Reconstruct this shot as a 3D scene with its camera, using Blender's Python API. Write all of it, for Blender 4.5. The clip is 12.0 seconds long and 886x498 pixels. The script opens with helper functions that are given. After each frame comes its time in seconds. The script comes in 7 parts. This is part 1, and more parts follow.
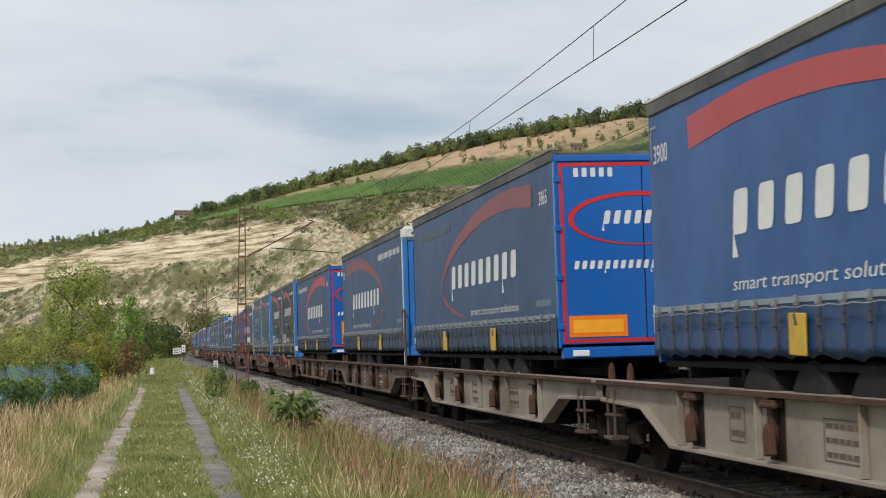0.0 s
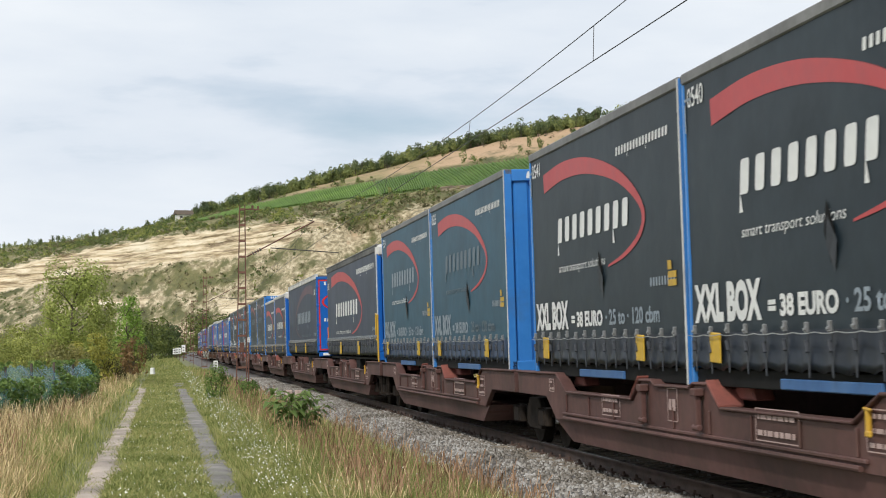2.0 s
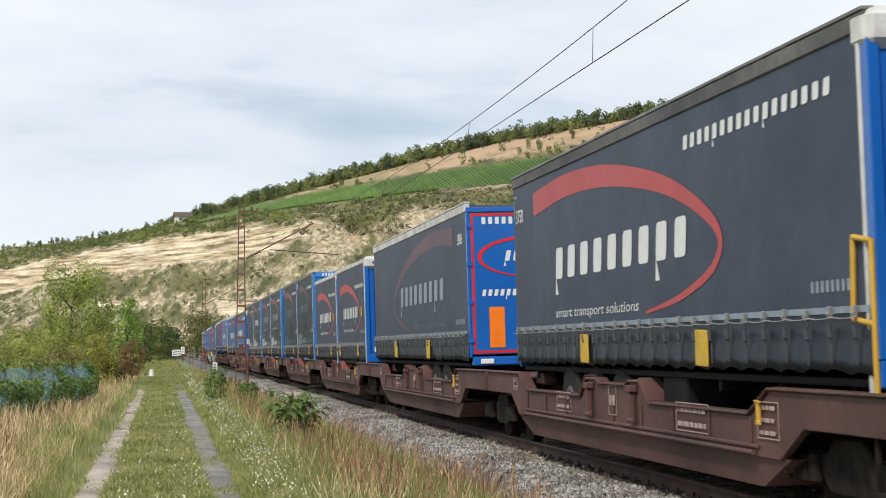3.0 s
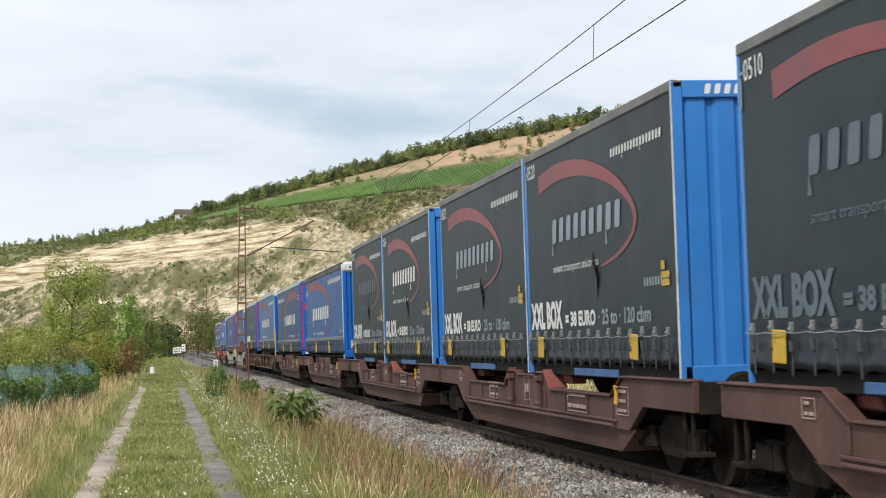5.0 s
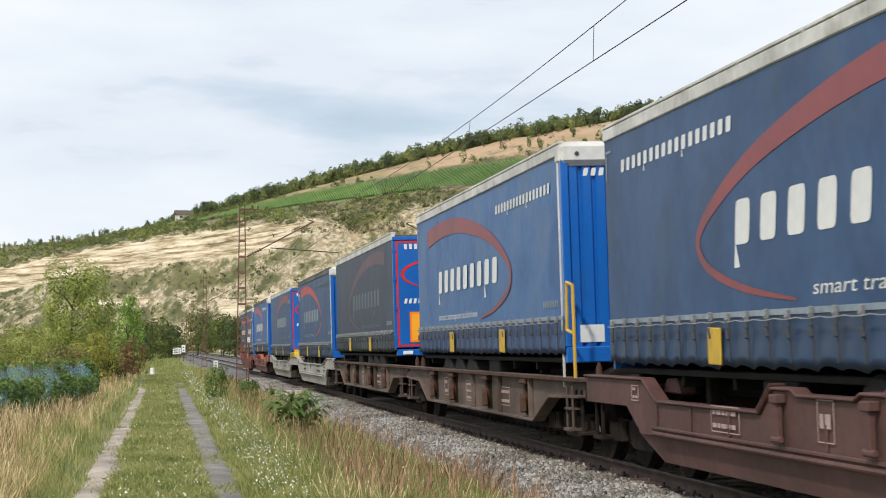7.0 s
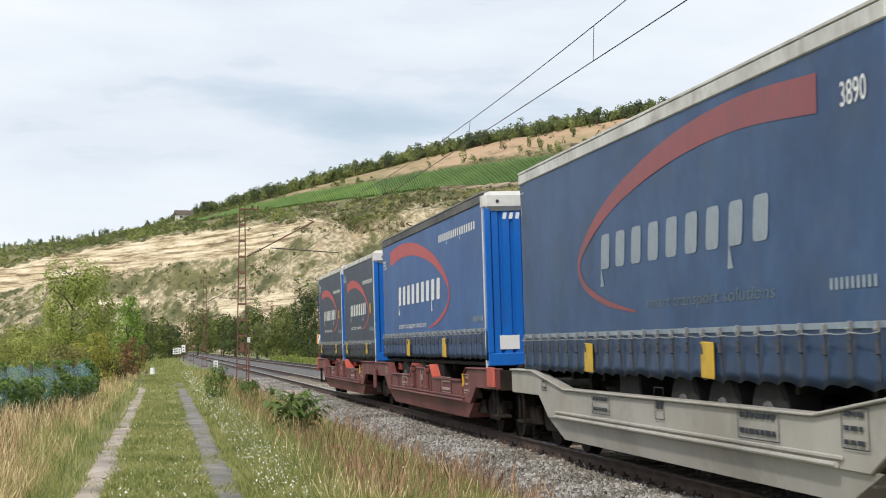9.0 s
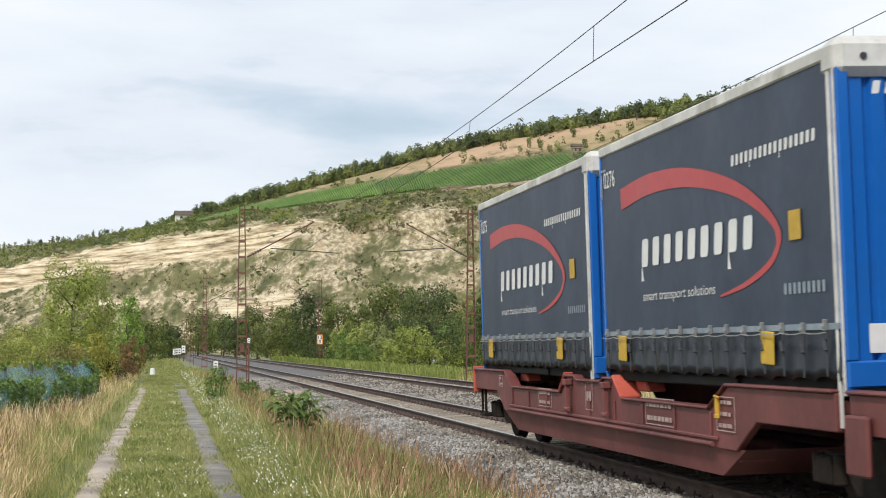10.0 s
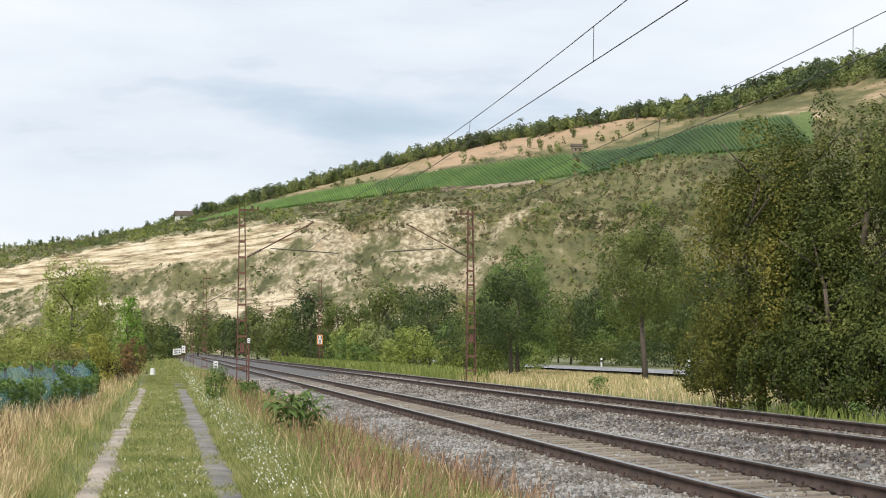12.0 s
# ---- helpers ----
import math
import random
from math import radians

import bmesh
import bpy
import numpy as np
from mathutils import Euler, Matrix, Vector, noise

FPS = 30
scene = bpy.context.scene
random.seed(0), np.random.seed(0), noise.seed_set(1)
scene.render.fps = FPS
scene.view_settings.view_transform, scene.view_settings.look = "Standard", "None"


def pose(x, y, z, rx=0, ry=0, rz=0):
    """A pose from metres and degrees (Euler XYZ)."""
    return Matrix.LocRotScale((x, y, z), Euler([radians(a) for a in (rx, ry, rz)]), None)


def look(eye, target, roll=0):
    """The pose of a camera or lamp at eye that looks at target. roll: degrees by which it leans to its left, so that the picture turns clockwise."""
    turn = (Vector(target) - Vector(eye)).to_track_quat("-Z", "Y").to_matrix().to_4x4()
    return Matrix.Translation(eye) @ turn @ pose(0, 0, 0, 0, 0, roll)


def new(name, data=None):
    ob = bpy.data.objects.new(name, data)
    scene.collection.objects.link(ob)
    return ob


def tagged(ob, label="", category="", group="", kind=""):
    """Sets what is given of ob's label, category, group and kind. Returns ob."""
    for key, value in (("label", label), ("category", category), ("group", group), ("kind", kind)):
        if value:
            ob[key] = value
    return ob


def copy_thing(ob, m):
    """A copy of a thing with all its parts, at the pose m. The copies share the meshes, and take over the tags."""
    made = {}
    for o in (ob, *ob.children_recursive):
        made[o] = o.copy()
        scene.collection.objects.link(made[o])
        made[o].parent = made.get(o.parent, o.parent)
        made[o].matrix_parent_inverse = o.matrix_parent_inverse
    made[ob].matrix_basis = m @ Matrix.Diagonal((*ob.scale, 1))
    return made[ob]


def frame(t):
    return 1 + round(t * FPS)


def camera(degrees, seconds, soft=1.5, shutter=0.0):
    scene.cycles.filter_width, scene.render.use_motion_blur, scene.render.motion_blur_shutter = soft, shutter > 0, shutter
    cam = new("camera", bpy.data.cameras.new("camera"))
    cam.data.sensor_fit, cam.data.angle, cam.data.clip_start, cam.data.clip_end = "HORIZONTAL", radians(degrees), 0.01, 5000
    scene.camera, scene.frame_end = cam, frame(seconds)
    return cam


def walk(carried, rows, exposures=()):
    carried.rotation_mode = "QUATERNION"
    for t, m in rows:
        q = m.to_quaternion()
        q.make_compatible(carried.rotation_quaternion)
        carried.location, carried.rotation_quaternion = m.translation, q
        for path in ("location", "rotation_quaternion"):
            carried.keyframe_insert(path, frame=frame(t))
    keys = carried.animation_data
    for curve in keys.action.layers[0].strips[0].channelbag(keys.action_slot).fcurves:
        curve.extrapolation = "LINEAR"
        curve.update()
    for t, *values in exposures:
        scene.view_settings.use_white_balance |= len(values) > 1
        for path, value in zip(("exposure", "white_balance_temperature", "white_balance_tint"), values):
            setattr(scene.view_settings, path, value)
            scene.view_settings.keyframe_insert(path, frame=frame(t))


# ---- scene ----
EYE = (0.0, 0.0, 1.48)


def sight(up, aside):
    """The camera's pose on the path, with its small shake in degrees."""
    a, b = radians(9.29 + aside), radians(3.32 + up)
    d = Vector((math.sin(a) * math.cos(b), math.cos(a) * math.cos(b), math.sin(b)))
    return look(EYE, Vector(EYE) + d * 10, -0.186)


cam = camera(29.12, 12.0, soft=1.0, shutter=0.05)
walk(cam, [(0.0, sight(0, 0)), (2.0, sight(0, 0)), (2.5, sight(0.04, 0.01)), (3.0, sight(0.06, 0.025)), (3.4, sight(0.05, 0.02)),
           (5.0, sight(-0.03, 0)), (5.5, sight(-0.03, 0)), (6.0, sight(-0.02, 0)), (6.5, sight(-0.005, 0)), (7.0, sight(0, 0)),
           (9.0, sight(0, 0)), (10.0, sight(0.015, 0)), (11.0, sight(0.02, 0)), (12.0, sight(0.02, 0))],
     exposures=[(0.0, -0.26), (0.5, -0.12), (1.0, -0.06), (2.0, 0.0), (5.0, 0.08), (12.0, 0.08)])

# ---- world, sun ----
SUN_AZ, SUN_EL = radians(215), radians(42)      # compass bearing from +y towards +x
world = bpy.data.worlds.new("sky")
scene.world = world
world.use_nodes = True
wn, wl = world.node_tree.nodes, world.node_tree.links
wn.clear()
w_out, w_bg = wn.new("ShaderNodeOutputWorld"), wn.new("ShaderNodeBackground")
w_sky = wn.new("ShaderNodeTexSky")
w_sky.sky_type, w_sky.sun_disc = "NISHITA", False
w_sky.sun_elevation, w_sky.sun_rotation = SUN_EL, SUN_AZ
w_co, w_map, w_n1 = wn.new("ShaderNodeTexCoord"), wn.new("ShaderNodeMapping"), wn.new("ShaderNodeTexNoise")
w_map.inputs["Scale"].default_value = (2.0, 2.0, 8.0)
w_map.inputs["Location"].default_value = (0.35, 0.1, 0.62)
w_n1.inputs["Scale"].default_value, w_n1.inputs["Detail"].default_value = 1.6, 7.0
w_n1.inputs["Roughness"].default_value = 0.52
w_ramp, w_shade = wn.new("ShaderNodeValToRGB"), wn.new("ShaderNodeValToRGB")
w_ramp.color_ramp.elements[0].position, w_ramp.color_ramp.elements[1].position = 0.20, 0.42
w_shade.color_ramp.elements[0].position, w_shade.color_ramp.elements[1].position = 0.34, 0.68
w_shade.color_ramp.elements[0].color = (6.9, 7.65, 8.65, 1)
w_shade.color_ramp.elements[1].color = (9.2, 9.6, 10.0, 1)
w_mix = wn.new("ShaderNodeMixRGB")
w_bg.inputs["Strength"].default_value = 0.1
wl.new(w_co.outputs["Generated"], w_map.inputs["Vector"])
wl.new(w_map.outputs["Vector"], w_n1.inputs["Vector"])
wl.new(w_n1.outputs["Fac"], w_ramp.inputs["Fac"])
wl.new(w_n1.outputs["Fac"], w_shade.inputs["Fac"])
wl.new(w_ramp.outputs["Color"], w_mix.inputs["Fac"])
wl.new(w_sky.outputs["Color"], w_mix.inputs["Color1"])
wl.new(w_shade.outputs["Color"], w_mix.inputs["Color2"])
wl.new(w_mix.outputs["Color"], w_bg.inputs["Color"])
wl.new(w_bg.outputs["Background"], w_out.inputs["Surface"])
sun = new("sun", bpy.data.lights.new("sun", "SUN"))
sun.data.energy, sun.data.angle, sun.data.color = 2.8, radians(4), (1.0, 0.95, 0.87)
sun.matrix_world = look((0, 0, 60), Vector((0, 0, 60)) - Vector((math.sin(SUN_AZ) * math.cos(SUN_EL), math.cos(SUN_AZ) * math.cos(SUN_EL), math.sin(SUN_EL))))


# ---- materials ----
def material(name, colors, scale=4.0, rough=0.7, metal=0.0, bump=0.0, fine=60.0, island=0.0, stain_sheen=None, stain_sheen_scale=0.7, spec=0.4, stretch=(1, 1, 1), object_random=0.0, coords="Object", span=(0.48, 0.87), weight=0.35):
    """A surface whose colour wanders between colors at two scales, with fine relief, stains or painted sheen, and a
    shift from piece to piece.
    """
    m = bpy.data.materials.new(name)
    m.use_nodes = True
    n, l = m.node_tree.nodes, m.node_tree.links
    b = n["Principled BSDF"]
    b.inputs["Roughness"].default_value, b.inputs["Metallic"].default_value = rough, metal
    b.inputs["Specular IOR Level"].default_value = spec
    co, mp = n.new("ShaderNodeTexCoord"), n.new("ShaderNodeMapping")
    mp.inputs["Scale"].default_value = stretch
    l.new(co.outputs[coords], mp.inputs["Vector"])
    big = n.new("ShaderNodeTexNoise")
    big.inputs["Scale"].default_value, big.inputs["Detail"].default_value = scale, 5.0
    l.new(mp.outputs["Vector"], big.inputs["Vector"])
    small = n.new("ShaderNodeTexNoise")
    small.inputs["Scale"].default_value, small.inputs["Detail"].default_value = fine, 3.0
    l.new(mp.outputs["Vector"], small.inputs["Vector"])
    add = n.new("ShaderNodeMath")
    add.operation = "MULTIPLY_ADD"
    l.new(small.outputs["Fac"], add.inputs[0])
    add.inputs[1].default_value = weight
    l.new(big.outputs["Fac"], add.inputs[2])
    fac = add.outputs[0]
    for amount, socket in ((island, "Random Per Island"), (object_random, "Random")):
        if amount:
            src = n.new("ShaderNodeNewGeometry" if socket == "Random Per Island" else "ShaderNodeObjectInfo")
            mul = n.new("ShaderNodeMath")
            mul.operation = "MULTIPLY_ADD"
            l.new(src.outputs[socket], mul.inputs[0])
            mul.inputs[1].default_value = amount
            sub = n.new("ShaderNodeMath")
            sub.operation = "SUBTRACT"
            l.new(fac, sub.inputs[0])
            sub.inputs[1].default_value = amount / 2
            l.new(sub.outputs[0], mul.inputs[2])
            fac = mul.outputs[0]
    ramp = n.new("ShaderNodeValToRGB")
    el = ramp.color_ramp.elements
    lo, hi = span
    for i, c in enumerate(colors):
        pos = lo + (hi - lo) * i / max(1, len(colors) - 1)
        e = el[i] if i < 2 and i < len(el) else el.new(pos)
        e.position, e.color = pos, (*c, 1)
    if len(colors) == 1:
        el[1].color = (*colors[0], 1)
    l.new(fac, ramp.inputs["Fac"])
    out = ramp.outputs["Color"]
    if stain_sheen:
        sn, sr, mx = n.new("ShaderNodeTexNoise"), n.new("ShaderNodeValToRGB"), n.new("ShaderNodeMixRGB")
        sn.inputs["Scale"].default_value, sn.inputs["Detail"].default_value = stain_sheen_scale, 8.0
        sn.inputs["Roughness"].default_value = 0.65
        l.new(mp.outputs["Vector"], sn.inputs["Vector"])
        sr.color_ramp.elements[0].position, sr.color_ramp.elements[1].position = 0.5, 0.68
        sr.color_ramp.elements[1].color = (0.65, 0.65, 0.65, 1)
        l.new(sn.outputs["Fac"], sr.inputs["Fac"])
        l.new(sr.outputs["Color"], mx.inputs["Fac"])
        l.new(out, mx.inputs["Color1"])
        mx.inputs["Color2"].default_value = (*stain_sheen, 1)
        out = mx.outputs["Color"]
    l.new(out, b.inputs["Base Color"])
    if bump:
        bp = n.new("ShaderNodeBump")
        bp.inputs["Strength"].default_value, bp.inputs["Distance"].default_value = bump, 0.02
        l.new(add.outputs[0], bp.inputs["Height"])
        l.new(bp.outputs["Normal"], b.inputs["Normal"])
    return m


def leaf_material(name, colors, scale=0.8, island=0.26):
    m = material(name, colors, scale=scale, rough=0.6, fine=9.0, island=island, spec=0.25)
    n, l = m.node_tree.nodes, m.node_tree.links
    b, out = n["Principled BSDF"], n["Material Output"]
    tr, mix = n.new("ShaderNodeBsdfTranslucent"), n.new("ShaderNodeMixShader")
    mix.inputs[0].default_value = 0.34
    l.new(b.inputs["Base Color"].links[0].from_socket, tr.inputs["Color"])
    l.new(b.outputs[0], mix.inputs[1])
    l.new(tr.outputs[0], mix.inputs[2])
    l.new(mix.outputs[0], out.inputs["Surface"])
    return m


M = {}
M["soil"] = material("soil", [(0.10, 0.12, 0.04), (0.16, 0.17, 0.06), (0.21, 0.20, 0.09)], scale=0.6, bump=0.6, fine=14)
M["rut_dark"] = material("rut_dark", [(0.11, 0.098, 0.088), (0.19, 0.172, 0.156), (0.30, 0.275, 0.25)], scale=1.5, bump=0.8, fine=40, stain_sheen=(0.12, 0.13, 0.06), stain_sheen_scale=0.9)
M["rut_pale"] = material("rut_pale", [(0.22, 0.18, 0.145), (0.37, 0.305, 0.25), (0.52, 0.43, 0.36)], scale=0.9, bump=0.8, fine=30, stain_sheen=(0.16, 0.15, 0.08), stain_sheen_scale=0.5)
M["ballast"] = material("ballast", [(0.05, 0.045, 0.04), (0.10, 0.09, 0.085), (0.17, 0.16, 0.15)], scale=7, bump=1.0, fine=24)
M["ballast_stone"] = material("ballast_stone", [(0.10, 0.088, 0.072), (0.19, 0.172, 0.148), (0.27, 0.25, 0.225), (0.38, 0.37, 0.35)], scale=0.5, fine=18, island=0.38, rough=0.85, bump=0.3)
M["ballast_brown"] = material("ballast_brown", [(0.06, 0.048, 0.037), (0.13, 0.110, 0.090), (0.21, 0.186, 0.158), (0.36, 0.33, 0.295)], scale=0.5, fine=18, island=0.5, rough=0.85, bump=0.3)
M["sleeper"] = material("sleeper", [(0.13, 0.105, 0.08), (0.21, 0.175, 0.135), (0.28, 0.24, 0.19)], scale=1.2, fine=25, bump=0.5, object_random=0.3, rough=0.9)
M["rail_side"] = material("rail_side", [(0.035, 0.022, 0.018), (0.07, 0.045, 0.035), (0.10, 0.065, 0.05)], scale=3, fine=40, bump=0.3, rough=0.8)
M["rail_top"] = material("rail_top", [(0.32, 0.31, 0.30), (0.45, 0.44, 0.43)], scale=2, fine=30, rough=0.32, metal=1.0)
M["asphalt"] = material("asphalt", [(0.20, 0.20, 0.205), (0.28, 0.28, 0.285)], scale=0.4, fine=30, rough=0.85)
M["white_paint"] = material("white_paint", [(0.62, 0.62, 0.60), (0.78, 0.78, 0.76)], scale=2, fine=20, rough=0.6)
M["mast_rust"] = material("mast_rust", [(0.07, 0.035, 0.028), (0.13, 0.06, 0.045), (0.18, 0.09, 0.065)], scale=2, fine=25, rough=0.85, bump=0.3)
M["wire"] = material("wire", [(0.03, 0.03, 0.03), (0.06, 0.055, 0.05)], rough=0.6)
M["bark"] = material("bark", [(0.07, 0.055, 0.04), (0.14, 0.11, 0.085)], scale=3, fine=20, bump=0.8, stretch=(1, 1, 0.2), rough=0.9)


# ---- small building kit ----
class Geo:
    """Collects vertices and faces for one mesh."""

    def __init__(self):
        self.v, self.f = [], []

    def box(self, x0, x1, y0, y1, z0, z1):
        k = len(self.v)
        self.v += [(x, y, z) for x in (x0, x1) for y in (y0, y1) for z in (z0, z1)]
        self.f += [tuple(k + i for i in q) for q in ((0, 1, 3, 2), (4, 6, 7, 5), (0, 4, 5, 1), (2, 3, 7, 6), (0, 2, 6, 4), (1, 5, 7, 3))]
        return self

    def prism(self, poly, x0, x1):
        """poly: (y, z) outline, pushed from x0 to x1."""
        k, n = len(self.v), len(poly)
        self.v += [(x0, y, z) for y, z in poly] + [(x1, y, z) for y, z in poly]
        self.f += [tuple(k + i for i in range(n)), tuple(k + n + i for i in reversed(range(n)))]
        self.f += [(k + i, k + n + i, k + n + (i + 1) % n, k + (i + 1) % n) for i in range(n)]
        return self

    def tube(self, a, b, r0, r1=None, n=8):
        a, b = Vector(a), Vector(b)
        r1 = r0 if r1 is None else r1
        d = (b - a).normalized()
        s = d.orthogonal().normalized()
        t = d.cross(s)
        k = len(self.v)
        for p, r in ((a, r0), (b, r1)):
            self.v += [tuple(p + (s * math.cos(q * math.tau / n) + t * math.sin(q * math.tau / n)) * r) for q in range(n)]
        self.f += [(k + i, k + (i + 1) % n, k + n + (i + 1) % n, k + n + i) for i in range(n)]
        self.f += [tuple(k + i for i in reversed(range(n))), tuple(k + n + i for i in range(n))]
        return self

    def quad(self, *p):
        k = len(self.v)
        self.v += [tuple(q) for q in p]
        self.f.append(tuple(range(k, k + len(p))))
        return self

    def mesh(self, name, mat, bevel=0.0, smooth=False):
        me = bpy.data.meshes.new(name)
        me.from_pydata(self.v, [], self.f)
        bm = bmesh.new()
        bm.from_mesh(me)
        bmesh.ops.recalc_face_normals(bm, faces=bm.faces)
        if bevel:
            edges = [e for e in bm.edges if len(e.link_faces) == 2 and e.calc_face_angle(0) > 0.5]
            bmesh.ops.bevel(bm, geom=edges, offset=bevel, segments=1, affect="EDGES")
        bm.to_mesh(me)
        bm.free()
        me.materials.append(mat)
        if smooth:
            me.polygons.foreach_set("use_smooth", [True] * len(me.polygons))
        return me


def part(name, mesh, parent=None, label="", at=None, kind="", category=""):
    ob = new(name, mesh)
    ob.parent = parent
    if at is not None:
        ob.matrix_basis = at
    return tagged(ob, label, category, "", kind)


def fast_mesh(name, verts, faces, mat, sides=3):
    """verts (n, 3) and faces (m, sides) as arrays."""
    me = bpy.data.meshes.new(name)
    verts, faces = np.asarray(verts, np.float32), np.asarray(faces, np.int32)
    me.vertices.add(len(verts))
    me.vertices.foreach_set("co", verts.ravel())
    me.loops.add(faces.size)
    me.loops.foreach_set("vertex_index", faces.ravel())
    me.polygons.add(len(faces))
    me.polygons.foreach_set("loop_start", np.arange(0, faces.size, sides, dtype=np.int32))
    me.update(calc_edges=True)
    me.validate()
    me.materials.append(mat)
    return me


# ---- ground, path, tracks ----
T1, T2, CANT, RISE = 6.758, 11.204, 1.545, 0.157
rng = np.random.default_rng(7)


def ground_height(x):
    return float(np.interp(x, [-400, -60, -12, -3.0, -1.5, 1.4, 2.2, 3.6, 4.3, 13.6, 14.6, 18, 36, 60, 400],
                           [-1.5, -1.2, -0.75, -0.42, -0.30, -0.30, -0.40, -0.62, -0.68, -0.45, -0.15, -0.35, -0.5, -0.6, 1.0]))


def build_ground():
    xs = np.unique(np.concatenate([[-5000, -1500, -400, -150, -60, -30], np.arange(-12, 20, 0.4), [22, 26, 30, 36, 40, 50, 60, 90, 150, 400, 1500, 5000]]))
    ys = np.unique(np.concatenate([[-5000, -1500, -500, -100, -30], np.arange(0, 120, 1.0), np.arange(120, 400, 8), [450, 600, 900, 1500, 3000, 5000]]))
    v = [(x, y, ground_height(max(-400, min(400, x))) + 0.05 * noise.noise((x * 0.6, y * 0.3, 0)) * (1 if abs(x) < 60 else 0)) for y in ys for x in xs]
    n = len(xs)
    f = [(j * n + i, j * n + i + 1, (j + 1) * n + i + 1, (j + 1) * n + i) for j in range(len(ys) - 1) for i in range(n - 1)]
    me = fast_mesh("ground", v, f, M["soil"], 4)
    part("ground", me, kind="structure", label="grassy valley ground with dry and green patches", category="ground")
    for name, x0, w, mat, end in (("rut_pale", -0.87, 0.40, "rut_pale", 90), ("rut_dark", 0.76, 0.48, "rut_dark", 105)):
        v, yy = [], np.arange(6, end, 0.16)
        for y in yy:
            c = x0 + 0.10 * noise.noise((0, y * 0.14, x0))
            for k in range(11):
                e = abs(k / 5 - 1)
                off = (k / 5 - 1) * w * (0.70 + 0.22 * noise.noise((3.0 if k > 5 else 9.0, y * 0.9, x0)) + 0.12 * noise.noise((k * 2.0, y * 3.1, x0)))
                v.append((c + off, y, ground_height(c + off) + 0.05 * noise.noise(((c + off) * 0.6, y * 0.3, 0)) + 0.034 - 0.050 * max(0, e - 0.5) / 0.5 + 0.022 * noise.noise((off * 7, y * 2.2, x0)) * (0.3 + e)))
        f = [(j * 11 + k, j * 11 + k + 1, j * 11 + k + 12, j * 11 + k + 11) for j in range(len(yy) - 1) for k in range(10)]
        part("path", fast_mesh(name, v, f, M[mat], 4), kind="structure", label="worn gravel wheel track of a field path", category="path")


def build_bed():
    prof = [(4.05, -0.75), (4.75, -0.30), (4.95, -0.24), (8.4, -0.17), (8.7, -0.16), (9.2, -0.13), (9.6, -0.06), (13.1, 0.0), (13.35, -0.03), (14.3, -0.55)]
    ys = [-420] + list(range(0, 400, 10)) + [1500]
    v = [(x, y, z) for y in ys for x, z in prof]
    n = len(prof)
    f = [(j * n + i, j * n + i + 1, (j + 1) * n + i + 1, (j + 1) * n + i) for j in range(len(ys) - 1) for i in range(n - 1)]
    part("track_bed", fast_mesh("track_bed", v, f, M["ballast"], 4), kind="structure", label="grey crushed stone ballast bed of a double track", category="ballast")
    # loose stones, denser where the bed is near
    px, pz = [p[0] for p in prof], [p[1] for p in prof]
    base = np.array([(-1, -1, -.7), (1, -.8, -.6), (.9, 1, -.7), (-.9, .9, -.6), (-.7, -.7, .6), (.8, -.6, .8), (.6, .7, .6), (-.8, .6, .8)], np.float32)
    faces = np.array([(4, 5, 6, 7), (0, 1, 5, 4), (1, 2, 6, 5), (2, 3, 7, 6), (3, 0, 4, 7)], np.int32)
    for label, mat, x0, x1, count in (("pale grey crushed ballast stones", "ballast_stone", 4.15, 8.9, 62000), ("brownish crushed ballast stones between the tracks", "ballast_brown", 8.2, 13.5, 38000)):
        y = 15 + 85 * rng.random(count) ** 1.5
        x = rng.uniform(x0, x1, count)
        keep = ~((x > T1 - 0.68) & (x < T1 + 0.68) & (rng.random(count) < 0.85)) & ~((x > T2 - 0.68) & (x < T2 + 0.68) & (rng.random(count) < 0.6))
        x, y = x[keep], y[keep]
        k = len(x)
        z = np.interp(x, px, pz) + rng.uniform(-0.015, 0.03, k)
        size = rng.uniform(0.014, 0.030, (k, 1, 1)) * (1 + np.maximum(0, y - 40) / 90)[:, None, None]
        pts = base[None] * size * rng.uniform(0.6, 1.3, (k, 1, 3)) + rng.normal(0, 0.005, (k, 8, 3))
        a = rng.uniform(0, 6.28, k)
        ca, sa = np.cos(a)[:, None], np.sin(a)[:, None]
        w = np.stack([pts[:, :, 0] * ca - pts[:, :, 1] * sa, pts[:, :, 0] * sa + pts[:, :, 1] * ca, pts[:, :, 2]], -1) + np.stack([x, y, z], -1)[:, None]
        ff = (faces[None] + 8 * np.arange(k)[:, None, None]).reshape(-1, 4)
        part("ballast_stones", fast_mesh("ballast_stones", w.reshape(-1, 3), ff, M[mat], 4), kind="stuff", label=label, category="stones")


RAIL = [(-0.062, -0.172), (0.062, -0.172), (0.062, -0.160), (0.012, -0.140), (0.010, -0.055), (0.034, -0.040), (0.036, -0.006), (0.028, 0.0), (-0.028, 0.0), (-0.036, -0.006), (-0.034, -0.040), (-0.010, -0.055), (-0.012, -0.140), (-0.062, -0.160)]


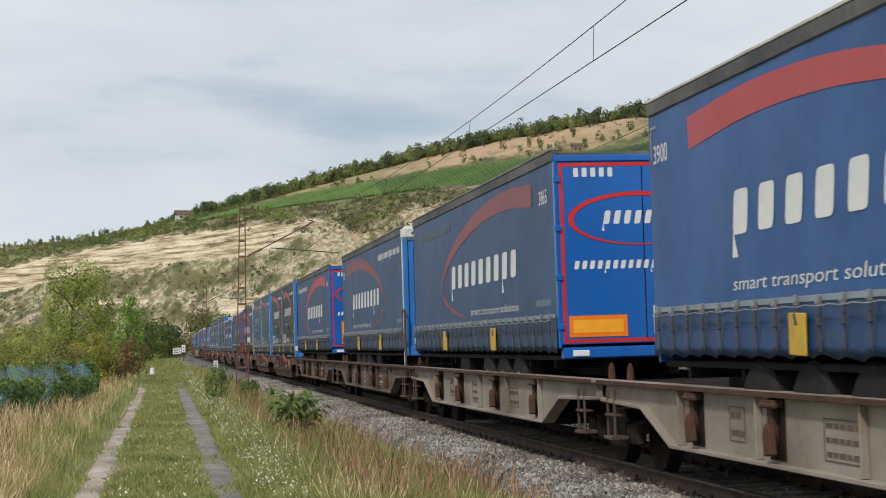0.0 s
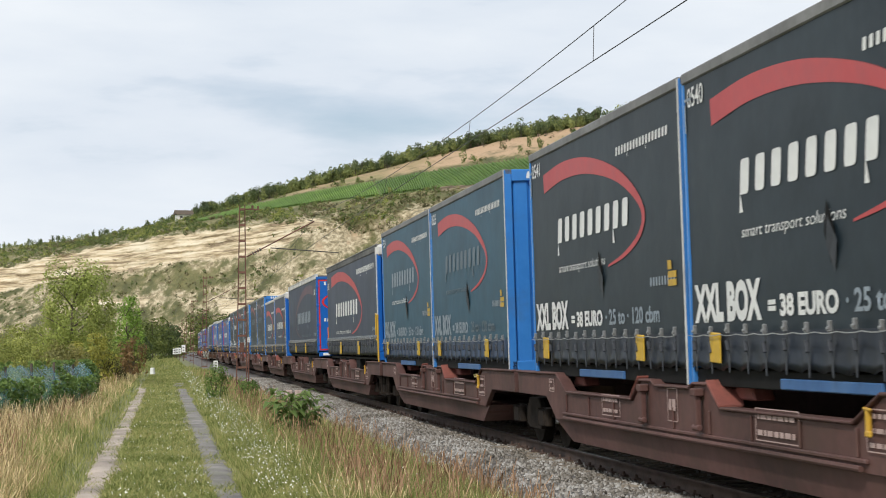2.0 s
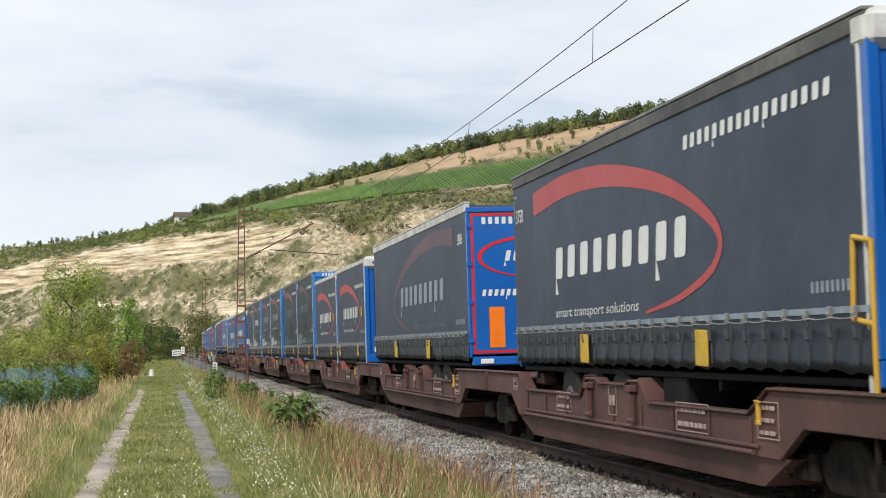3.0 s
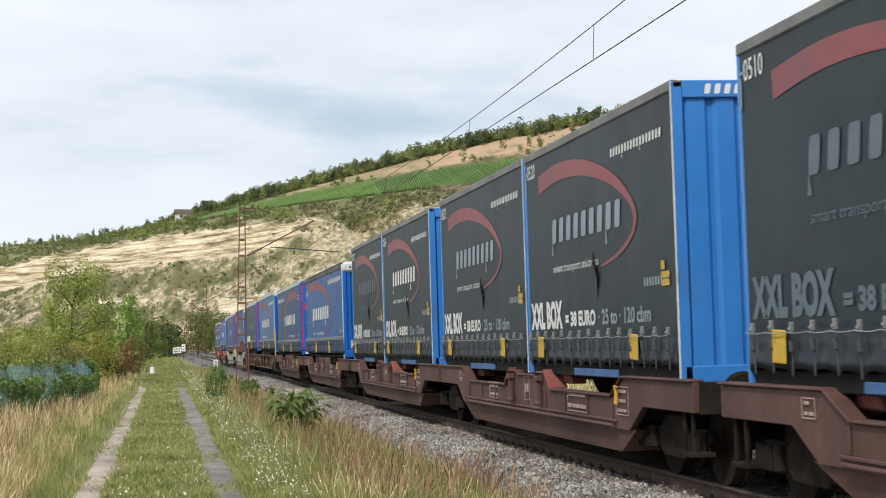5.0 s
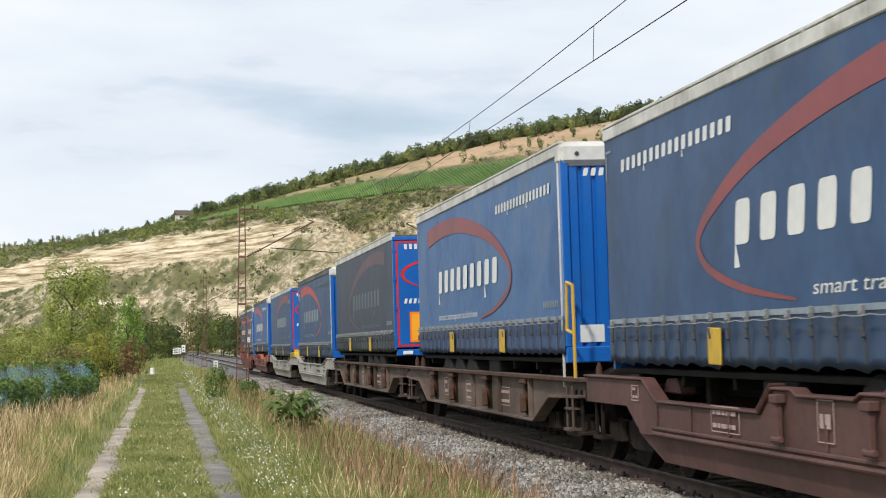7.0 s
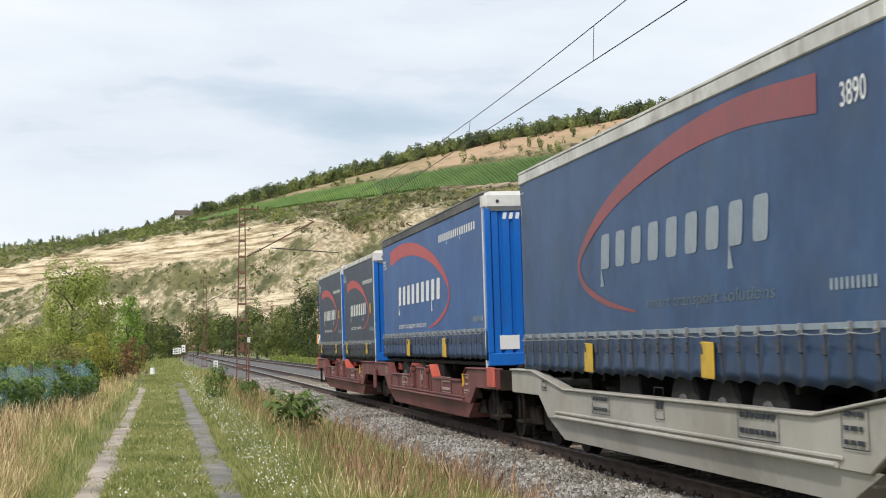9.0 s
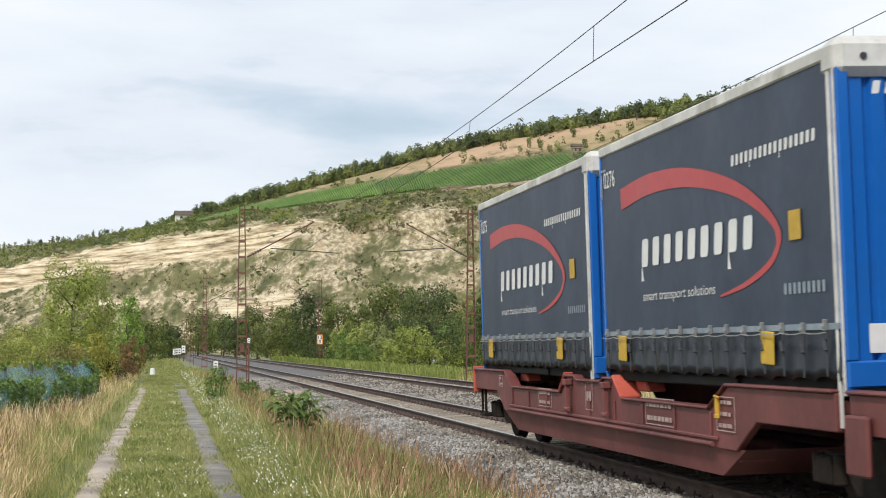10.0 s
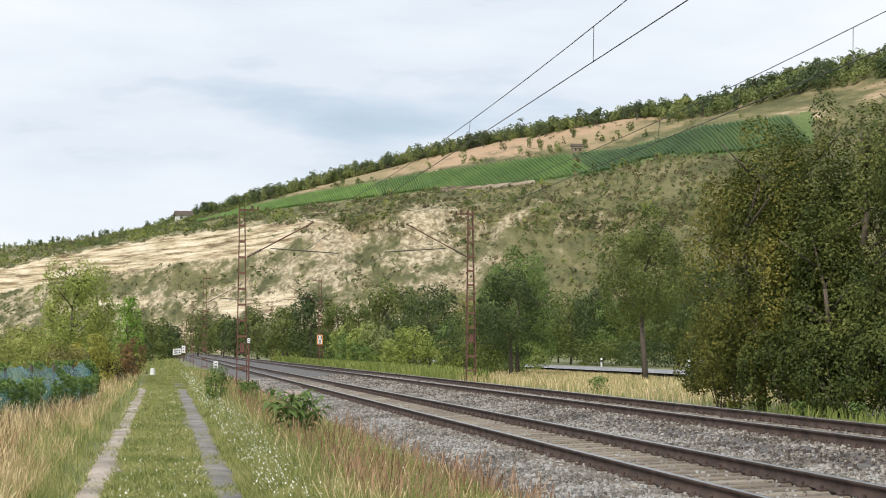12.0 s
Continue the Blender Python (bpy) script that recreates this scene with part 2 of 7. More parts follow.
def build_track(x0, rise, label):
    base = new("track", None)
    tagged(base, label, "railway track", "tracks", "structure")
    base.matrix_basis = pose(x0, 0, rise, 0, -CANT, 0)
    for off in (-0.7535, 0.7535):
        v = [(off + a, y, b) for y in (-420, 0, 1500) for a, b in RAIL]
        n = len(RAIL)
        f = [(j * n + i, j * n + (i + 1) % n, (j + 1) * n + (i + 1) % n, (j + 1) * n + i) for j in range(2) for i in range(n)]
        me = fast_mesh("rail", v, f, M["rail_side"], 4)
        me.materials.append(M["rail_top"])
        for p in me.polygons:
            if p.vertices[0] % n in (6, 7, 8):
                p.material_index = 1
        part("rail", me, base)
    sl = Geo()
    sl.prism([(-0.13, -0.36), (0.13, -0.36), (0.10, -0.172), (-0.10, -0.172)], -1.25, 1.25)
    sm = sl.mesh("sleeper", M["sleeper"], 0.012)
    fa = Geo()
    for s in (-0.7535, 0.7535):
        for q in (-0.11, 0.11):
            fa.box(s + q - 0.05, s + q + 0.05, -0.07, 0.07, -0.18, -0.145)
            fa.tube((s + q, 0, -0.15), (s + q, 0, -0.10), 0.022, n=6)
    fm = fa.mesh("fastening", M["rail_side"], 0.006)
    for k in range(150):
        y = 12 + 0.6 * k
        part("sleeper", sm, base, at=pose(0, y, 0))
        if y < 75:
            part("fastening", fm, base, at=pose(0, y, 0))
    return base


build_ground()
build_bed()
build_track(T1, 0.0, "near railway track with rusty rails on concrete sleepers")
build_track(T2, RISE, "second railway track with rusty rails beyond the first")


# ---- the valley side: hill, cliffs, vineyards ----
# hill shape fitted to the camera's view: bearing (degrees), distance of the foot and of the crest, heights: cliff foot,
# cliff top, vineyard foot, vineyard head, crest
VIEW_PROFILE = [
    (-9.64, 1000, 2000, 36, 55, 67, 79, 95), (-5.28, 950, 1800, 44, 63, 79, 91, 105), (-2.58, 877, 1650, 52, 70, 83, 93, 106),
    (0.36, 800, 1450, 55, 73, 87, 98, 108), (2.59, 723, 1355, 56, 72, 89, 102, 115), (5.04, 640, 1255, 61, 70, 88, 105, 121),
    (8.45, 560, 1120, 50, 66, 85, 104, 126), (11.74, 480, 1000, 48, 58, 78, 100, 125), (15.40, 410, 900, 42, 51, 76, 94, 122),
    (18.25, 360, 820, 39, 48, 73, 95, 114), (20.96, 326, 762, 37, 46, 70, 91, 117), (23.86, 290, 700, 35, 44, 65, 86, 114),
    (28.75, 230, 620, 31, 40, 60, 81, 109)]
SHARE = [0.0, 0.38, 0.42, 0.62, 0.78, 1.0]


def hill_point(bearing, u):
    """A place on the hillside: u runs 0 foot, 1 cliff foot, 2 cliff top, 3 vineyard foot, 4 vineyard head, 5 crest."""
    col = [float(np.interp(bearing, [s[0] for s in VIEW_PROFILE], [s[k] for s in VIEW_PROFILE])) for k in range(1, 8)]
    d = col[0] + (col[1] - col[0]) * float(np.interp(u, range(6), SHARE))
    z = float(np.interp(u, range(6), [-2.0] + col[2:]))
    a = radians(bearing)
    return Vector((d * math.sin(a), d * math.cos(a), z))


def bump(b, u, b0, u0, rb, ru, lean=0.0):
    """A soft round patch of the hillside about (b0, u0), leaning with height."""
    return math.exp(-(((b - b0 - lean * (u - u0)) / rb) ** 2 + ((u - u0) / ru) ** 2))


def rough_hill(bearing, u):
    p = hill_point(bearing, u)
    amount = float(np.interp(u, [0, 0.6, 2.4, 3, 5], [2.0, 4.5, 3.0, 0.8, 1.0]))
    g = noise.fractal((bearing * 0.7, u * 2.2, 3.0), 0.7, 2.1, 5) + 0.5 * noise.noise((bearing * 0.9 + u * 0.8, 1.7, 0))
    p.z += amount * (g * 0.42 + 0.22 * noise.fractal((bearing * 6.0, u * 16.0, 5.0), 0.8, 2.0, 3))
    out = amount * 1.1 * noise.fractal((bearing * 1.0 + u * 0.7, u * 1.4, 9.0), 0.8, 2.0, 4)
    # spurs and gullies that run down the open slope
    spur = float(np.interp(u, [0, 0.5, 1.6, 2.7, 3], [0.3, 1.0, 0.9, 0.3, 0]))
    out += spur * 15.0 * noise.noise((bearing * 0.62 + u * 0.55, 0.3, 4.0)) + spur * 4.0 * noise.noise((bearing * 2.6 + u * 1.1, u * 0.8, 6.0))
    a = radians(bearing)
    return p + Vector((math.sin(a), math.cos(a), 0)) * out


def bare_rock(b, u):
    """How bare the slope lies: 1 on the cliffs and rocky spurs, 0 under closed scrub."""
    cliff = float(np.interp(u, [0.86, 1.02, 1.85, 2.05], [0, 1, 1, 0])) * float(np.interp(b, [3.2, 5.2], [1, 0.25]))
    r = max(cliff, float(np.interp(b, [5.0, 8.5, 11.5], [0.42, 0.36, 0.10])) * float(np.interp(u, [0, 0.1, 2.2, 2.6], [0.75, 1, 1, 0.3])))
    r += 0.50 * bump(b, u, 5.5, 1.25, 0.75, 0.62, -0.5) + 0.62 * bump(b, u, 8.9, 1.45, 1.25, 0.72, -0.5)
    r += 0.45 * bump(b, u, 11.9, 1.7, 0.35, 0.9, 1.1) + 0.30 * bump(b, u, 3.2, 0.42, 1.6, 0.16) + 0.35 * bump(b, u, -2.2, 0.55, 2.2, 0.07)
    r -= 0.50 * bump(b, u, 7.2, 2.25, 0.9, 0.7, 0.9) + 0.4 * bump(b, u, 10.6, 2.3, 0.7, 0.55) + 0.35 * bump(b, u, 1.0, 0.75, 1.0, 0.14) + 0.35 * bump(b, u, -1.9, 0.82, 1.2, 0.1)
    return max(0.0, min(1.0, r))


def hill_material():
    """Limestone strata with crack shadows painted in, stony scrub ground, vine soil and sun-dried grass, mixed by how
    bare and how dry the slope lies.
    """
    # the darkest strata tone also paints the shadow inside thin cracks
    rock = material("hill", [(0.22, 0.165, 0.10), (0.46, 0.37, 0.235), (0.60, 0.50, 0.345), (0.68, 0.60, 0.45)], scale=0.42, fine=1.3, stretch=(0.05, 0.05, 1.0), weight=0.5, span=(0.60, 0.90), rough=0.95)
    n, l = rock.node_tree.nodes, rock.node_tree.links
    b = n["Principled BSDF"]
    colour = b.inputs["Base Color"].links[0].from_socket
    co, sight_stretch = n.new("ShaderNodeTexCoord"), n.new("ShaderNodeMapping")
    sight_stretch.inputs["Scale"].default_value = (1.0, 0.22, 0.7)       # patches stretched in depth to look even from the camera
    l.new(co.outputs["Object"], sight_stretch.inputs["Vector"])

    def cloud(scale, detail, rough):
        t = n.new("ShaderNodeTexNoise")
        t.inputs["Scale"].default_value, t.inputs["Detail"].default_value, t.inputs["Roughness"].default_value = scale, detail, rough
        l.new(sight_stretch.outputs["Vector"], t.inputs["Vector"])
        return t.outputs["Fac"]

    def ramp(fac, stops):
        q = n.new("ShaderNodeValToRGB")
        for i, (p, c) in enumerate(stops):
            e = q.color_ramp.elements[i] if i < 2 else q.color_ramp.elements.new(p)
            e.position, e.color = p, (*c, 1)
        l.new(fac, q.inputs["Fac"])
        return q.outputs["Color"]

    def mixed(attribute, patchy, lo, hi, under, over):
        at, ad, mx = n.new("ShaderNodeAttribute"), n.new("ShaderNodeMath"), n.new("ShaderNodeMixRGB")
        at.attribute_name = attribute
        ad.operation = "MULTIPLY_ADD"
        l.new(patchy, ad.inputs[0])
        ad.inputs[1].default_value = 1.2
        l.new(at.outputs["Fac"], ad.inputs[2])
        l.new(ramp(ad.outputs[0], [(lo, (0, 0, 0)), (hi, (1, 1, 1))]), mx.inputs["Fac"])
        l.new(under, mx.inputs["Color1"])
        l.new(over, mx.inputs["Color2"])
        return mx.outputs["Color"]
    wide, mid, small = cloud(0.018, 6, 0.6), cloud(0.09, 8, 0.68), cloud(0.5, 5, 0.65)
    scree = ramp(small, [(0.36, (0.16, 0.128, 0.072)), (0.50, (0.34, 0.28, 0.17)), (0.62, (0.56, 0.48, 0.335))])
    scrub = ramp(mid, [(0.36, (0.078, 0.080, 0.028)), (0.5, (0.140, 0.132, 0.048)), (0.64, (0.225, 0.192, 0.092))])
    earth = mixed("bare", mid, 0.40, 0.54, scrub, scree)
    stone = mixed("cliff", mid, 0.38, 0.52, earth, colour)
    tan = ramp(wide, [(0.38, (0.22, 0.20, 0.085)), (0.50, (0.34, 0.25, 0.135)), (0.60, (0.44, 0.30, 0.185))])
    dry = mixed("dry", mid, 0.36, 0.60, stone, tan)
    vine = ramp(mid, [(0.4, (0.075, 0.125, 0.030)), (0.6, (0.13, 0.175, 0.05))])
    l.new(mixed("vine", small, 0.44, 0.56, dry, vine), b.inputs["Base Color"])
    bp = n.new("ShaderNodeBump")
    bp.inputs["Strength"].default_value, bp.inputs["Distance"].default_value = 0.8, 0.8
    l.new(small, bp.inputs["Height"])
    l.new(bp.outputs["Normal"], b.inputs["Normal"])
    return rock


M["cliff"] = material("cliff", [(0.12, 0.09, 0.06), (0.24, 0.19, 0.13), (0.33, 0.27, 0.19), (0.40, 0.34, 0.26)], scale=0.30, fine=0.55, stretch=(0.06, 0.06, 2.2), weight=0.5, span=(0.6, 0.9), rough=0.95)


def in_vineyard(b, u):
    if 1.0 < b < 13.7:
        return 3.02 < u < (3.98 if b > 2.5 else 3.4 + 0.37 * (b - 1.0))
    return 13.9 < b < 21.6 and 3.02 + 0.25 * bump(b, 3, 16.5, 3, 1.2, 1) < u < 4.0


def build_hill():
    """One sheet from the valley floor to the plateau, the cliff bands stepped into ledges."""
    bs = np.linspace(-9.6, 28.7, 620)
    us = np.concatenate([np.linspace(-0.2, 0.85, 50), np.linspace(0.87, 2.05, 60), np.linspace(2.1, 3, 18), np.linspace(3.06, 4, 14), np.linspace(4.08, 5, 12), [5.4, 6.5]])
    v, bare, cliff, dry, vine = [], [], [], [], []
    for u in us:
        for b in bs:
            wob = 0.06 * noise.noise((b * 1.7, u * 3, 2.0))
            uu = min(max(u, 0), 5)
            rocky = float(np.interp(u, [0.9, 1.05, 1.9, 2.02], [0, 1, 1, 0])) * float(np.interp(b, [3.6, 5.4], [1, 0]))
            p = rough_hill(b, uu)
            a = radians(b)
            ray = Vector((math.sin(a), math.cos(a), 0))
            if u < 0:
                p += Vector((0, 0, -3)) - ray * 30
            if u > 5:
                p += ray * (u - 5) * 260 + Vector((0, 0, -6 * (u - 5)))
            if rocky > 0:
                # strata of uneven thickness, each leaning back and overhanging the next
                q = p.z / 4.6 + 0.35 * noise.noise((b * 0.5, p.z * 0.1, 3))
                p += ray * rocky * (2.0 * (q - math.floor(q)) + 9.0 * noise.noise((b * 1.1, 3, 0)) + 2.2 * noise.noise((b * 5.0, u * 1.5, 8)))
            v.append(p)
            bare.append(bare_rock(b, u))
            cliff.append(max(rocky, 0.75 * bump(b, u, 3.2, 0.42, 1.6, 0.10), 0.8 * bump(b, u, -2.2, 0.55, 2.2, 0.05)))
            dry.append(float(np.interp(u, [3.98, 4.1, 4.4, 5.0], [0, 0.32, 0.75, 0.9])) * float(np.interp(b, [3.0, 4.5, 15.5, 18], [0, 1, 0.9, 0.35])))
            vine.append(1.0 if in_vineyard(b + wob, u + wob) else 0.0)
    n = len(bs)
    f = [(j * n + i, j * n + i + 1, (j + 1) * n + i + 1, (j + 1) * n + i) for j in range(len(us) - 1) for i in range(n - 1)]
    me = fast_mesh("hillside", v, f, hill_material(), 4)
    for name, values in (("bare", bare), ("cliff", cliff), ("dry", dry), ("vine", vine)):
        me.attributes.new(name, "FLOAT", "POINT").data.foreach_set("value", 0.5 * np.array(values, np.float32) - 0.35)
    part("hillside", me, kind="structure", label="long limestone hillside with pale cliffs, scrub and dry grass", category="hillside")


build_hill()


# ---- foliage ----
LEAF = {
    "mid": leaf_material("leaf_mid", [(0.072, 0.097, 0.027), (0.130, 0.161, 0.042), (0.212, 0.239, 0.066)]),
    # lit copy of mid: sunshine on the path's bushes put into the colour
    "hedge": leaf_material("leaf_mid_lit", [(0.177, 0.201, 0.050), (0.290, 0.316, 0.079), (0.446, 0.459, 0.129)]),
    "dark": leaf_material("leaf_dark", [(0.044, 0.065, 0.024), (0.075, 0.105, 0.036), (0.121, 0.156, 0.054)]),
    "light": leaf_material("leaf_light", [(0.175, 0.212, 0.049), (0.287, 0.338, 0.082), (0.421, 0.467, 0.129)]),
    "bright": leaf_material("leaf_bright", [(0.135, 0.223, 0.035), (0.203, 0.324, 0.057), (0.290, 0.419, 0.084)]),
    "pale": leaf_material("leaf_pale", [(0.181, 0.213, 0.077), (0.275, 0.306, 0.119), (0.375, 0.400, 0.175)]),
    "olive": leaf_material("leaf_olive", [(0.169, 0.169, 0.057), (0.266, 0.250, 0.084), (0.370, 0.330, 0.122)]),
    "yellow": leaf_material("leaf_yellow", [(0.223, 0.223, 0.045), (0.356, 0.334, 0.065), (0.491, 0.446, 0.105)]),
    "red": leaf_material("leaf_red", [(0.154, 0.105, 0.048), (0.238, 0.140, 0.062), (0.308, 0.196, 0.087)]),
    "darkbrown": leaf_material("leaf_darkbrown", [(0.057, 0.055, 0.022), (0.094, 0.084, 0.031), (0.138, 0.116, 0.044)]),
    "autumn": leaf_material("leaf_autumn", [(0.052, 0.065, 0.015), (0.097, 0.113, 0.024), (0.177, 0.177, 0.037), (0.295, 0.251, 0.055)]),
    "big": leaf_material("leaf_big", [(0.036, 0.052, 0.014), (0.067, 0.090, 0.021), (0.113, 0.137, 0.031), (0.214, 0.220, 0.057)]),
    "green": leaf_material("leaf_green", [(0.087, 0.138, 0.035), (0.146, 0.219, 0.055), (0.219, 0.299, 0.082)]),
    "vine": leaf_material("leaf_vine", [(0.121, 0.222, 0.033), (0.164, 0.291, 0.046), (0.222, 0.354, 0.066)], scale=0.02, island=0.15),
    "vinedark": leaf_material("leaf_vinedark", [(0.052, 0.105, 0.026), (0.075, 0.140, 0.036), (0.105, 0.175, 0.048)], scale=0.02, island=0.15),
    "ridge": leaf_material("leaf_ridge", [(0.094, 0.129, 0.044), (0.154, 0.193, 0.066), (0.236, 0.272, 0.097), (0.338, 0.363, 0.129)], scale=0.06, island=0.3),
    "pine": leaf_material("leaf_pine", [(0.070, 0.101, 0.048), (0.110, 0.146, 0.067), (0.162, 0.198, 0.089)], scale=0.06, island=0.3),
    "hillgreen": leaf_material("leaf_hillgreen", [(0.083, 0.120, 0.039), (0.135, 0.178, 0.057), (0.199, 0.239, 0.083)], scale=0.06, island=0.3),
    "hilllime": leaf_material("leaf_hilllime", [(0.170, 0.198, 0.051), (0.255, 0.284, 0.071), (0.355, 0.376, 0.106)], scale=0.06, island=0.3),
    "hillbush": leaf_material("leaf_hillbush", [(0.084, 0.084, 0.041), (0.130, 0.121, 0.057), (0.182, 0.159, 0.081), (0.236, 0.203, 0.115)], scale=0.06, island=0.3),
    "knot": leaf_material("leaf_knot", [(0.115, 0.180, 0.050), (0.170, 0.245, 0.072), (0.230, 0.305, 0.105)]),
    "vinemid": leaf_material("leaf_vinemid", [(0.086, 0.167, 0.028), (0.121, 0.218, 0.040), (0.167, 0.270, 0.055)], scale=0.02, island=0.15),
}


def leaf_quads(centres, size, r, flat=0.35, facing=None):
    """One bent four-sided leaf at every centre, turned at random or roughly outwards; size per leaf."""
    k = len(centres)
    n = r.normal(0, 1, (k, 3))
    if facing is None:
        n[:, 2] = np.abs(n[:, 2]) + flat
    else:
        n = n * 0.42 + facing
        n[:, 2] += flat
    n /= np.linalg.norm(n, axis=1)[:, None]
    a = np.cross(n, r.normal(0, 1, (k, 3)))
    a /= np.linalg.norm(a, axis=1)[:, None] + 1e-9
    b = np.cross(n, a)
    s = (np.asarray(size) * r.uniform(0.6, 1.3, k))[:, None]
    v = np.stack([centres - a * s * 0.62, centres - b * s * 0.40 + n * s * 0.1, centres + a * s * 0.62, centres + b * s * 0.40 + n * s * 0.1], 1)
    f = np.arange(4 * k).reshape(k, 4)
    return v.reshape(-1, 3), f


def crown_points(count, w, h, low, r, lumps=26, loose=0.0):
    """Places for leaves and the way they face: rounded boughs set over an uneven crown, leaves on their outer skin."""
    d = r.normal(0, 1, (lumps, 3))
    d /= np.linalg.norm(d, axis=1)[:, None]
    rad = r.uniform(0.16, 0.86, lumps)[:, None] ** 0.6
    c = d * rad
    size = r.uniform(0.15, 0.30, lumps) * (1.0 + 0.25 * (lumps < 40))
    pick = r.choice(lumps, count, p=size ** 2 / (size ** 2).sum())
    off = r.normal(0, 1, (count, 3)) + c[pick] * 0.9
    off /= np.linalg.norm(off, axis=1)[:, None]
    depth = r.uniform(0.0, 1.0, count)
    p = c[pick] + off * (size[pick] * (1.06 - 0.5 * depth ** 2.2 + loose * r.normal(0, 0.25, count)))[:, None]
    p = np.sign(p) * np.abs(p) ** 0.86
    taper = 1 - 0.16 * np.clip(p[:, 2], -1, 1)
    mid, half = (h + low) / 2, (h - low) / 2
    facing = off + 0.55 * c[pick] / (rad[pick] + 0.1)
    facing /= np.linalg.norm(facing, axis=1)[:, None]
    return np.stack([p[:, 0] * w / 2 * taper, p[:, 1] * w / 2 * taper, mid + p[:, 2] * half * 0.98], -1), facing


def tree(x, y, h, w, leaf, seed, low=0.16, kind="tree", label="", group=""):
    r = np.random.default_rng(seed)
    z = ground_height(x) if abs(x) < 60 else -0.5
    thing = new(kind, None)
    thing.matrix_basis = pose(x, y, z, 0, 0, seed * 37 % 360)
    tagged(thing, label, "tree" if kind == "tree" else "bush", group)
    d = math.hypot(x, y)
    size = max(0.070, d * 0.00115)
    count = int(min(52000, (4.6 if leaf in ("autumn", "big") else 4.2) * w * h / (size * size)))
    g = Geo()
    bottom = h * low
    if kind == "tree":
        r0 = 0.028 * h ** 0.9 * 0.7 + 0.03
        pts = [Vector((0, 0, -0.2)), Vector((0.02 * h * r.normal(), 0.02 * h * r.normal(), h * 0.33)), Vector((0.04 * h * r.normal(), 0.03 * h * r.normal(), h * 0.62)), Vector((0.05 * h * r.normal(), 0.04 * h * r.normal(), h * 0.9))]
        for i in range(3):
            g.tube(pts[i], pts[i + 1], r0 * (1 - i * 0.3), r0 * (0.7 - i * 0.28), n=9)
        for k in range(9):
            s = pts[1].lerp(pts[2], k / 9) if k < 6 else pts[2].lerp(pts[3], (k - 6) / 3)
            a = k * 2.4 + seed
            e = s + Vector((math.cos(a) * w * 0.36, math.sin(a) * w * 0.36, h * 0.13 + 0.1 * k / 9))
            g.tube(s, e, r0 * 0.32, r0 * 0.08, n=6)
        part("trunk", g.mesh("trunk", M["bark"], smooth=True), thing, "brown bark trunk with limbs")
    else:
        for k in range(7):
            a = k * 0.9 + seed
            g.tube((0.05 * math.cos(a), 0.05 * math.sin(a), -0.1), (math.cos(a) * w * 0.28, math.sin(a) * w * 0.28, h * 0.7), 0.018, 0.006, n=5)
        part("stem", g.mesh("stem", M["bark"]), thing)
        bottom = -0.05
    p, facing = crown_points(count, w, h, bottom, r, int(24 + 6 * w + 3 * h), 0.5 if leaf in ("light", "hedge", "pale") else 0.2)
    v, f = leaf_quads(p, np.full(len(p), size), r, 0.2, facing)
    part("crown", fast_mesh("crown", v, f, LEAF[leaf], 4), thing)
    return thing


TREES = [
    (2.70, 420.0, 7.4, 5.6, "dark"), (7.75, 399.9, 11.2, 7.3, "mid"), (11.21, 329.8, 9.2, 6.0, "mid"), (13.92, 259.6, 8.4, 5.6, "mid"),
    (15.69, 229.5, 7.2, 4.6, "mid"), (18.05, 214.2, 9.8, 5.2, "dark"), (20.20, 199.0, 8.3, 4.8, "mid"), (21.68, 188.8, 7.2, 4.2, "mid"),
    (24.26, 183.4, 9.7, 6.4, "mid"), (26.19, 168.0, 8.6, 6.8, "dark"), (19.52, 158.8, 4.3, 3.4, "pale"), (21.78, 148.4, 4.1, 4.5, "light"),
    (23.31, 138.0, 3.1, 2.8, "olive"), (21.86, 106.8, 6.9, 4.9, "dark"), (52.40, 234.2, 11.1, 6.6, "mid"), (50.39, 209.0, 9.5, 7.6, "mid"),
    (51.64, 198.4, 9.8, 7.0, "dark"), (28.17, 98.0, 10.4, 5.8, "mid"), (54.44, 176.8, 10.7, 6.2, "mid"), (54.47, 166.3, 11.9, 6.6, "dark"),
    (15.7, 43.4, 7.5, 3.9, "autumn"), (17.0, 44.5, 8.0, 4.2, "big"), (18.0, 42.5, 8.7, 4.6, "big"), (20.4, 43.0, 9.4, 5.2, "big"), (1.4, 430.0, 8.5, 6.0, "dark"), (-2.0, 410.0, 8.0, 6.5, "mid"), (14.2, 430.0, 10.0, 8.0, "dark"), (15.5, 380.0, 9.0, 8.0, "mid"), (12.5, 520.0, 11.0, 8.0, "mid"),
    (16.6, 41.0, 5.2, 3.4, "big"), (24.6, 118.0, 9.2, 5.8, "green"), (-4.44, 87.9, 6.6, 4.3, "light"), (-5.71, 91.8, 4.6, 2.4, "hedge"), (-3.41, 94.9, 4.5, 2.4, "hedge"),
    (-3.09, 150.0, 6.6, 2.9, "bright"), (-1.94, 300.0, 7.4, 6.4, "mid"), (0.97, 380.0, 6.0, 4.3, "mid"), (-4.64, 320.0, 8.0, 6.0, "mid"),
    (30.5, 200.0, 8.8, 7.0, "mid"), (34.0, 190.0, 8.0, 7.0, "olive"), (17.5, 245.0, 8.0, 6.0, "mid"), (12.0, 290.0, 8.0, 6.0, "dark"), (-9.5, 118.0, 4.0, 5.0, "hedge"), (-12.5, 115.0, 3.8, 6.0, "olive")]
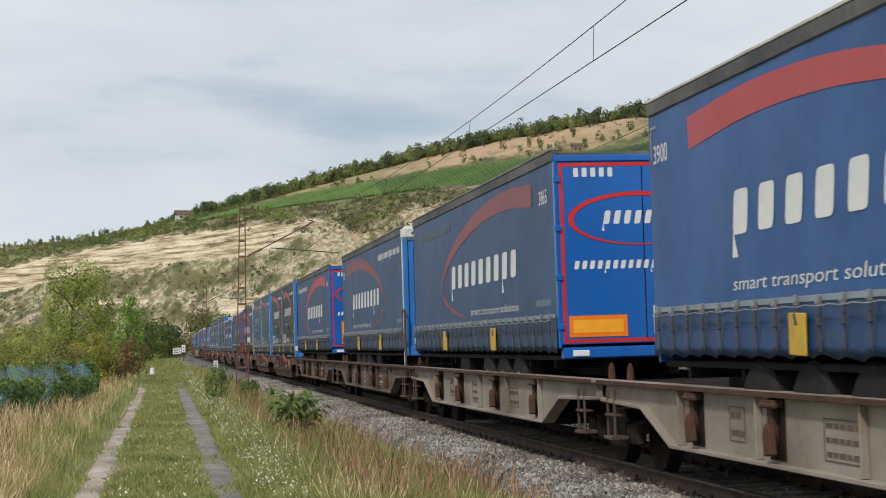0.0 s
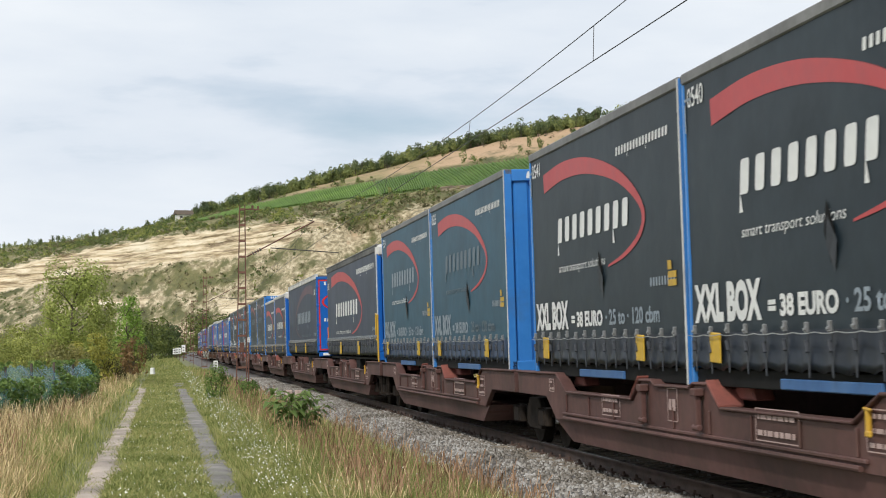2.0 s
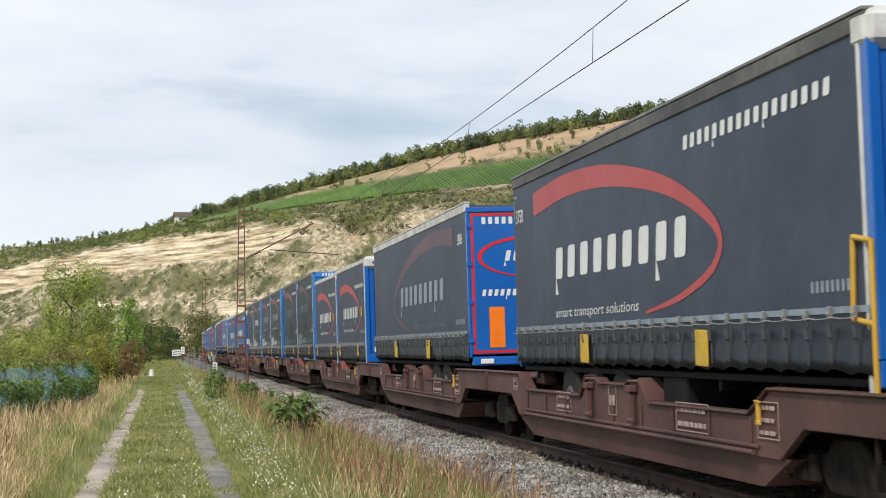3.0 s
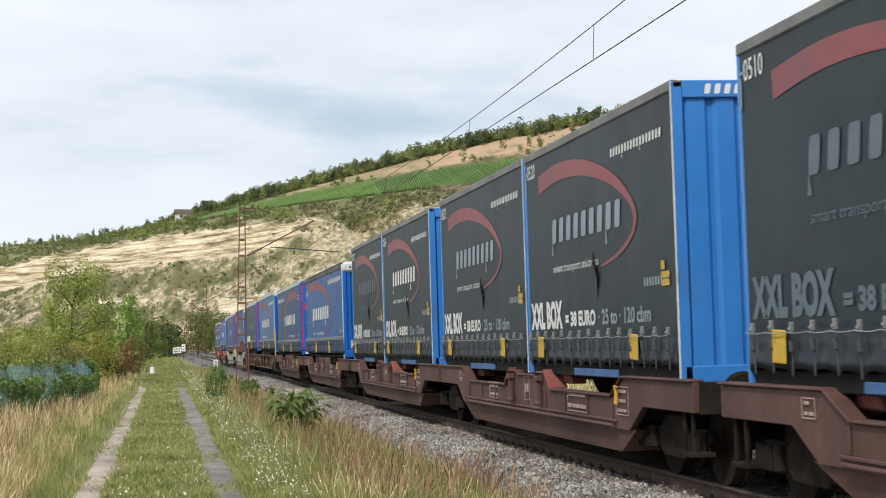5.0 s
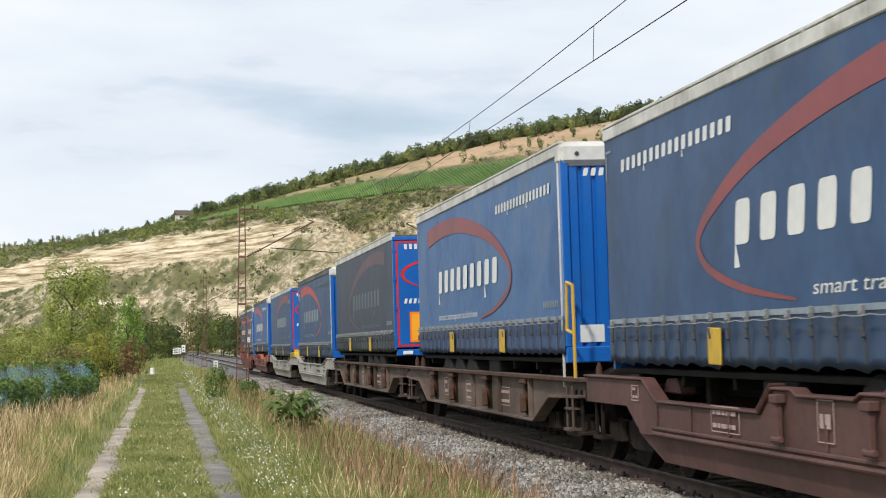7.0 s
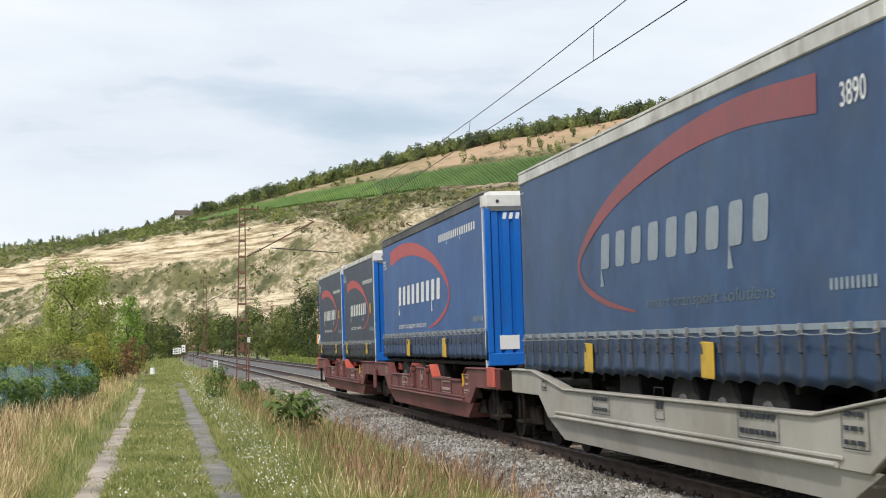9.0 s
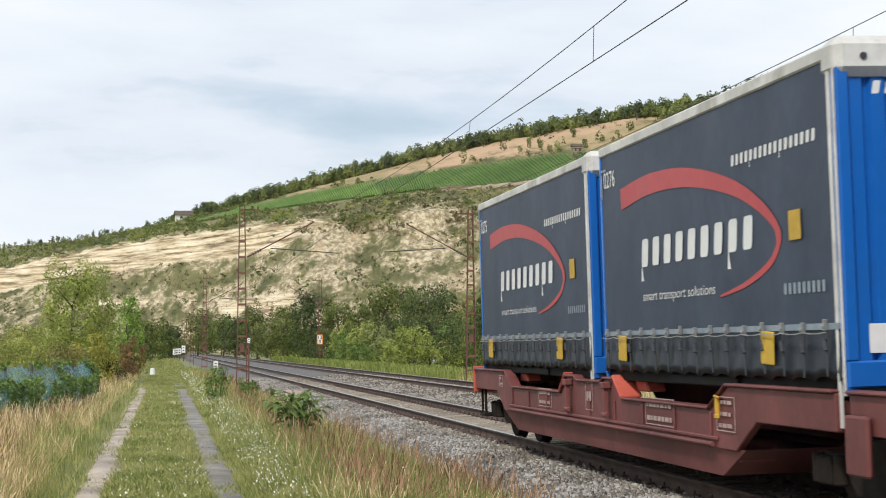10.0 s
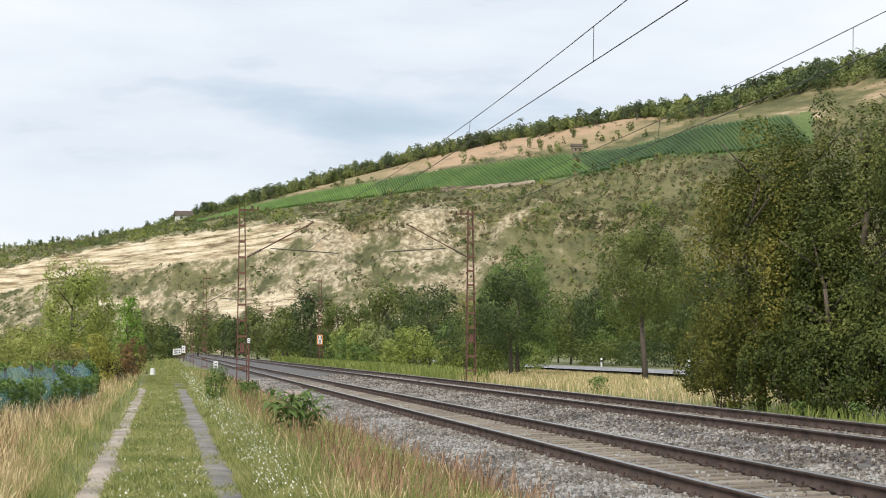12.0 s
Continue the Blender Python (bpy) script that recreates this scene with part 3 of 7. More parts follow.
TREE_WORDS = {"hedge": "green tree by the field path, lit look in its leaf colour", "mid": "broad green deciduous tree by the railway", "dark": "dense dark green deciduous tree in full leaf", "light": "loose light green tree with airy crown",
              "pale": "pale grey-green willow with thin crown", "olive": "low olive-brown tree turning dry", "bright": "small bright green tree beside the path",
              "green": "fresh green rounded tree behind a darker one", "autumn": "tall leafy tree yellowing at its outer leaves", "big": "tall dense leafy tree beside the tracks"}
for k in range(13):      # the closed wood beyond the road
    TREES.append((round(51.0 + 5 * abs(math.sin(k * 1.7)), 1), round(132 + 9.0 * k, 1), round(6.0 + 2.6 * abs(math.sin(k * 2.3 + 0.5)), 1), round(8.0 + 1.5 * math.sin(k * 1.1), 1), ("mid", "dark", "mid", "green")[k % 4]))
for i, (x, y, h, w, leaf) in enumerate(TREES):
    low = {13: 0.20, 17: 0.30}.get(i, 0.02 if leaf in ("autumn", "big") else 0.08)
    tree(x, y, h, w, leaf, i + 1, low, "tree", TREE_WORDS[leaf], "trees along the valley")
SHRUBS = [
    (-6.18, 74.7, 2.57, 3.4, "hedge"), (-4.72, 77.9, 2.44, 3.0, "olive"), (-3.40, 84.9, 2.76, 2.3, "yellow"), (-1.98, 108.0, 2.56, 1.93, "red"),
    (-2.41, 112.0, 1.42, 2.23, "darkbrown"), (-5.95, 65.7, 2.11, 2.2, "hedge"), (-3.0, 92.0, 2.0, 2.0, "darkbrown"), (-7.8, 80.0, 2.4, 3.2, "olive"),
    (1.72, 55.8, 1.32, 0.98, "green"), (2.80, 59.5, 0.95, 0.95, "green"), (16.52, 63.9, 0.70, 0.79, "green"), (17.12, 149.0, 2.50, 3.2, "green"),
    (20.07, 148.7, 2.74, 4.2, "light"), (21.22, 128.3, 2.19, 2.8, "light"), (21.56, 116.0, 1.57, 1.95, "green"),
    (15.6, 41.2, 2.4, 2.6, "big"), (15.0, 43.6, 2.2, 2.2, "autumn"), (16.2, 39.6, 2.4, 2.6, "big"), (17.4, 39.0, 2.8, 2.8, "big"), (18.6, 39.6, 3.6, 3.2, "big"), (-9.0, 86.0, 2.6, 3.6, "olive"), (-7.0, 90.0, 2.6, 3.4, "hedge"), (-5.2, 86.5, 2.2, 2.6, "olive"), (-3.9, 78.5, 1.8, 2.0, "olive"), (15.2, 45.5, 2.6, 2.4, "autumn"), (19.6, 38.5, 3.0, 3.0, "big"), (45.0, 215.0, 3.0, 7.0, "mid"), (49.0, 190.0, 3.4, 8.0, "mid"), (50.0, 172.0, 3.0, 8.0, "dark"), (47.0, 240.0, 3.0, 8.0, "olive"),
    (-3.2, 185.0, 3.6, 4.0, "dark"), (-1.6, 225.0, 4.2, 4.4, "mid"), (0.2, 300.0, 5.0, 5.0, "dark"), (-2.6, 150.0, 2.2, 2.6, "hedge"), (-5.4, 205.0, 4.2, 5.0, "mid"), (2.3, 330.0, 4.6, 5.0, "mid")]
for k in range(26):      # the unbroken hedge along the far side of the line
    y = 112 + 9.5 * k + 3 * math.sin(k * 1.9)
    SHRUBS.append((round(17.0 + 4.5 * abs(math.sin(k * 1.3)) + (k < 4) * 4.0 + k * 0.10, 2), round(y, 1), round(2.6 + 2.6 * abs(math.sin(k * 2.17 + 1)), 2), round(4.6 + 1.5 * math.sin(k * 0.9), 2), ("mid", "green", "dark", "light")[k * 3 % 4]))
SHRUB_WORDS = {"hedge": "green bush by the field path, lit look in its leaf colour", "mid": "dull green bush in a hedge", "olive": "olive-brown bush beside the field path", "yellow": "yellowing bush beside the field path", "red": "reddish brown autumn bush",
               "darkbrown": "dark bare-looking bush at the path's edge", "green": "fresh green bush on the verge", "light": "light green bush at the wood's edge",
               "big": "dense low bush at the trees' feet", "autumn": "low bush with yellowing leaves", "dark": "dark green bush beyond the road"}
for i, (x, y, h, w, leaf) in enumerate(SHRUBS):
    tree(x, y, h, w, leaf, i + 101, 0.0, "bush", SHRUB_WORDS[leaf], "bushes")


# ---- far growth on the hillside ----
def hill_cloud(name, label, places, lumps, leaves, size, mat, seed, tall=1.0, raised=0.0):
    """Rounded growth at many places of the hillside, as one object: lumps of leaves that face outwards."""
    r = np.random.default_rng(seed)
    P, S = np.array([p[:3] for p in places]), np.array([p[3] for p in places])
    k = len(P)
    c = r.normal(0, 1, (k, lumps, 3))
    c /= np.linalg.norm(c, axis=2)[:, :, None]
    c *= r.uniform(0.15, 0.75, (k, lumps, 1))
    ball = r.uniform(0.35, 0.6, (k, lumps, 1, 1))
    o = r.normal(0, 1, (k, lumps, leaves, 3)) + c[:, :, None] * 1.2
    o /= np.linalg.norm(o, axis=3)[..., None]
    p = c[:, :, None] + o * ball * r.uniform(0.8, 1.05, (k, lumps, leaves, 1))
    p[..., 2] = (p[..., 2] + 0.85) * tall + raised
    p = P[:, None, None] + p * S[:, None, None, None]
    v, f = leaf_quads(p.reshape(-1, 3), np.repeat(S * size, lumps * leaves), r, 0.3, o.reshape(-1, 3))
    part(name, fast_mesh(name, v, f, mat, 4), kind="stuff", label=label, category="bushes" if "tree" not in name else "trees")


def scatter_hill():
    r = np.random.default_rng(5)
    brown, green, lime, trees_, dark = [], [], [], [], []
    for _ in range(38000):
        b, u = r.uniform(-9, 28), r.uniform(0.03, 4.9)
        if in_vineyard(b, u):
            continue
        bare = bare_rock(b, u)
        n = noise.noise((b * 1.1, u * 2.6, 1)) + 0.6 * noise.noise((b * 3.5, u * 8, 2))
        need = -0.55 + 1.25 * bare
        if u > 4.0:
            need = 0.45 if b > 3.4 else 0.0
        elif u > 2.0 and b < 4.5:
            need = -0.2
        if n < need + r.normal(0, 0.10):
            continue
        p = rough_hill(b, u)
        big = r.random() ** 3
        s = (0.55 + 1.5 * big) * (1.3 if u > 2 and b < 4.5 else 1) * (0.9 if u < 2 and b < 4.5 else 1) * float(np.interp(b, [5, 12, 28], [1.1, 0.9, 0.55]))
        q = r.random() + 0.5 * noise.noise((b * 0.9, u * 2.0, 11))
        hill_lush = b < 4.5 and u > 2
        (lime if q > (0.72 if hill_lush else 0.93) else green if q > (0.2 if hill_lush else 0.52) else brown).append((*p, s))
    for _ in range(2300):
        b = r.uniform(-9, 28)
        if b < 0.2 and r.random() < 0.88:
            continue
        u = (4.9 if b < 17 else 4.62) + r.uniform(-0.05, 1.0) if b > 0.2 else 5.0 + r.uniform(-0.9, 0.1)
        if u < 5 and 4 < b < 16 and r.random() < 0.5:
            continue
        p = rough_hill(b, min(u, 5.0))
        a = radians(b)
        p += Vector((math.sin(a), math.cos(a), 0)) * max(0, u - 5) * 45
        pine = noise.noise((b * 1.3, 0, 5)) + r.normal(0, 0.3)
        s = r.uniform(2.1, 3.7) * float(np.interp(b, [0, 1.5, 5, 12, 28], [0.7, 1.2, 1.2, 1.0, 0.92]))
        (dark if pine > 0.12 else trees_).append((*p, s))
    for b, u, s in [(9.3, 4.75, 3.3), (12.6, 4.35, 3.2), (12.9, 4.15, 2.6), (13.2, 4.1, 3.0), (14.1, 4.15, 3.0), (14.6, 4.3, 3), (15.6, 4.5, 3), (12.2, 4.4, 3.2), (11.9, 4.2, 2.2), (13.7, 4.6, 2.8), (5.9, 4.1, 2.6), (6.4, 4.05, 2.9), (8.8, 4.1, 2.6), (10, 4.2, 3.4), (10.3, 4.1, 2.6), (3.4, 2.7, 2.6), (7.5, 3.0, 2.6),
                    (15.0, 2.9, 2.6), (14.4, 2.95, 2.8), (15.8, 2.9, 2.4), (16.6, 3.1, 2.0), (11.6, 2.2, 2.6), (12.0, 2.5, 2.4), (16.9, 4.5, 3.0), (17.6, 4.7, 3.2), (18.2, 4.5, 2.6), (15.2, 4.3, 2.2), (16.1, 4.2, 2.0), (3.9, 2.5, 2.2), (5.0, 2.6, 2.4), (-0.2, 4.6, 3.4), (0.2, 4.7, 3.2), (0.0, 4.2, 3.0)]:
        trees_.append((*rough_hill(b, u), s * 0.8))
    lime.append((*rough_hill(15.35, 3.1), 3.2))
    hill_cloud("hill_bushes", "dry brownish scrub bushes dotted over the hillside", brown, 3, 7, 0.42, LEAF["hillbush"], 1, 0.75)
    hill_cloud("hill_bushes", "green scrub bushes dotted over the hillside", green, 3, 7, 0.42, LEAF["hillgreen"], 2, 0.8)
    hill_cloud("hill_bushes", "yellow-green bushes dotted over the hillside", lime, 3, 7, 0.42, LEAF["hilllime"], 6, 0.8)
    hill_cloud("ridge_trees", "mixed green trees along the hill's crest", trees_, 7, 24, 0.30, LEAF["ridge"], 3, 1.4, 0.05)
    hill_cloud("ridge_trees", "dark pines along the hill's crest", dark, 7, 24, 0.30, LEAF["pine"], 4, 1.45, 0.45)
    g = Geo()
    for x, y, z, q in dark:
        g.tube((x, y, z - 0.5), (x + 0.2 * q * r.normal(), y, z + 2.4 * q), 0.09 * q, 0.05 * q, n=5)
    part("ridge_trunks", g.mesh("ridge_trunks", M["bark"]), kind="stuff", label="bare lower trunks of the crest's pines", category="trees")


def vineyard():
    """Rows of vines running down the slope, each a low uneven hedge."""
    r = np.random.default_rng(11)
    for mat, label, b, end in (("vine", "bright green vine rows on the upper slope", 1.05, 7.2), ("vinemid", "green vine rows above the terrace wall", 7.28, 14.4), ("vinedark", "deep green vine rows on the upper slope", 14.53, 21.6)):
        v, f = [], []
        while b < end:
            pts = []
            for u in np.linspace(3.0, 4.0, 15):
                bb = b - (u - 3) * 0.9 * (1 if b > 9 else 0.3)
                if in_vineyard(bb, u):
                    pts.append(rough_hill(bb, u))
            k = len(v)
            side = Vector((math.cos(radians(b)), -math.sin(radians(b)), 0)) * 0.42
            for p in pts:
                t = 0.8 + 0.6 * r.random()
                v += [p - side, p - side * 0.7 + Vector((0, 0, t)), p + side * 0.7 + Vector((0, 0, t)), p + side]
            for i in range(len(pts) - 1):
                for q in range(3):
                    a = k + i * 4 + q
                    f.append((a, a + 1, a + 5, a + 4))
            b += 0.078 if b < 9 else 0.13
        part("vine_rows", fast_mesh("vine_rows", [tuple(p) for p in v], f, LEAF[mat], 4), kind="stuff", label=label, category="vineyard")


scatter_hill()
vineyard()


def hill_house(b, u, w, h, walls, roof_mat, label):
    p = rough_hill(b, u)
    t = new("hillside_hut", None)
    tagged(t, label, "hut")
    t.matrix_basis = pose(p.x, p.y, p.z - 0.5, 0, 0, -b + 12)
    part("wall", Geo().box(-w / 2, w / 2, -w * 0.35, w * 0.35, -2, h).mesh("wall", M[walls], 0.05), t)
    part("roof", Geo().prism([(-w * 0.45, h), (w * 0.45, h), (0, h + w * 0.3)], -w * 0.6, w * 0.6).mesh("roof", M[roof_mat], 0.03), t)
    for x in (-w * 0.22, w * 0.22):
        part("window", Geo().box(x - w * 0.08, x + w * 0.08, -w * 0.36 - 0.02, -w * 0.34, h * 0.35, h * 0.75).mesh("window", M["wire"]), t)


hill_house(13.82, 4.02, 5.0, 3.4, "cliff", "bark", "small stone vineyard hut with a brown roof")
hill_house(0.62, 4.35, 12.0, 4.5, "white_paint", "bark", "white house half hidden on the crest")


def terrace_wall():
    v, f = [], []
    for i, b in enumerate(np.linspace(9.2, 12.4, 50)):
        p = rough_hill(b, 2.98)
        a = radians(b)
        q = Vector((math.sin(a), math.cos(a), 0))
        h = 1.7 + 0.5 * noise.noise((b * 4, 0, 0))
        v += [p - q * 3 + Vector((0, 0, -2)), p - q * 2.4 + Vector((0, 0, h)), p + q * 2 + Vector((0, 0, h)), p + q * 2 + Vector((0, 0, -2))]
    f = [(4 * i + k, 4 * i + (k + 1) % 4, 4 * i + 4 + (k + 1) % 4, 4 * i + 4 + k) for i in range(49) for k in range(4)]
    part("terrace_wall", fast_mesh("terrace_wall", v, f, M["cliff"], 4), kind="structure", label="pale stone terrace wall under the vineyard", category="wall")


terrace_wall()


# ---- verge growth ----
STEM = {
    "dry": material("dry_grass", [(0.345, 0.259, 0.127), (0.575, 0.437, 0.224), (0.736, 0.586, 0.345)], scale=0.5, fine=6, island=0.5, rough=0.8),
    "green": leaf_material("green_grass", [(0.154, 0.193, 0.050), (0.253, 0.286, 0.088), (0.341, 0.352, 0.121), (0.418, 0.396, 0.165)], scale=0.6, island=0.5),
    "rusty": material("rusty_stems", [(0.172, 0.098, 0.052), (0.310, 0.178, 0.103), (0.437, 0.287, 0.172)], scale=0.5, fine=6, island=0.5, rough=0.85),
    "yellowgreen": leaf_material("yellowgreen_herb", [(0.125, 0.175, 0.037), (0.213, 0.263, 0.062), (0.312, 0.338, 0.100)], scale=0.4, island=0.5),
    "white": material("white_petals", [(0.62, 0.62, 0.52), (0.80, 0.80, 0.72)], scale=3, fine=20, island=0.3, rough=0.7),
}


def bed_height(x):
    """Ground or ballast slope, whichever is higher, at a distance from the path."""
    return np.maximum(np.interp(x, [-400, -60, -12, -3.0, -1.5, 1.4, 2.2, 3.6, 4.3, 13.6, 14.6, 18, 36, 60], [-1.5, -1.2, -0.75, -0.42, -0.30, -0.30, -0.40, -0.62, -0.68, -0.45, -0.15, -0.35, -0.5, -0.6]),
                      np.interp(x, [4.05, 4.75, 4.95], [-0.78, -0.30, -0.24], left=-9, right=-9) - 0.0)


def blades(name, label, x, y, height, width, mat, seed, lean=0.25, heads=0.0):
    """Grass as single bent blades: three vertices low, one bend, one tip."""
    r = np.random.default_rng(seed)
    k = len(x)
    z = bed_height(x) - 0.03
    a = r.uniform(0, 6.28, k)
    side = np.stack([np.cos(a), np.sin(a), 0 * a], -1)
    h = height * r.uniform(0.55, 1.25, k)
    w = width * r.uniform(0.7, 1.4, k)
    bend = r.normal(0, lean, (k, 2)) * h[:, None]
    base = np.stack([x, y, z], -1)
    mid = base + np.stack([bend[:, 0] * 0.35, bend[:, 1] * 0.35, h * 0.6], -1)
    tip = base + np.stack([bend[:, 0], bend[:, 1], h], -1)
    v = np.stack([base - side * w[:, None], base + side * w[:, None], mid + side * w[:, None] * 0.8, mid - side * w[:, None] * 0.8, tip + side * w[:, None] * (0.1 + heads), tip - side * w[:, None] * (0.1 + heads)], 1).reshape(-1, 3)
    i = 6 * np.arange(k)[:, None]
    f = np.concatenate([i + np.array([[0, 1, 2, 3]]), i + np.array([[3, 2, 4, 5]])], 0)
    part(name, fast_mesh(name, v, f, STEM[mat], 4), kind="stuff", label=label, category="grass")


def spread(n, x0, x1, near, far, r, patch=0.0, scale=0.5):
    """Places on the verge, thinning out with distance; patch leaves gaps."""
    u = r.random(n)
    y = near / (1 - u * (1 - near / far))
    x = r.uniform(x0, x1, n)
    if patch:
        keep = np.array([noise.noise((a * scale * 1.6, b * scale * 0.6, patch)) + r.normal(0, 0.18) > -0.05 for a, b in zip(x, y)])
        x, y = x[keep], y[keep]
    return x, y


def verge():
    r = np.random.default_rng(3)
    far = lambda y: 1 + np.maximum(0, y - 30) / 45
    x, y = spread(62000, -9, -1.5, 16, 130, r, 3.0)
    blades("dry_grass", "tall dry straw-coloured grass beside the path", x, y, (0.30 + 0.42 * np.clip((-x - 1.5) / 1.6, 0, 1)), 0.0042 * far(y), "dry", 1, 0.22, 0.6)
    x, y = spread(46000, -8, -1.02, 16, 130, r, 0)
    blades("verge_grass", "green and yellowish grass beside the path", x, y, 0.16 + 0.24 * np.clip((-x - 1.1) / 1.0, 0, 1), 0.0055 * far(y), "green", 2, 0.4)
    x, y = spread(42000, -0.73, 0.60, 16, 150, r, 0)
    blades("path_grass", "short green grass on the path's crown", x, y, np.full(len(x), 0.11), 0.008 * far(y), "green", 3, 0.55)
    x, y = spread(76000, 0.95, 3.95, 16, 150, r, 0)
    blades("verge_grass", "green and yellowish grass on the railway verge", x, y, 0.13 + 0.32 * np.clip((x - 1.0) / 1.2, 0, 1), 0.006 * far(y), "green", 4, 0.4)
    x, y = spread(3000, 1.7, 4.0, 16, 120, r, 8.0)
    blades("dry_grass", "dry straw-coloured stalks on the railway verge", x, y, np.full(len(x), 0.50), 0.004 * far(y), "dry", 5, 0.2, 0.6)
    x, y = spread(5500, 2.0, 4.3, 16, 110, r, 15.0, 0.7)
    blades("sorrel_stems", "rust-red dried sorrel stems along the ballast", x, y, np.full(len(x), 0.62), 0.004 * far(y), "rusty", 6, 0.16, 1.2)
    x, y = spread(6000, -7, -2.0, 18, 90, r, 21.0)
    blades("sorrel_stems", "brown dried weed stems in the long grass", x, y, np.full(len(x), 0.62), 0.004 * far(y), "rusty", 7, 0.2, 0.9)
    for x0, x1 in ((-0.98, -0.66), (0.60, 0.97)):
        x, y = spread(11000, x0 - 0.10, x1 + 0.08, 16, 90, r, 41.0, 1.2)
        blades("path_grass", "sparse grass tufts in the wheel tracks", x, y, np.full(len(x), 0.07), 0.008 * far(y), "green", 30, 0.6)
        x, y = spread(7000, x0, x1, 75, 170, r, 0)
        blades("path_grass", "short grass over the far wheel tracks", x, y, np.full(len(x), 0.10), 0.008 * far(y), "green", 31, 0.6)
    n = 9000
    x, y = r.uniform(-6, 2.2, n), r.uniform(130, 420, n)
    blades("verge_grass", "long grass over the far end of the path", x, y, np.full(n, 0.3), 0.012 * (y / 60), "green", 32, 0.4)
    # beyond the tracks
    n = 9000
    x, y = r.uniform(14.0, 16.2, n), np.where(r.random(n) < 0.06, r.uniform(30, 42, n), r.uniform(84, 230, n))
    blades("tall_herbs", "yellow-green tall herbs beyond the tracks", x, y, np.where(y < 50, 0.30, 0.62), 0.016 * (y / 60), "yellowgreen", 8, 0.2, 0.6)
    n = 17000
    x, y = r.uniform(14.4, 32.6, n), r.uniform(45, 150, n)
    blades("dry_grass", "dry meadow grass between railway and road", x, y, np.interp(x, [14.4, 22, 32], [0.42, 0.36, 0.18]), 0.008 * (y / 60), "dry", 9, 0.25, 0.4)
    n = 20000
    x, y = r.uniform(14.4, 32.6, n), r.uniform(45, 200, n)
    blades("meadow_grass", "green meadow grass between railway and road", x, y, np.interp(x, [14.4, 22, 32], [0.36, 0.34, 0.16]), 0.008 * (y / 60), "green", 10, 0.3)
    # white flowers: small tilted discs on the grass tips
    pts = []
    for count, x0, x1, z, near, farr, patch in ((1900, 1.05, 2.1, 0.30, 18, 120, 31.0), (330, -0.6, 0.56, 0.14, 18, 70, 33.0), (60, 2.6, 4.2, 0.42, 18, 45, 35.0)):
        x, y = spread(count * 2, x0, x1, near, farr, r, patch, 0.9)
        pts.append(np.stack([x, y, bed_height(x) + z * r.uniform(0.6, 1.2, len(x))], -1))
    p = np.concatenate(pts)
    k = len(p)
    rad = r.uniform(0.004, 0.010, k) * (1 + np.maximum(0, p[:, 1] - 30) / 60)
    ang = np.arange(6) * math.tau / 6
    ring = np.stack([np.cos(ang), np.sin(ang), 0 * ang], -1)
    tilt = r.normal(0, 0.5, (k, 2))
    v = p[:, None] + ring[None] * rad[:, None, None]
    v[:, :, 2] += ring[None, :, 0] * rad[:, None] * tilt[:, :1] + ring[None, :, 1] * rad[:, None] * (tilt[:, 1:] + 0.5)
    part("white_flowers", fast_mesh("white_flowers", v.reshape(-1, 3), np.arange(6 * k).reshape(k, 6), STEM["white"], 6), kind="stuff", label="small white daisy-like flowers along the path", category="flowers")


verge()


def broad_plant(x, y, h, seed, stems=8):
    """A leafy knotweed-like plant: upright arching stems with long drooping pointed leaves, folded along the midrib."""
    r = np.random.default_rng(seed)
    t = new("leafy_plant", None)
    tagged(t, "green broad-leaved plant with drooping leaves on the verge", "plant")
    t.matrix_basis = pose(x, y, float(bed_height(np.array([x]))[0]) - 0.03)
    g, l = Geo(), Geo()
    for k in range(stems):
        a = k * math.tau / stems + seed
        reach, top = h * r.uniform(0.12, 0.42), h * r.uniform(0.65, 1.05)
        pts = [Vector((math.cos(a) * reach * q * q, math.sin(a) * reach * q * q, top * math.sin(q * 1.45))) for q in (0, 0.35, 0.7, 1.0)]
        for p, q in zip(pts, pts[1:]):
            g.tube(p, q, 0.009, 0.006, n=5)
        for i in range(9):
            s = 0.30 + 0.70 * i / 8
            j = min(int(s * 3), 2)
            p = pts[j].lerp(pts[j + 1], s * 3 - j)
            b = a + (1.3 if i % 2 else -1.3) * (1 - 0.5 * s) + r.normal(0, 0.4)
            d = Vector((math.cos(b), math.sin(b), 0.35 * r.random())).normalized()
            n = h * 0.30 * r.uniform(0.7, 1.2)
            w = d.cross(Vector((0, 0, 1))).normalized() * n * 0.22
            mid, tip, up = p + d * n * 0.5, p + d * n * 0.95 - Vector((0, 0, n * 0.38)), Vector((0, 0, n * 0.07))
            l.quad(p, mid + w + up, tip, mid)
            l.quad(p, mid, tip, mid - w + up)
    part("stem", g.mesh("stem", LEAF["green"]), t)
    part("leaf", l.mesh("leaf", LEAF["knot"]), t, "green pointed leaves", kind="stuff")


broad_plant(2.38, 32.6, 1.18, 3, 10)
broad_plant(2.72, 33.3, 1.05, 8)
broad_plant(2.20, 32.2, 0.55, 12)
for i, (x, y, h) in enumerate(((3.9, 21.5, 0.3), (15.2, 36.0, 0.5), (15.0, 39.0, 0.45))):
    broad_plant(x, y, h, 20 + i)


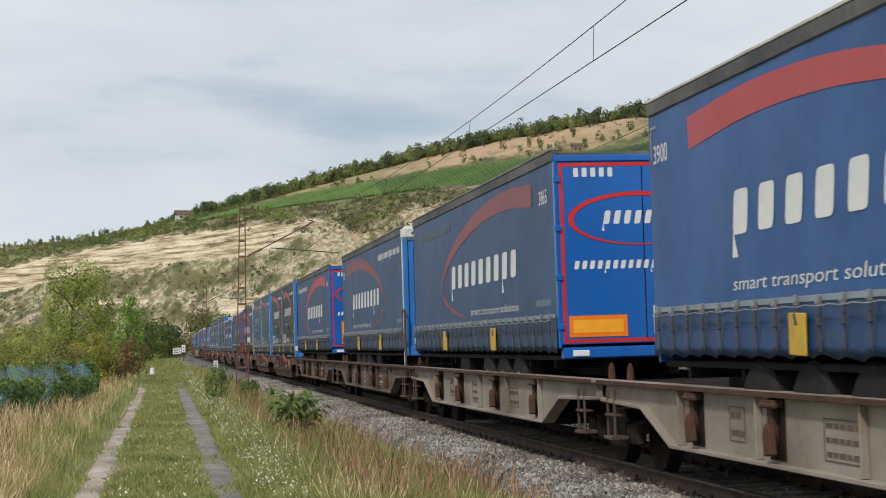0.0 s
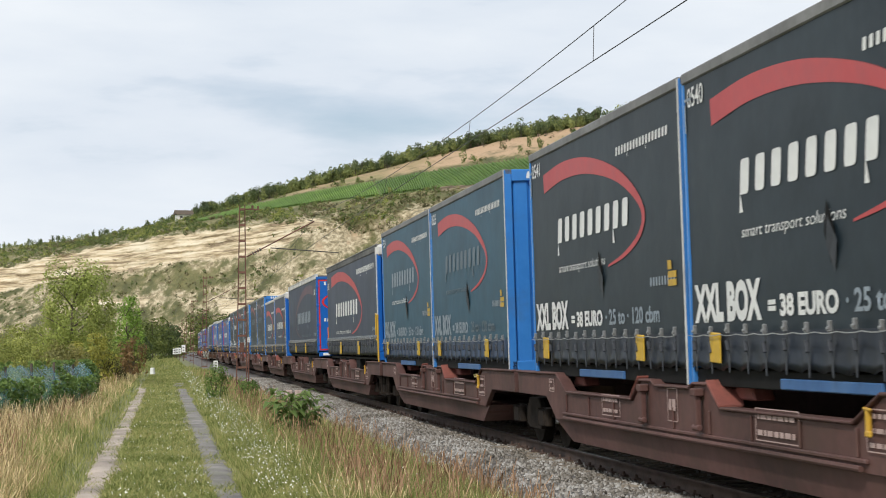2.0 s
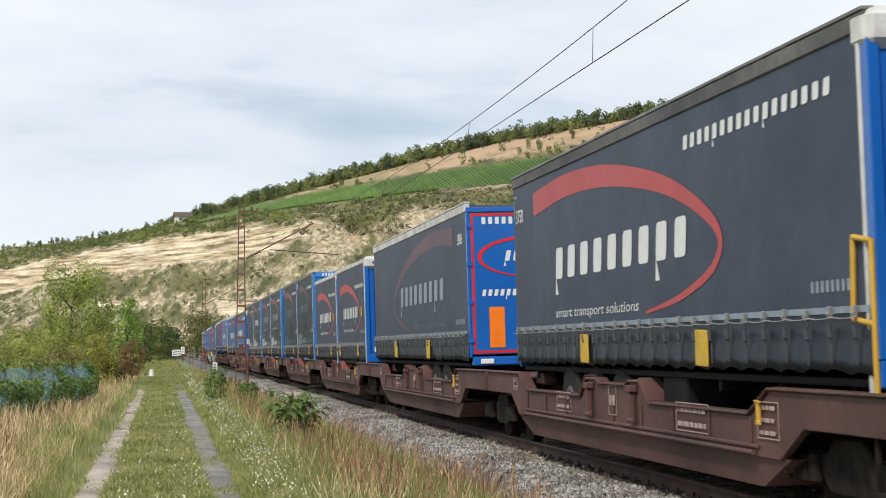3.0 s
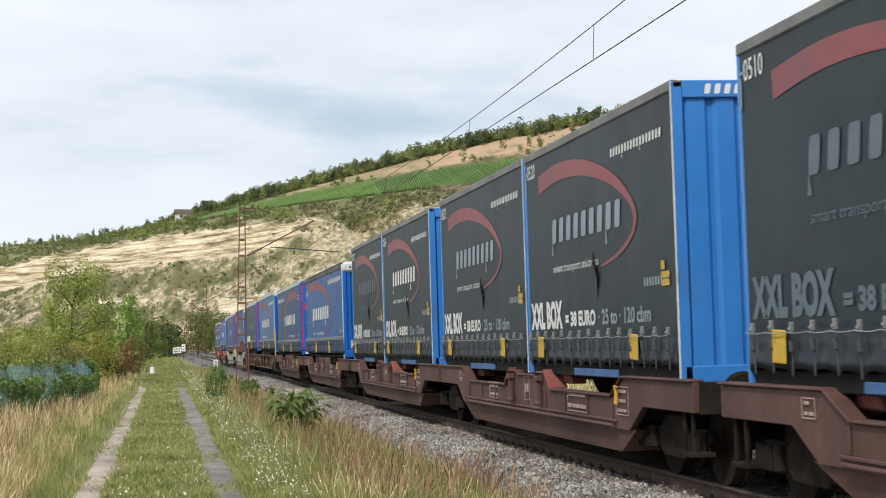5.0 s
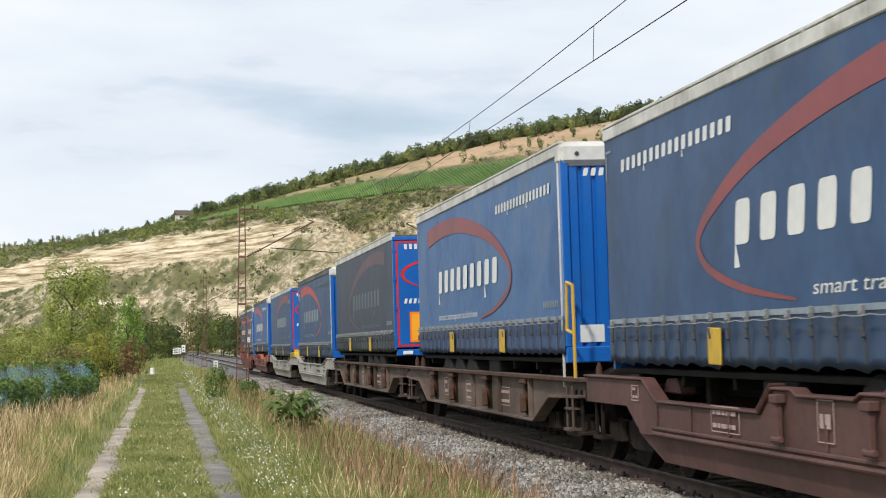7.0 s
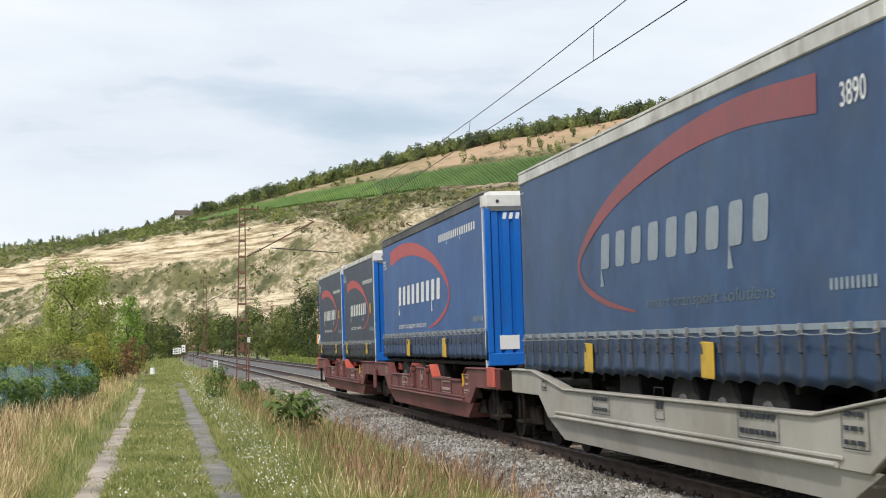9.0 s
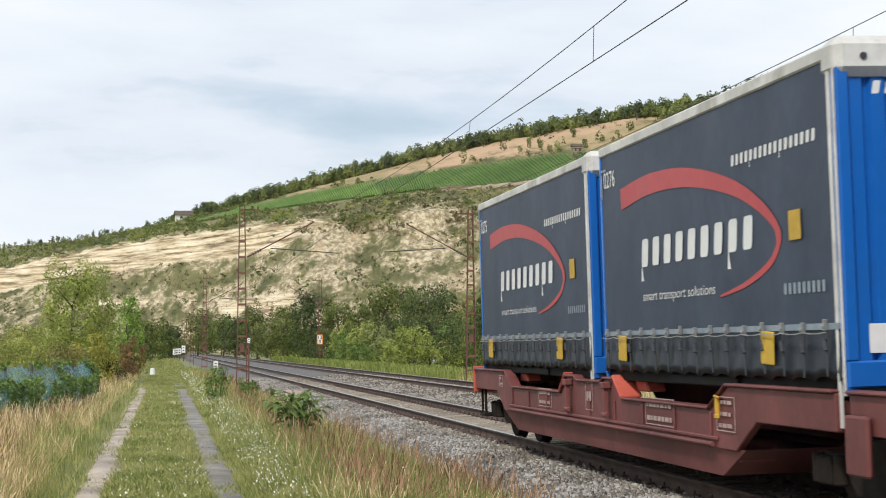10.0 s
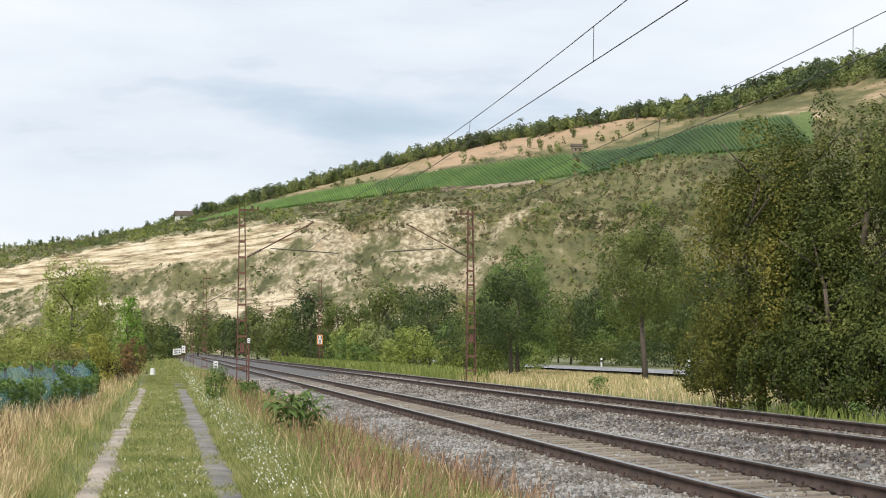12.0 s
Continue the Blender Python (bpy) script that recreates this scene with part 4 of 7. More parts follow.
# ---- road beyond ----
def build_road():
    g = Geo()
    for i in range(40):
        y0 = 20 + i * 10
        g.quad((33.2, y0, -0.24), (39.6, y0, -0.24), (39.6, y0 + 10, -0.24), (33.2, y0 + 10, -0.24))
    road = part("road", g.mesh("road", M["asphalt"]), kind="structure", label="grey asphalt country road beyond the meadow", category="road")
    dash = Geo().box(36.3, 36.45, 0, 4, -0.236, -0.232).mesh("lane_dash", M["white_paint"])
    for i in range(24):
        part("lane_dash", dash, road, at=pose(0, 60 + 9 * i, 0))
    part("edge_line", Geo().box(33.45, 33.6, 20, 420, -0.236, -0.232).mesh("edge_line", M["white_paint"]), road)
    for y in (155.0, 128.0):
        t = new("delineator_post", None)
        tagged(t, "white roadside delineator post with black band", "post", "roadside posts")
        t.matrix_basis = pose(40.3, y, -0.52)
        part("post_body", Geo().prism([(-0.09, 0), (0.09, 0), (0.06, 1.08), (-0.06, 0.98)], -0.08, 0.08).mesh("post_body", M["white_paint"], 0.02), t)
        part("black_band", Geo().box(-0.084, 0.084, -0.088, 0.088, 0.70, 0.88).mesh("black_band", M["wire"]), t)


build_road()


# ---- overhead line ----
def lattice_mast(side):
    """Rust-red mast of two channels with battens; side +1 reaches over the track to its right."""
    t = new("catenary_mast", None)
    tagged(t, "rust-red riveted lattice mast of the overhead line", "mast", "overhead line masts")
    H = 8.25
    for s in (-1, 1):
        g = Geo()
        for q in (-0.12, 0.12):
            g.tube((s * 0.24, q, -0.6), (s * 0.11, q * 0.8, H), 0.028, n=4)
        g.quad((s * 0.24, -0.12, -0.6), (s * 0.24, 0.12, -0.6), (s * 0.11, 0.1, H), (s * 0.11, -0.1, H))
        part("leg", g.mesh("leg", M["mast_rust"]), t)
    for k in range(12):
        z = 0.35 + k * 0.70
        w = 0.24 - 0.13 * (z + 0.6) / (H + 0.6) + 0.02
        part("batten", cached_batten(round(w, 3)), t, at=pose(0, 0, z))
    part("base", Geo().box(-0.45, 0.45, -0.4, 0.4, -0.9, -0.35).mesh("base", M["rut_pale"], 0.03), t, "concrete footing")
    part("plate", Geo().box(-0.10, 0.10, -0.16, -0.14, 1.75, 2.15).mesh("plate", M["mast_rust"]), t)
    g = Geo().tube((side * 0.2, 0, 5.95), (side * 3.2, 0, 7.55), 0.028, n=8)
    part("cantilever", g.mesh("cantilever", M["mast_rust"]), t, "diagonal tube bracket")
    g = Geo().tube((side * 1.25, 0, 6.35), (side * 4.3, 0, 6.15), 0.022, n=8).tube((side * 3.2, 0, 7.55), (side * 2.9, 0, 7.62), 0.02, n=6)
    part("steady_arm", g.mesh("steady_arm", M["wire"]), t)
    g = Geo()
    for k in range(4):
        a = 0.30 + 0.12 * k
        g.tube((side * (0.2 + 3.0 * a / 3.4), 0, 5.95 + 1.6 * a / 3.4), (side * (0.24 + 3.0 * a / 3.4), 0, 5.97 + 1.6 * a / 3.4), 0.075, n=10)
    part("insulator", g.mesh("insulator", M["wire"]), t, "dark ribbed insulator")
    g = Geo().box(*sorted((side * 0.1, side * 0.75)), -0.03, 0.03, H - 0.22, H - 0.16).tube((side * 0.45, 0, H - 0.16), (side * 0.45, 0, H - 0.02), 0.05, n=8).tube((side * 0.7, 0, H - 0.16), (side * 0.7, 0, H - 0.04), 0.04, n=8)
    part("feeder_bracket", g.mesh("feeder_bracket", M["mast_rust"]), t)
    return t


BATTENS = {}


def cached_batten(w):
    if w not in BATTENS:
        g = Geo()
        g.box(-w, w, -0.125, 0.125, -0.045, 0.045)
        BATTENS[w] = g.mesh("batten", M["mast_rust"])
    return BATTENS[w]


left_mast, right_mast = lattice_mast(1), lattice_mast(-1)
left_mast.matrix_basis, right_mast.matrix_basis = pose(3.4, 76.0, -0.4), pose(14.9, 82.7, 0.05)
for k in range(1, 6):
    copy_thing(left_mast, pose(3.4 + 0.1 * k, 76.0 + 74.5 * k, -0.4))
    copy_thing(right_mast, pose(14.9 + 0.1 * k, 82.7 + 80 * k if k > 1 else 165.8, 0.05))


def overhead_line(x0, base, name):
    t = new("overhead_wires", None)
    tagged(t, name, "overhead wires", "overhead wires")
    g1, g2 = Geo(), Geo()
    for span in range(-1, 5):
        ys = np.linspace(76 * span, 76 * span + 76, 25)
        prev = None
        for y in ys:
            q = (y - 76 * span - 38) / 38
            zig = 0.2 * math.cos(math.pi * (y / 76))
            a = (x0 + zig, y, base + 6.12)
            b = (x0 + zig * 0.5 + 0.06, y, base + 6.62 + 0.9 * q * q)
            if prev:
                g1.tube(prev[0], a, 0.0095, n=5)
                g2.tube(prev[1], b, 0.0085, n=5)
            prev = (a, b)
        for y in (76 * span + 26.7, 76 * span + 37.8, 76 * span + 52, 76 * span + 12):
            q = (y - 76 * span - 38) / 38
            zig = 0.2 * math.cos(math.pi * (y / 76))
            part("dropper", Geo().tube((x0 + zig, y, base + 6.12), (x0 + zig * 0.5 + 0.06, y, base + 6.62 + 0.9 * q * q), 0.006, n=5).mesh("dropper", M["wire"]), t)
    part("contact_wire", g1.mesh("contact_wire", M["wire"]), t)
    part("messenger_wire", g2.mesh("messenger_wire", M["wire"]), t)


overhead_line(T1, 0.0, "dark overhead contact wire and its catenary")
overhead_line(T2, 0.1, "dark overhead contact wire above the second track")


# ---- signs, posts, netted row ----
def line_board(x, y, w, h, z, words, label, frame_mat="white_paint"):
    t = new("line_sign", None)
    tagged(t, label, "sign")
    t.matrix_basis = pose(x, y, ground_height(x))
    z -= ground_height(x)
    part("pole", Geo().tube((0, 0.03, -0.2), (0, 0.03, z + h * 0.7), 0.035, n=8).mesh("pole", M["mast_rust"]), t)
    part("board", Geo().box(-w / 2, w / 2, -0.01, 0.01, z, z + h).mesh("board", M[frame_mat], 0.004), t)
    if frame_mat != "white_paint":
        part("field", Geo().box(-w * 0.36, w * 0.36, -0.016, -0.011, z + h * 0.07, z + h * 0.93).mesh("field", M["white_paint"]), t)
    for k, wd in enumerate(words):
        cu = bpy.data.curves.new("digits", "FONT")
        cu.body, cu.size, cu.align_x = wd, h * 0.52, "CENTER"
        ob = bpy.data.objects.new("digits", cu)
        scene.collection.objects.link(ob)
        me = bpy.data.meshes.new_from_object(ob.evaluated_get(bpy.context.evaluated_depsgraph_get()))
        bpy.data.objects.remove(ob)
        me.materials.clear()
        me.materials.append(M["mast_rust"])
        part("digits", me, t, "", pose(0, -0.022, z + h * (0.55 - 0.45 * k), 90, 0, 0))
    if not words:
        for k in range(2):
            part("mark", Geo().box(-w * 0.25, w * 0.25, -0.016, -0.011, z + h * (0.22 + 0.4 * k), z + h * (0.36 + 0.4 * k)).mesh("mark", M["wire"]), t)


M["sign_orange"] = material("sign_orange", [(0.72, 0.24, 0.05), (0.80, 0.30, 0.07)], rough=0.5)
line_board(14.6, 161.8, 0.56, 0.92, 1.9, ["13", "8"], "orange-edged kilometre board of the railway on a pole", "sign_orange")
line_board(3.8, 127.7, 0.34, 0.55, 0.05, [], "small white railway board on a stake")
line_board(3.68, 75.4, 0.12, 0.22, 1.75, [], "tiny white plate beside the mast")
for x, z, w, h in ((1.75, 0.55, 0.55, 0.95), (2.15, 0.6, 0.5, 1.0), (2.6, 0.65, 0.55, 1.0), (3.25, 0.9, 0.6, 1.2)):
    line_board(x, 290.0, w, h, z, [], "white board beside the line far down the path")


def stub_post(x, y, h):
    t = new("marker_post", None)
    tagged(t, "short weathered concrete post with pinkish white head", "post", "marker posts")
    t.matrix_basis = pose(x, y, -0.62, 0, 1.5, 12)
    part("shaft", Geo().box(-0.075, 0.075, -0.075, 0.075, 0, h - 0.28).mesh("shaft", M["bark"], 0.012), t)
    part("head", Geo().box(-0.079, 0.079, -0.079, 0.079, h - 0.28, h).mesh("head", M["post_head"], 0.014), t, "pinkish white painted head")


M["post_head"] = material("post_head", [(0.42, 0.30, 0.26), (0.58, 0.48, 0.44)], scale=4, fine=20, rough=0.8, stain_sheen=(0.30, 0.17, 0.13), stain_sheen_scale=6)
stub_post(3.32, 46.3, 0.98)
stub_post(3.55, 46.0, 0.98)
pillar = new("stone_marker", None)
tagged(pillar, "small pale stone marker at the path's edge", "stone")
pillar.matrix_basis = pose(-0.75, 118, -0.3)
part("stone", Geo().tube((0, 0, -0.1), (0, 0, 0.5), 0.2, 0.15, n=10).mesh("stone", M["white_paint"], 0.03), pillar)


def net_material():
    m = material("bird_net", [(0.06, 0.24, 0.28), (0.12, 0.34, 0.40), (0.28, 0.46, 0.54)], scale=1.5, fine=12, rough=0.6)
    n, l = m.node_tree.nodes, m.node_tree.links
    tr, mix = n.new("ShaderNodeBsdfTransparent"), n.new("ShaderNodeMixShader")
    mix.inputs[0].default_value = 0.42
    l.new(tr.outputs[0], mix.inputs[1])
    l.new(n["Principled BSDF"].outputs[0], mix.inputs[2])
    l.new(mix.outputs[0], n["Material Output"].inputs["Surface"])
    return m


def netted_row():
    a, b = Vector((-2.5, 55.0, 0)), Vector((-4.9, 31.0, 0))
    t = new("netted_vine_row", None)
    tagged(t, "row of vines under torn teal bird netting", "vines")
    r = np.random.default_rng(9)
    n = 120
    v = []
    for i in range(n + 1):
        p = a.lerp(b, i / n)
        g0 = ground_height(p.x)
        hgt = 1.05 - g0 + 0.22 * noise.noise((i * 0.13, 0, 0)) + 0.10 * noise.noise((i * 0.6, 3, 0))
        for k in range(9):
            q = k / 8
            off = 0.45 * math.sin(q * math.pi) + 0.10 * noise.noise((i * 0.25, q * 4, 7))
            side = Vector((1, -0.1, 0)) if k < 8 else Vector((0.6, 0, 0))
            v.append(p + side * (0.15 + off * (1 - q * 0.5)) + Vector((0, 0, g0 + 0.15 + (hgt - 0.15) * q)))
    f = [(i * 9 + k, i * 9 + k + 1, (i + 1) * 9 + k + 1, (i + 1) * 9 + k) for i in range(n) for k in range(8)]
    part("net", fast_mesh("net", v, f, net_material(), 4), t, "torn teal bird netting")
    cnt = 16000
    s = r.random(cnt)
    base = np.array(a)[None] + (np.array(b) - np.array(a))[None] * s[:, None]
    out = r.random(cnt) ** 0.6
    z = r.uniform(0, 1, cnt)
    lump = np.array([0.5 + noise.noise((q * 14, w * 3, 1)) for q, w in zip(s, z)])
    keep = lump > 0.44
    base[:, 0] += 0.05 + 0.56 * out * np.sin(z * 2.8)
    base[:, 2] = -0.40 + z * 1.56
    p = base[keep]
    vv, ff = leaf_quads(p, np.full(len(p), 0.10), r)
    part("foliage", fast_mesh("foliage", vv, ff, LEAF["green"], 4), t)
    for i in range(8):
        p = a.lerp(b, i / 7)
        part("post", Geo().tube((p.x + 0.2, p.y, -0.6), (p.x + 0.2, p.y, 1.12), 0.035, n=7).mesh("post", M["bark"]), t)


netted_row()

# ---- the train ----
SPEED = 30.95
# blotches on the six curtain cloths paint cloudy sky reflections into the colour
M["navy"] = material("navy", [(0.0210, 0.0740, 0.2250), (0.0300, 0.0980, 0.2750), (0.0450, 0.1260, 0.3250)], scale=0.7, fine=5, rough=0.5, spec=0.28, stain_sheen=(0.055, 0.105, 0.22), stain_sheen_scale=0.8, bump=0.25)
M["slate"] = material("slate", [(0.021, 0.032, 0.056), (0.030, 0.044, 0.075), (0.044, 0.060, 0.098)], scale=0.7, fine=5, rough=0.5, spec=0.28, stain_sheen=(0.045, 0.058, 0.085), stain_sheen_scale=0.8, bump=0.25)
M["steel_blue"] = material("steel_blue", [(0.0215, 0.0540, 0.1300), (0.0310, 0.0740, 0.1700), (0.0455, 0.0970, 0.2050)], scale=0.7, fine=5, rough=0.5, spec=0.28, stain_sheen=(0.055, 0.08, 0.13), stain_sheen_scale=0.8, bump=0.25)
M["pale_blue"] = material("pale_blue", [(0.0360, 0.0960, 0.2400), (0.0540, 0.1380, 0.3120), (0.0840, 0.1800, 0.3720)], scale=0.9, fine=5, rough=0.5, spec=0.28, stain_sheen=(0.08, 0.11, 0.16), stain_sheen_scale=0.9, bump=0.25)
M["teal"] = material("teal", [(0.012, 0.055, 0.092), (0.018, 0.075, 0.118), (0.026, 0.092, 0.14)], scale=0.8, fine=5, rough=0.5, spec=0.28, stain_sheen=(0.02, 0.06, 0.09), stain_sheen_scale=0.9, bump=0.25)
M["charcoal"] = material("charcoal", [(0.0078, 0.0160, 0.0220), (0.0130, 0.0232, 0.0312), (0.0195, 0.0325, 0.0410)], scale=0.8, fine=5, rough=0.5, spec=0.28, stain_sheen=(0.026, 0.036, 0.043), stain_sheen_scale=0.9, bump=0.25)
M["hem_blue"] = material("hem_blue", [(0.0163, 0.0450, 0.1250), (0.0275, 0.0688, 0.1750)], scale=1.2, fine=8, rough=0.45, spec=0.3, stain_sheen=(0.03, 0.04, 0.06), stain_sheen_scale=1.5)
M["hem_steel"] = material("hem_steel", [(0.0150, 0.0380, 0.0900), (0.0260, 0.0580, 0.1280)], scale=1.2, fine=8, rough=0.45, spec=0.3, stain_sheen=(0.035, 0.045, 0.06), stain_sheen_scale=1.5)
M["hem_dark"] = material("hem_dark", [(0.014, 0.020, 0.032), (0.024, 0.032, 0.048)], scale=1.2, fine=8, rough=0.45, spec=0.3, stain_sheen=(0.03, 0.03, 0.03), stain_sheen_scale=1.5)
M["roof"] = material("roof", [(0.05, 0.05, 0.052), (0.09, 0.09, 0.09), (0.15, 0.145, 0.135)], scale=0.8, fine=9, rough=0.7)
M["roof_light"] = material("roof_light", [(0.46, 0.45, 0.43), (0.68, 0.67, 0.64)], scale=1.0, fine=9, rough=0.6, stain_sheen=(0.25, 0.23, 0.20), stain_sheen_scale=1.4)
M["rail_grey"] = material("rail_grey", [(0.13, 0.13, 0.13), (0.22, 0.22, 0.215)], scale=1.0, fine=9, rough=0.6, stain_sheen=(0.10, 0.095, 0.09), stain_sheen_scale=1.6)
M["stencil"] = material("stencil", [(0.34, 0.24, 0.22), (0.48, 0.36, 0.33)], scale=3, fine=20, rough=0.7)
M["blue_paint"] = material("blue_paint", [(0.008, 0.105, 0.40), (0.012, 0.125, 0.46)], scale=0.8, fine=9, rough=0.3, spec=0.5, stain_sheen=(0.015, 0.095, 0.33), stain_sheen_scale=1.6)
M["sky_blue_paint"] = material("sky_blue_paint", [(0.03, 0.17, 0.48), (0.045, 0.21, 0.55)], scale=0.8, fine=9, rough=0.35, stain_sheen=(0.05, 0.15, 0.35), stain_sheen_scale=1.5)
M["red_tape"] = material("red_tape", [(0.52, 0.02, 0.025), (0.60, 0.03, 0.03)], rough=0.35)
M["swoosh_red"] = material("swoosh_red", [(0.40, 0.045, 0.05), (0.50, 0.065, 0.065)], scale=0.9, fine=6, rough=0.5, stain_sheen=(0.30, 0.06, 0.07), stain_sheen_scale=0.9)
M["swoosh_faded"] = material("swoosh_faded", [(0.20, 0.05, 0.06), (0.28, 0.06, 0.065)], scale=0.9, fine=6, rough=0.5, stain_sheen=(0.10, 0.06, 0.08), stain_sheen_scale=0.8)
M["swoosh_ghost"] = material("swoosh_ghost", [(0.075, 0.05, 0.07), (0.14, 0.055, 0.07)], scale=0.6, fine=6, rough=0.5, stain_sheen=(0.05, 0.055, 0.08), stain_sheen_scale=0.7)
M["print_white"] = material("print_white", [(0.60, 0.61, 0.60), (0.74, 0.74, 0.72)], scale=1, fine=8, rough=0.5)
M["print_worn"] = material("print_worn", [(0.17, 0.22, 0.27), (0.34, 0.39, 0.43)], scale=1.2, fine=9, rough=0.5, stain_sheen=(0.10, 0.13, 0.17), stain_sheen_scale=1.2)
M["print_ghost"] = material("print_ghost", [(0.07, 0.10, 0.13), (0.13, 0.17, 0.20)], scale=1.2, fine=9, rough=0.5, stain_sheen=(0.04, 0.07, 0.09), stain_sheen_scale=1.2)
M["yellow"] = material("yellow", [(0.40, 0.25, 0.03), (0.60, 0.38, 0.035)], scale=2, fine=15, rough=0.55, stain_sheen=(0.30, 0.20, 0.05), stain_sheen_scale=3)
M["orange"] = material("orange", [(0.80, 0.17, 0.01), (0.90, 0.22, 0.012)], rough=0.4)
M["strap"] = material("strap", [(0.020, 0.024, 0.032), (0.060, 0.066, 0.078)], scale=3, fine=20, rough=0.6)
M["buckle"] = material("buckle", [(0.24, 0.245, 0.25), (0.48, 0.48, 0.47)], scale=6, fine=30, rough=0.4, metal=0.5)
# near-black: shade under the trailers is put into this colour
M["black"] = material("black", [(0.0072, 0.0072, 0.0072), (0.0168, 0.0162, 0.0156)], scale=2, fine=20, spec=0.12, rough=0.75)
M["tyre"] = material("tyre", [(0.018, 0.018, 0.018), (0.035, 0.034, 0.032)], scale=3, fine=30, spec=0.12, rough=0.85)
M["rim"] = material("rim", [(0.10, 0.10, 0.10), (0.22, 0.22, 0.21)], scale=3, fine=20, rough=0.5, metal=0.5)
M["wagon_brown"] = material("wagon_brown", [(0.055, 0.026, 0.022), (0.090, 0.042, 0.036), (0.125, 0.060, 0.052)], scale=0.9, fine=8, rough=0.7, bump=0.15, stain_sheen=(0.07, 0.04, 0.03), stain_sheen_scale=1.3)
M["wagon_red"] = material("wagon_red", [(0.105, 0.030, 0.028), (0.150, 0.045, 0.042), (0.195, 0.062, 0.058)], scale=0.9, fine=8, rough=0.6, bump=0.15, stain_sheen=(0.10, 0.036, 0.034), stain_sheen_scale=1.1)
M["wagon_cream"] = material("wagon_cream", [(0.1728, 0.1440, 0.1116), (0.2592, 0.2232, 0.1800), (0.3096, 0.2772, 0.2304)], scale=0.8, fine=8, rough=0.7, bump=0.15, stain_sheen=(0.17, 0.11, 0.07), stain_sheen_scale=1.0)
M["wagon_umber"] = material("wagon_umber", [(0.065, 0.043, 0.033), (0.105, 0.072, 0.056), (0.15, 0.11, 0.088)], scale=0.8, fine=8, rough=0.75, bump=0.15, stain_sheen=(0.06, 0.035, 0.025), stain_sheen_scale=1.2)
M["wagon_white"] = material("wagon_white", [(0.270, 0.256, 0.226), (0.355, 0.335, 0.298), (0.400, 0.380, 0.340)], scale=0.8, fine=8, rough=0.65, bump=0.1, stain_sheen=(0.30, 0.26, 0.21), stain_sheen_scale=1.0)
M["rust"] = material("rust", [(0.040, 0.020, 0.012), (0.090, 0.042, 0.024)], scale=4, fine=20, rough=0.9, bump=0.3)
M["ear_red"] = material("ear_red", [(0.42, 0.07, 0.045), (0.52, 0.11, 0.075)], scale=2, fine=14, rough=0.6)
M["ear_dull"] = material("ear_dull", [(0.15, 0.050, 0.040), (0.24, 0.075, 0.058)], scale=2, fine=14, rough=0.7, stain_sheen=(0.10, 0.05, 0.04), stain_sheen_scale=3)
# grimy running gear, darkened further to paint in the shade beneath the wagons
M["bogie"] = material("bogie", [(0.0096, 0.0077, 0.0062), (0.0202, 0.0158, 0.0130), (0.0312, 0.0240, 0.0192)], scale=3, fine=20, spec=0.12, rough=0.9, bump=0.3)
M["marker"] = material("marker", [(0.85, 0.34, 0.02), (0.92, 0.42, 0.03)], rough=0.4)
M["hazard"] = material("hazard", [(0.66, 0.44, 0.03), (0.74, 0.52, 0.04)], rough=0.5)
M["railing"] = material("railing", [(0.50, 0.29, 0.03), (0.60, 0.36, 0.05)], rough=0.5)

CACHE = {}


def cached(key, make):
    if key not in CACHE:
        CACHE[key] = make()
    return CACHE[key]


SIDE = -1.277


def text_mesh(words, height, mat, slant=0.0, width=None, bold=0.035):
    """Words in the built-in font, lying in the side plane, reading from +y towards -y; the origin at the lower left."""
    def make():
        cu = bpy.data.curves.new("words", "FONT")
        cu.body, cu.size, cu.shear, cu.resolution_u, cu.offset = words, height * 1.37, slant, 3, height * bold
        ob = bpy.data.objects.new("words", cu)
        scene.collection.objects.link(ob)
        dg = bpy.context.evaluated_depsgraph_get()
        me = bpy.data.meshes.new_from_object(ob.evaluated_get(dg))
        bpy.data.objects.remove(ob)
        co = np.empty(len(me.vertices) * 3, np.float32)
        me.vertices.foreach_get("co", co)
        co = co.reshape(-1, 3)
        x = co[:, 0] - co[:, 0].min()
        if width:
            x = x * (width / x.max())
        me.vertices.foreach_set("co", np.stack([0 * x, -x, co[:, 1]], -1).ravel())
        me.materials.clear()
        me.materials.append(M[mat])
        me.update()
        return me
    return cached(("text", words, height, mat, slant, width), make)


def block_mesh(width, height, mat, slant, deep, face):
    """One plain slanted block with rounded corners; a deep one reaches lower by a narrow stroke."""
    def make():
        g, n = Geo(), 16
        put = lambda a, b: (0, -a - slant * b, b) if face == "side" else (a + slant * b, 0, b)
        for q in range(n):
            c, d = math.cos((q + 0.5) * math.tau / n), math.sin((q + 0.5) * math.tau / n)
            c, d = math.copysign(abs(c) ** 0.3, c), math.copysign(abs(d) ** 0.3, d)
            g.v.append(put(width * 0.5 + c * width * 0.29, height / 2 + d * height / 2))
        g.f.append(tuple(range(n)))
        if deep:
            low = sorted(range(n // 2, n - 1), key=lambda q: abs(q - 9))[0]
            g.v += [put(width * 0.22, -0.5 * height), put(width * 0.46, -0.5 * height)]
            g.f.append((low, n, n + 1, low + 1))
        return g.mesh("mark", M[mat])
    return cached(("block", width, height, mat, slant, deep, face), make)


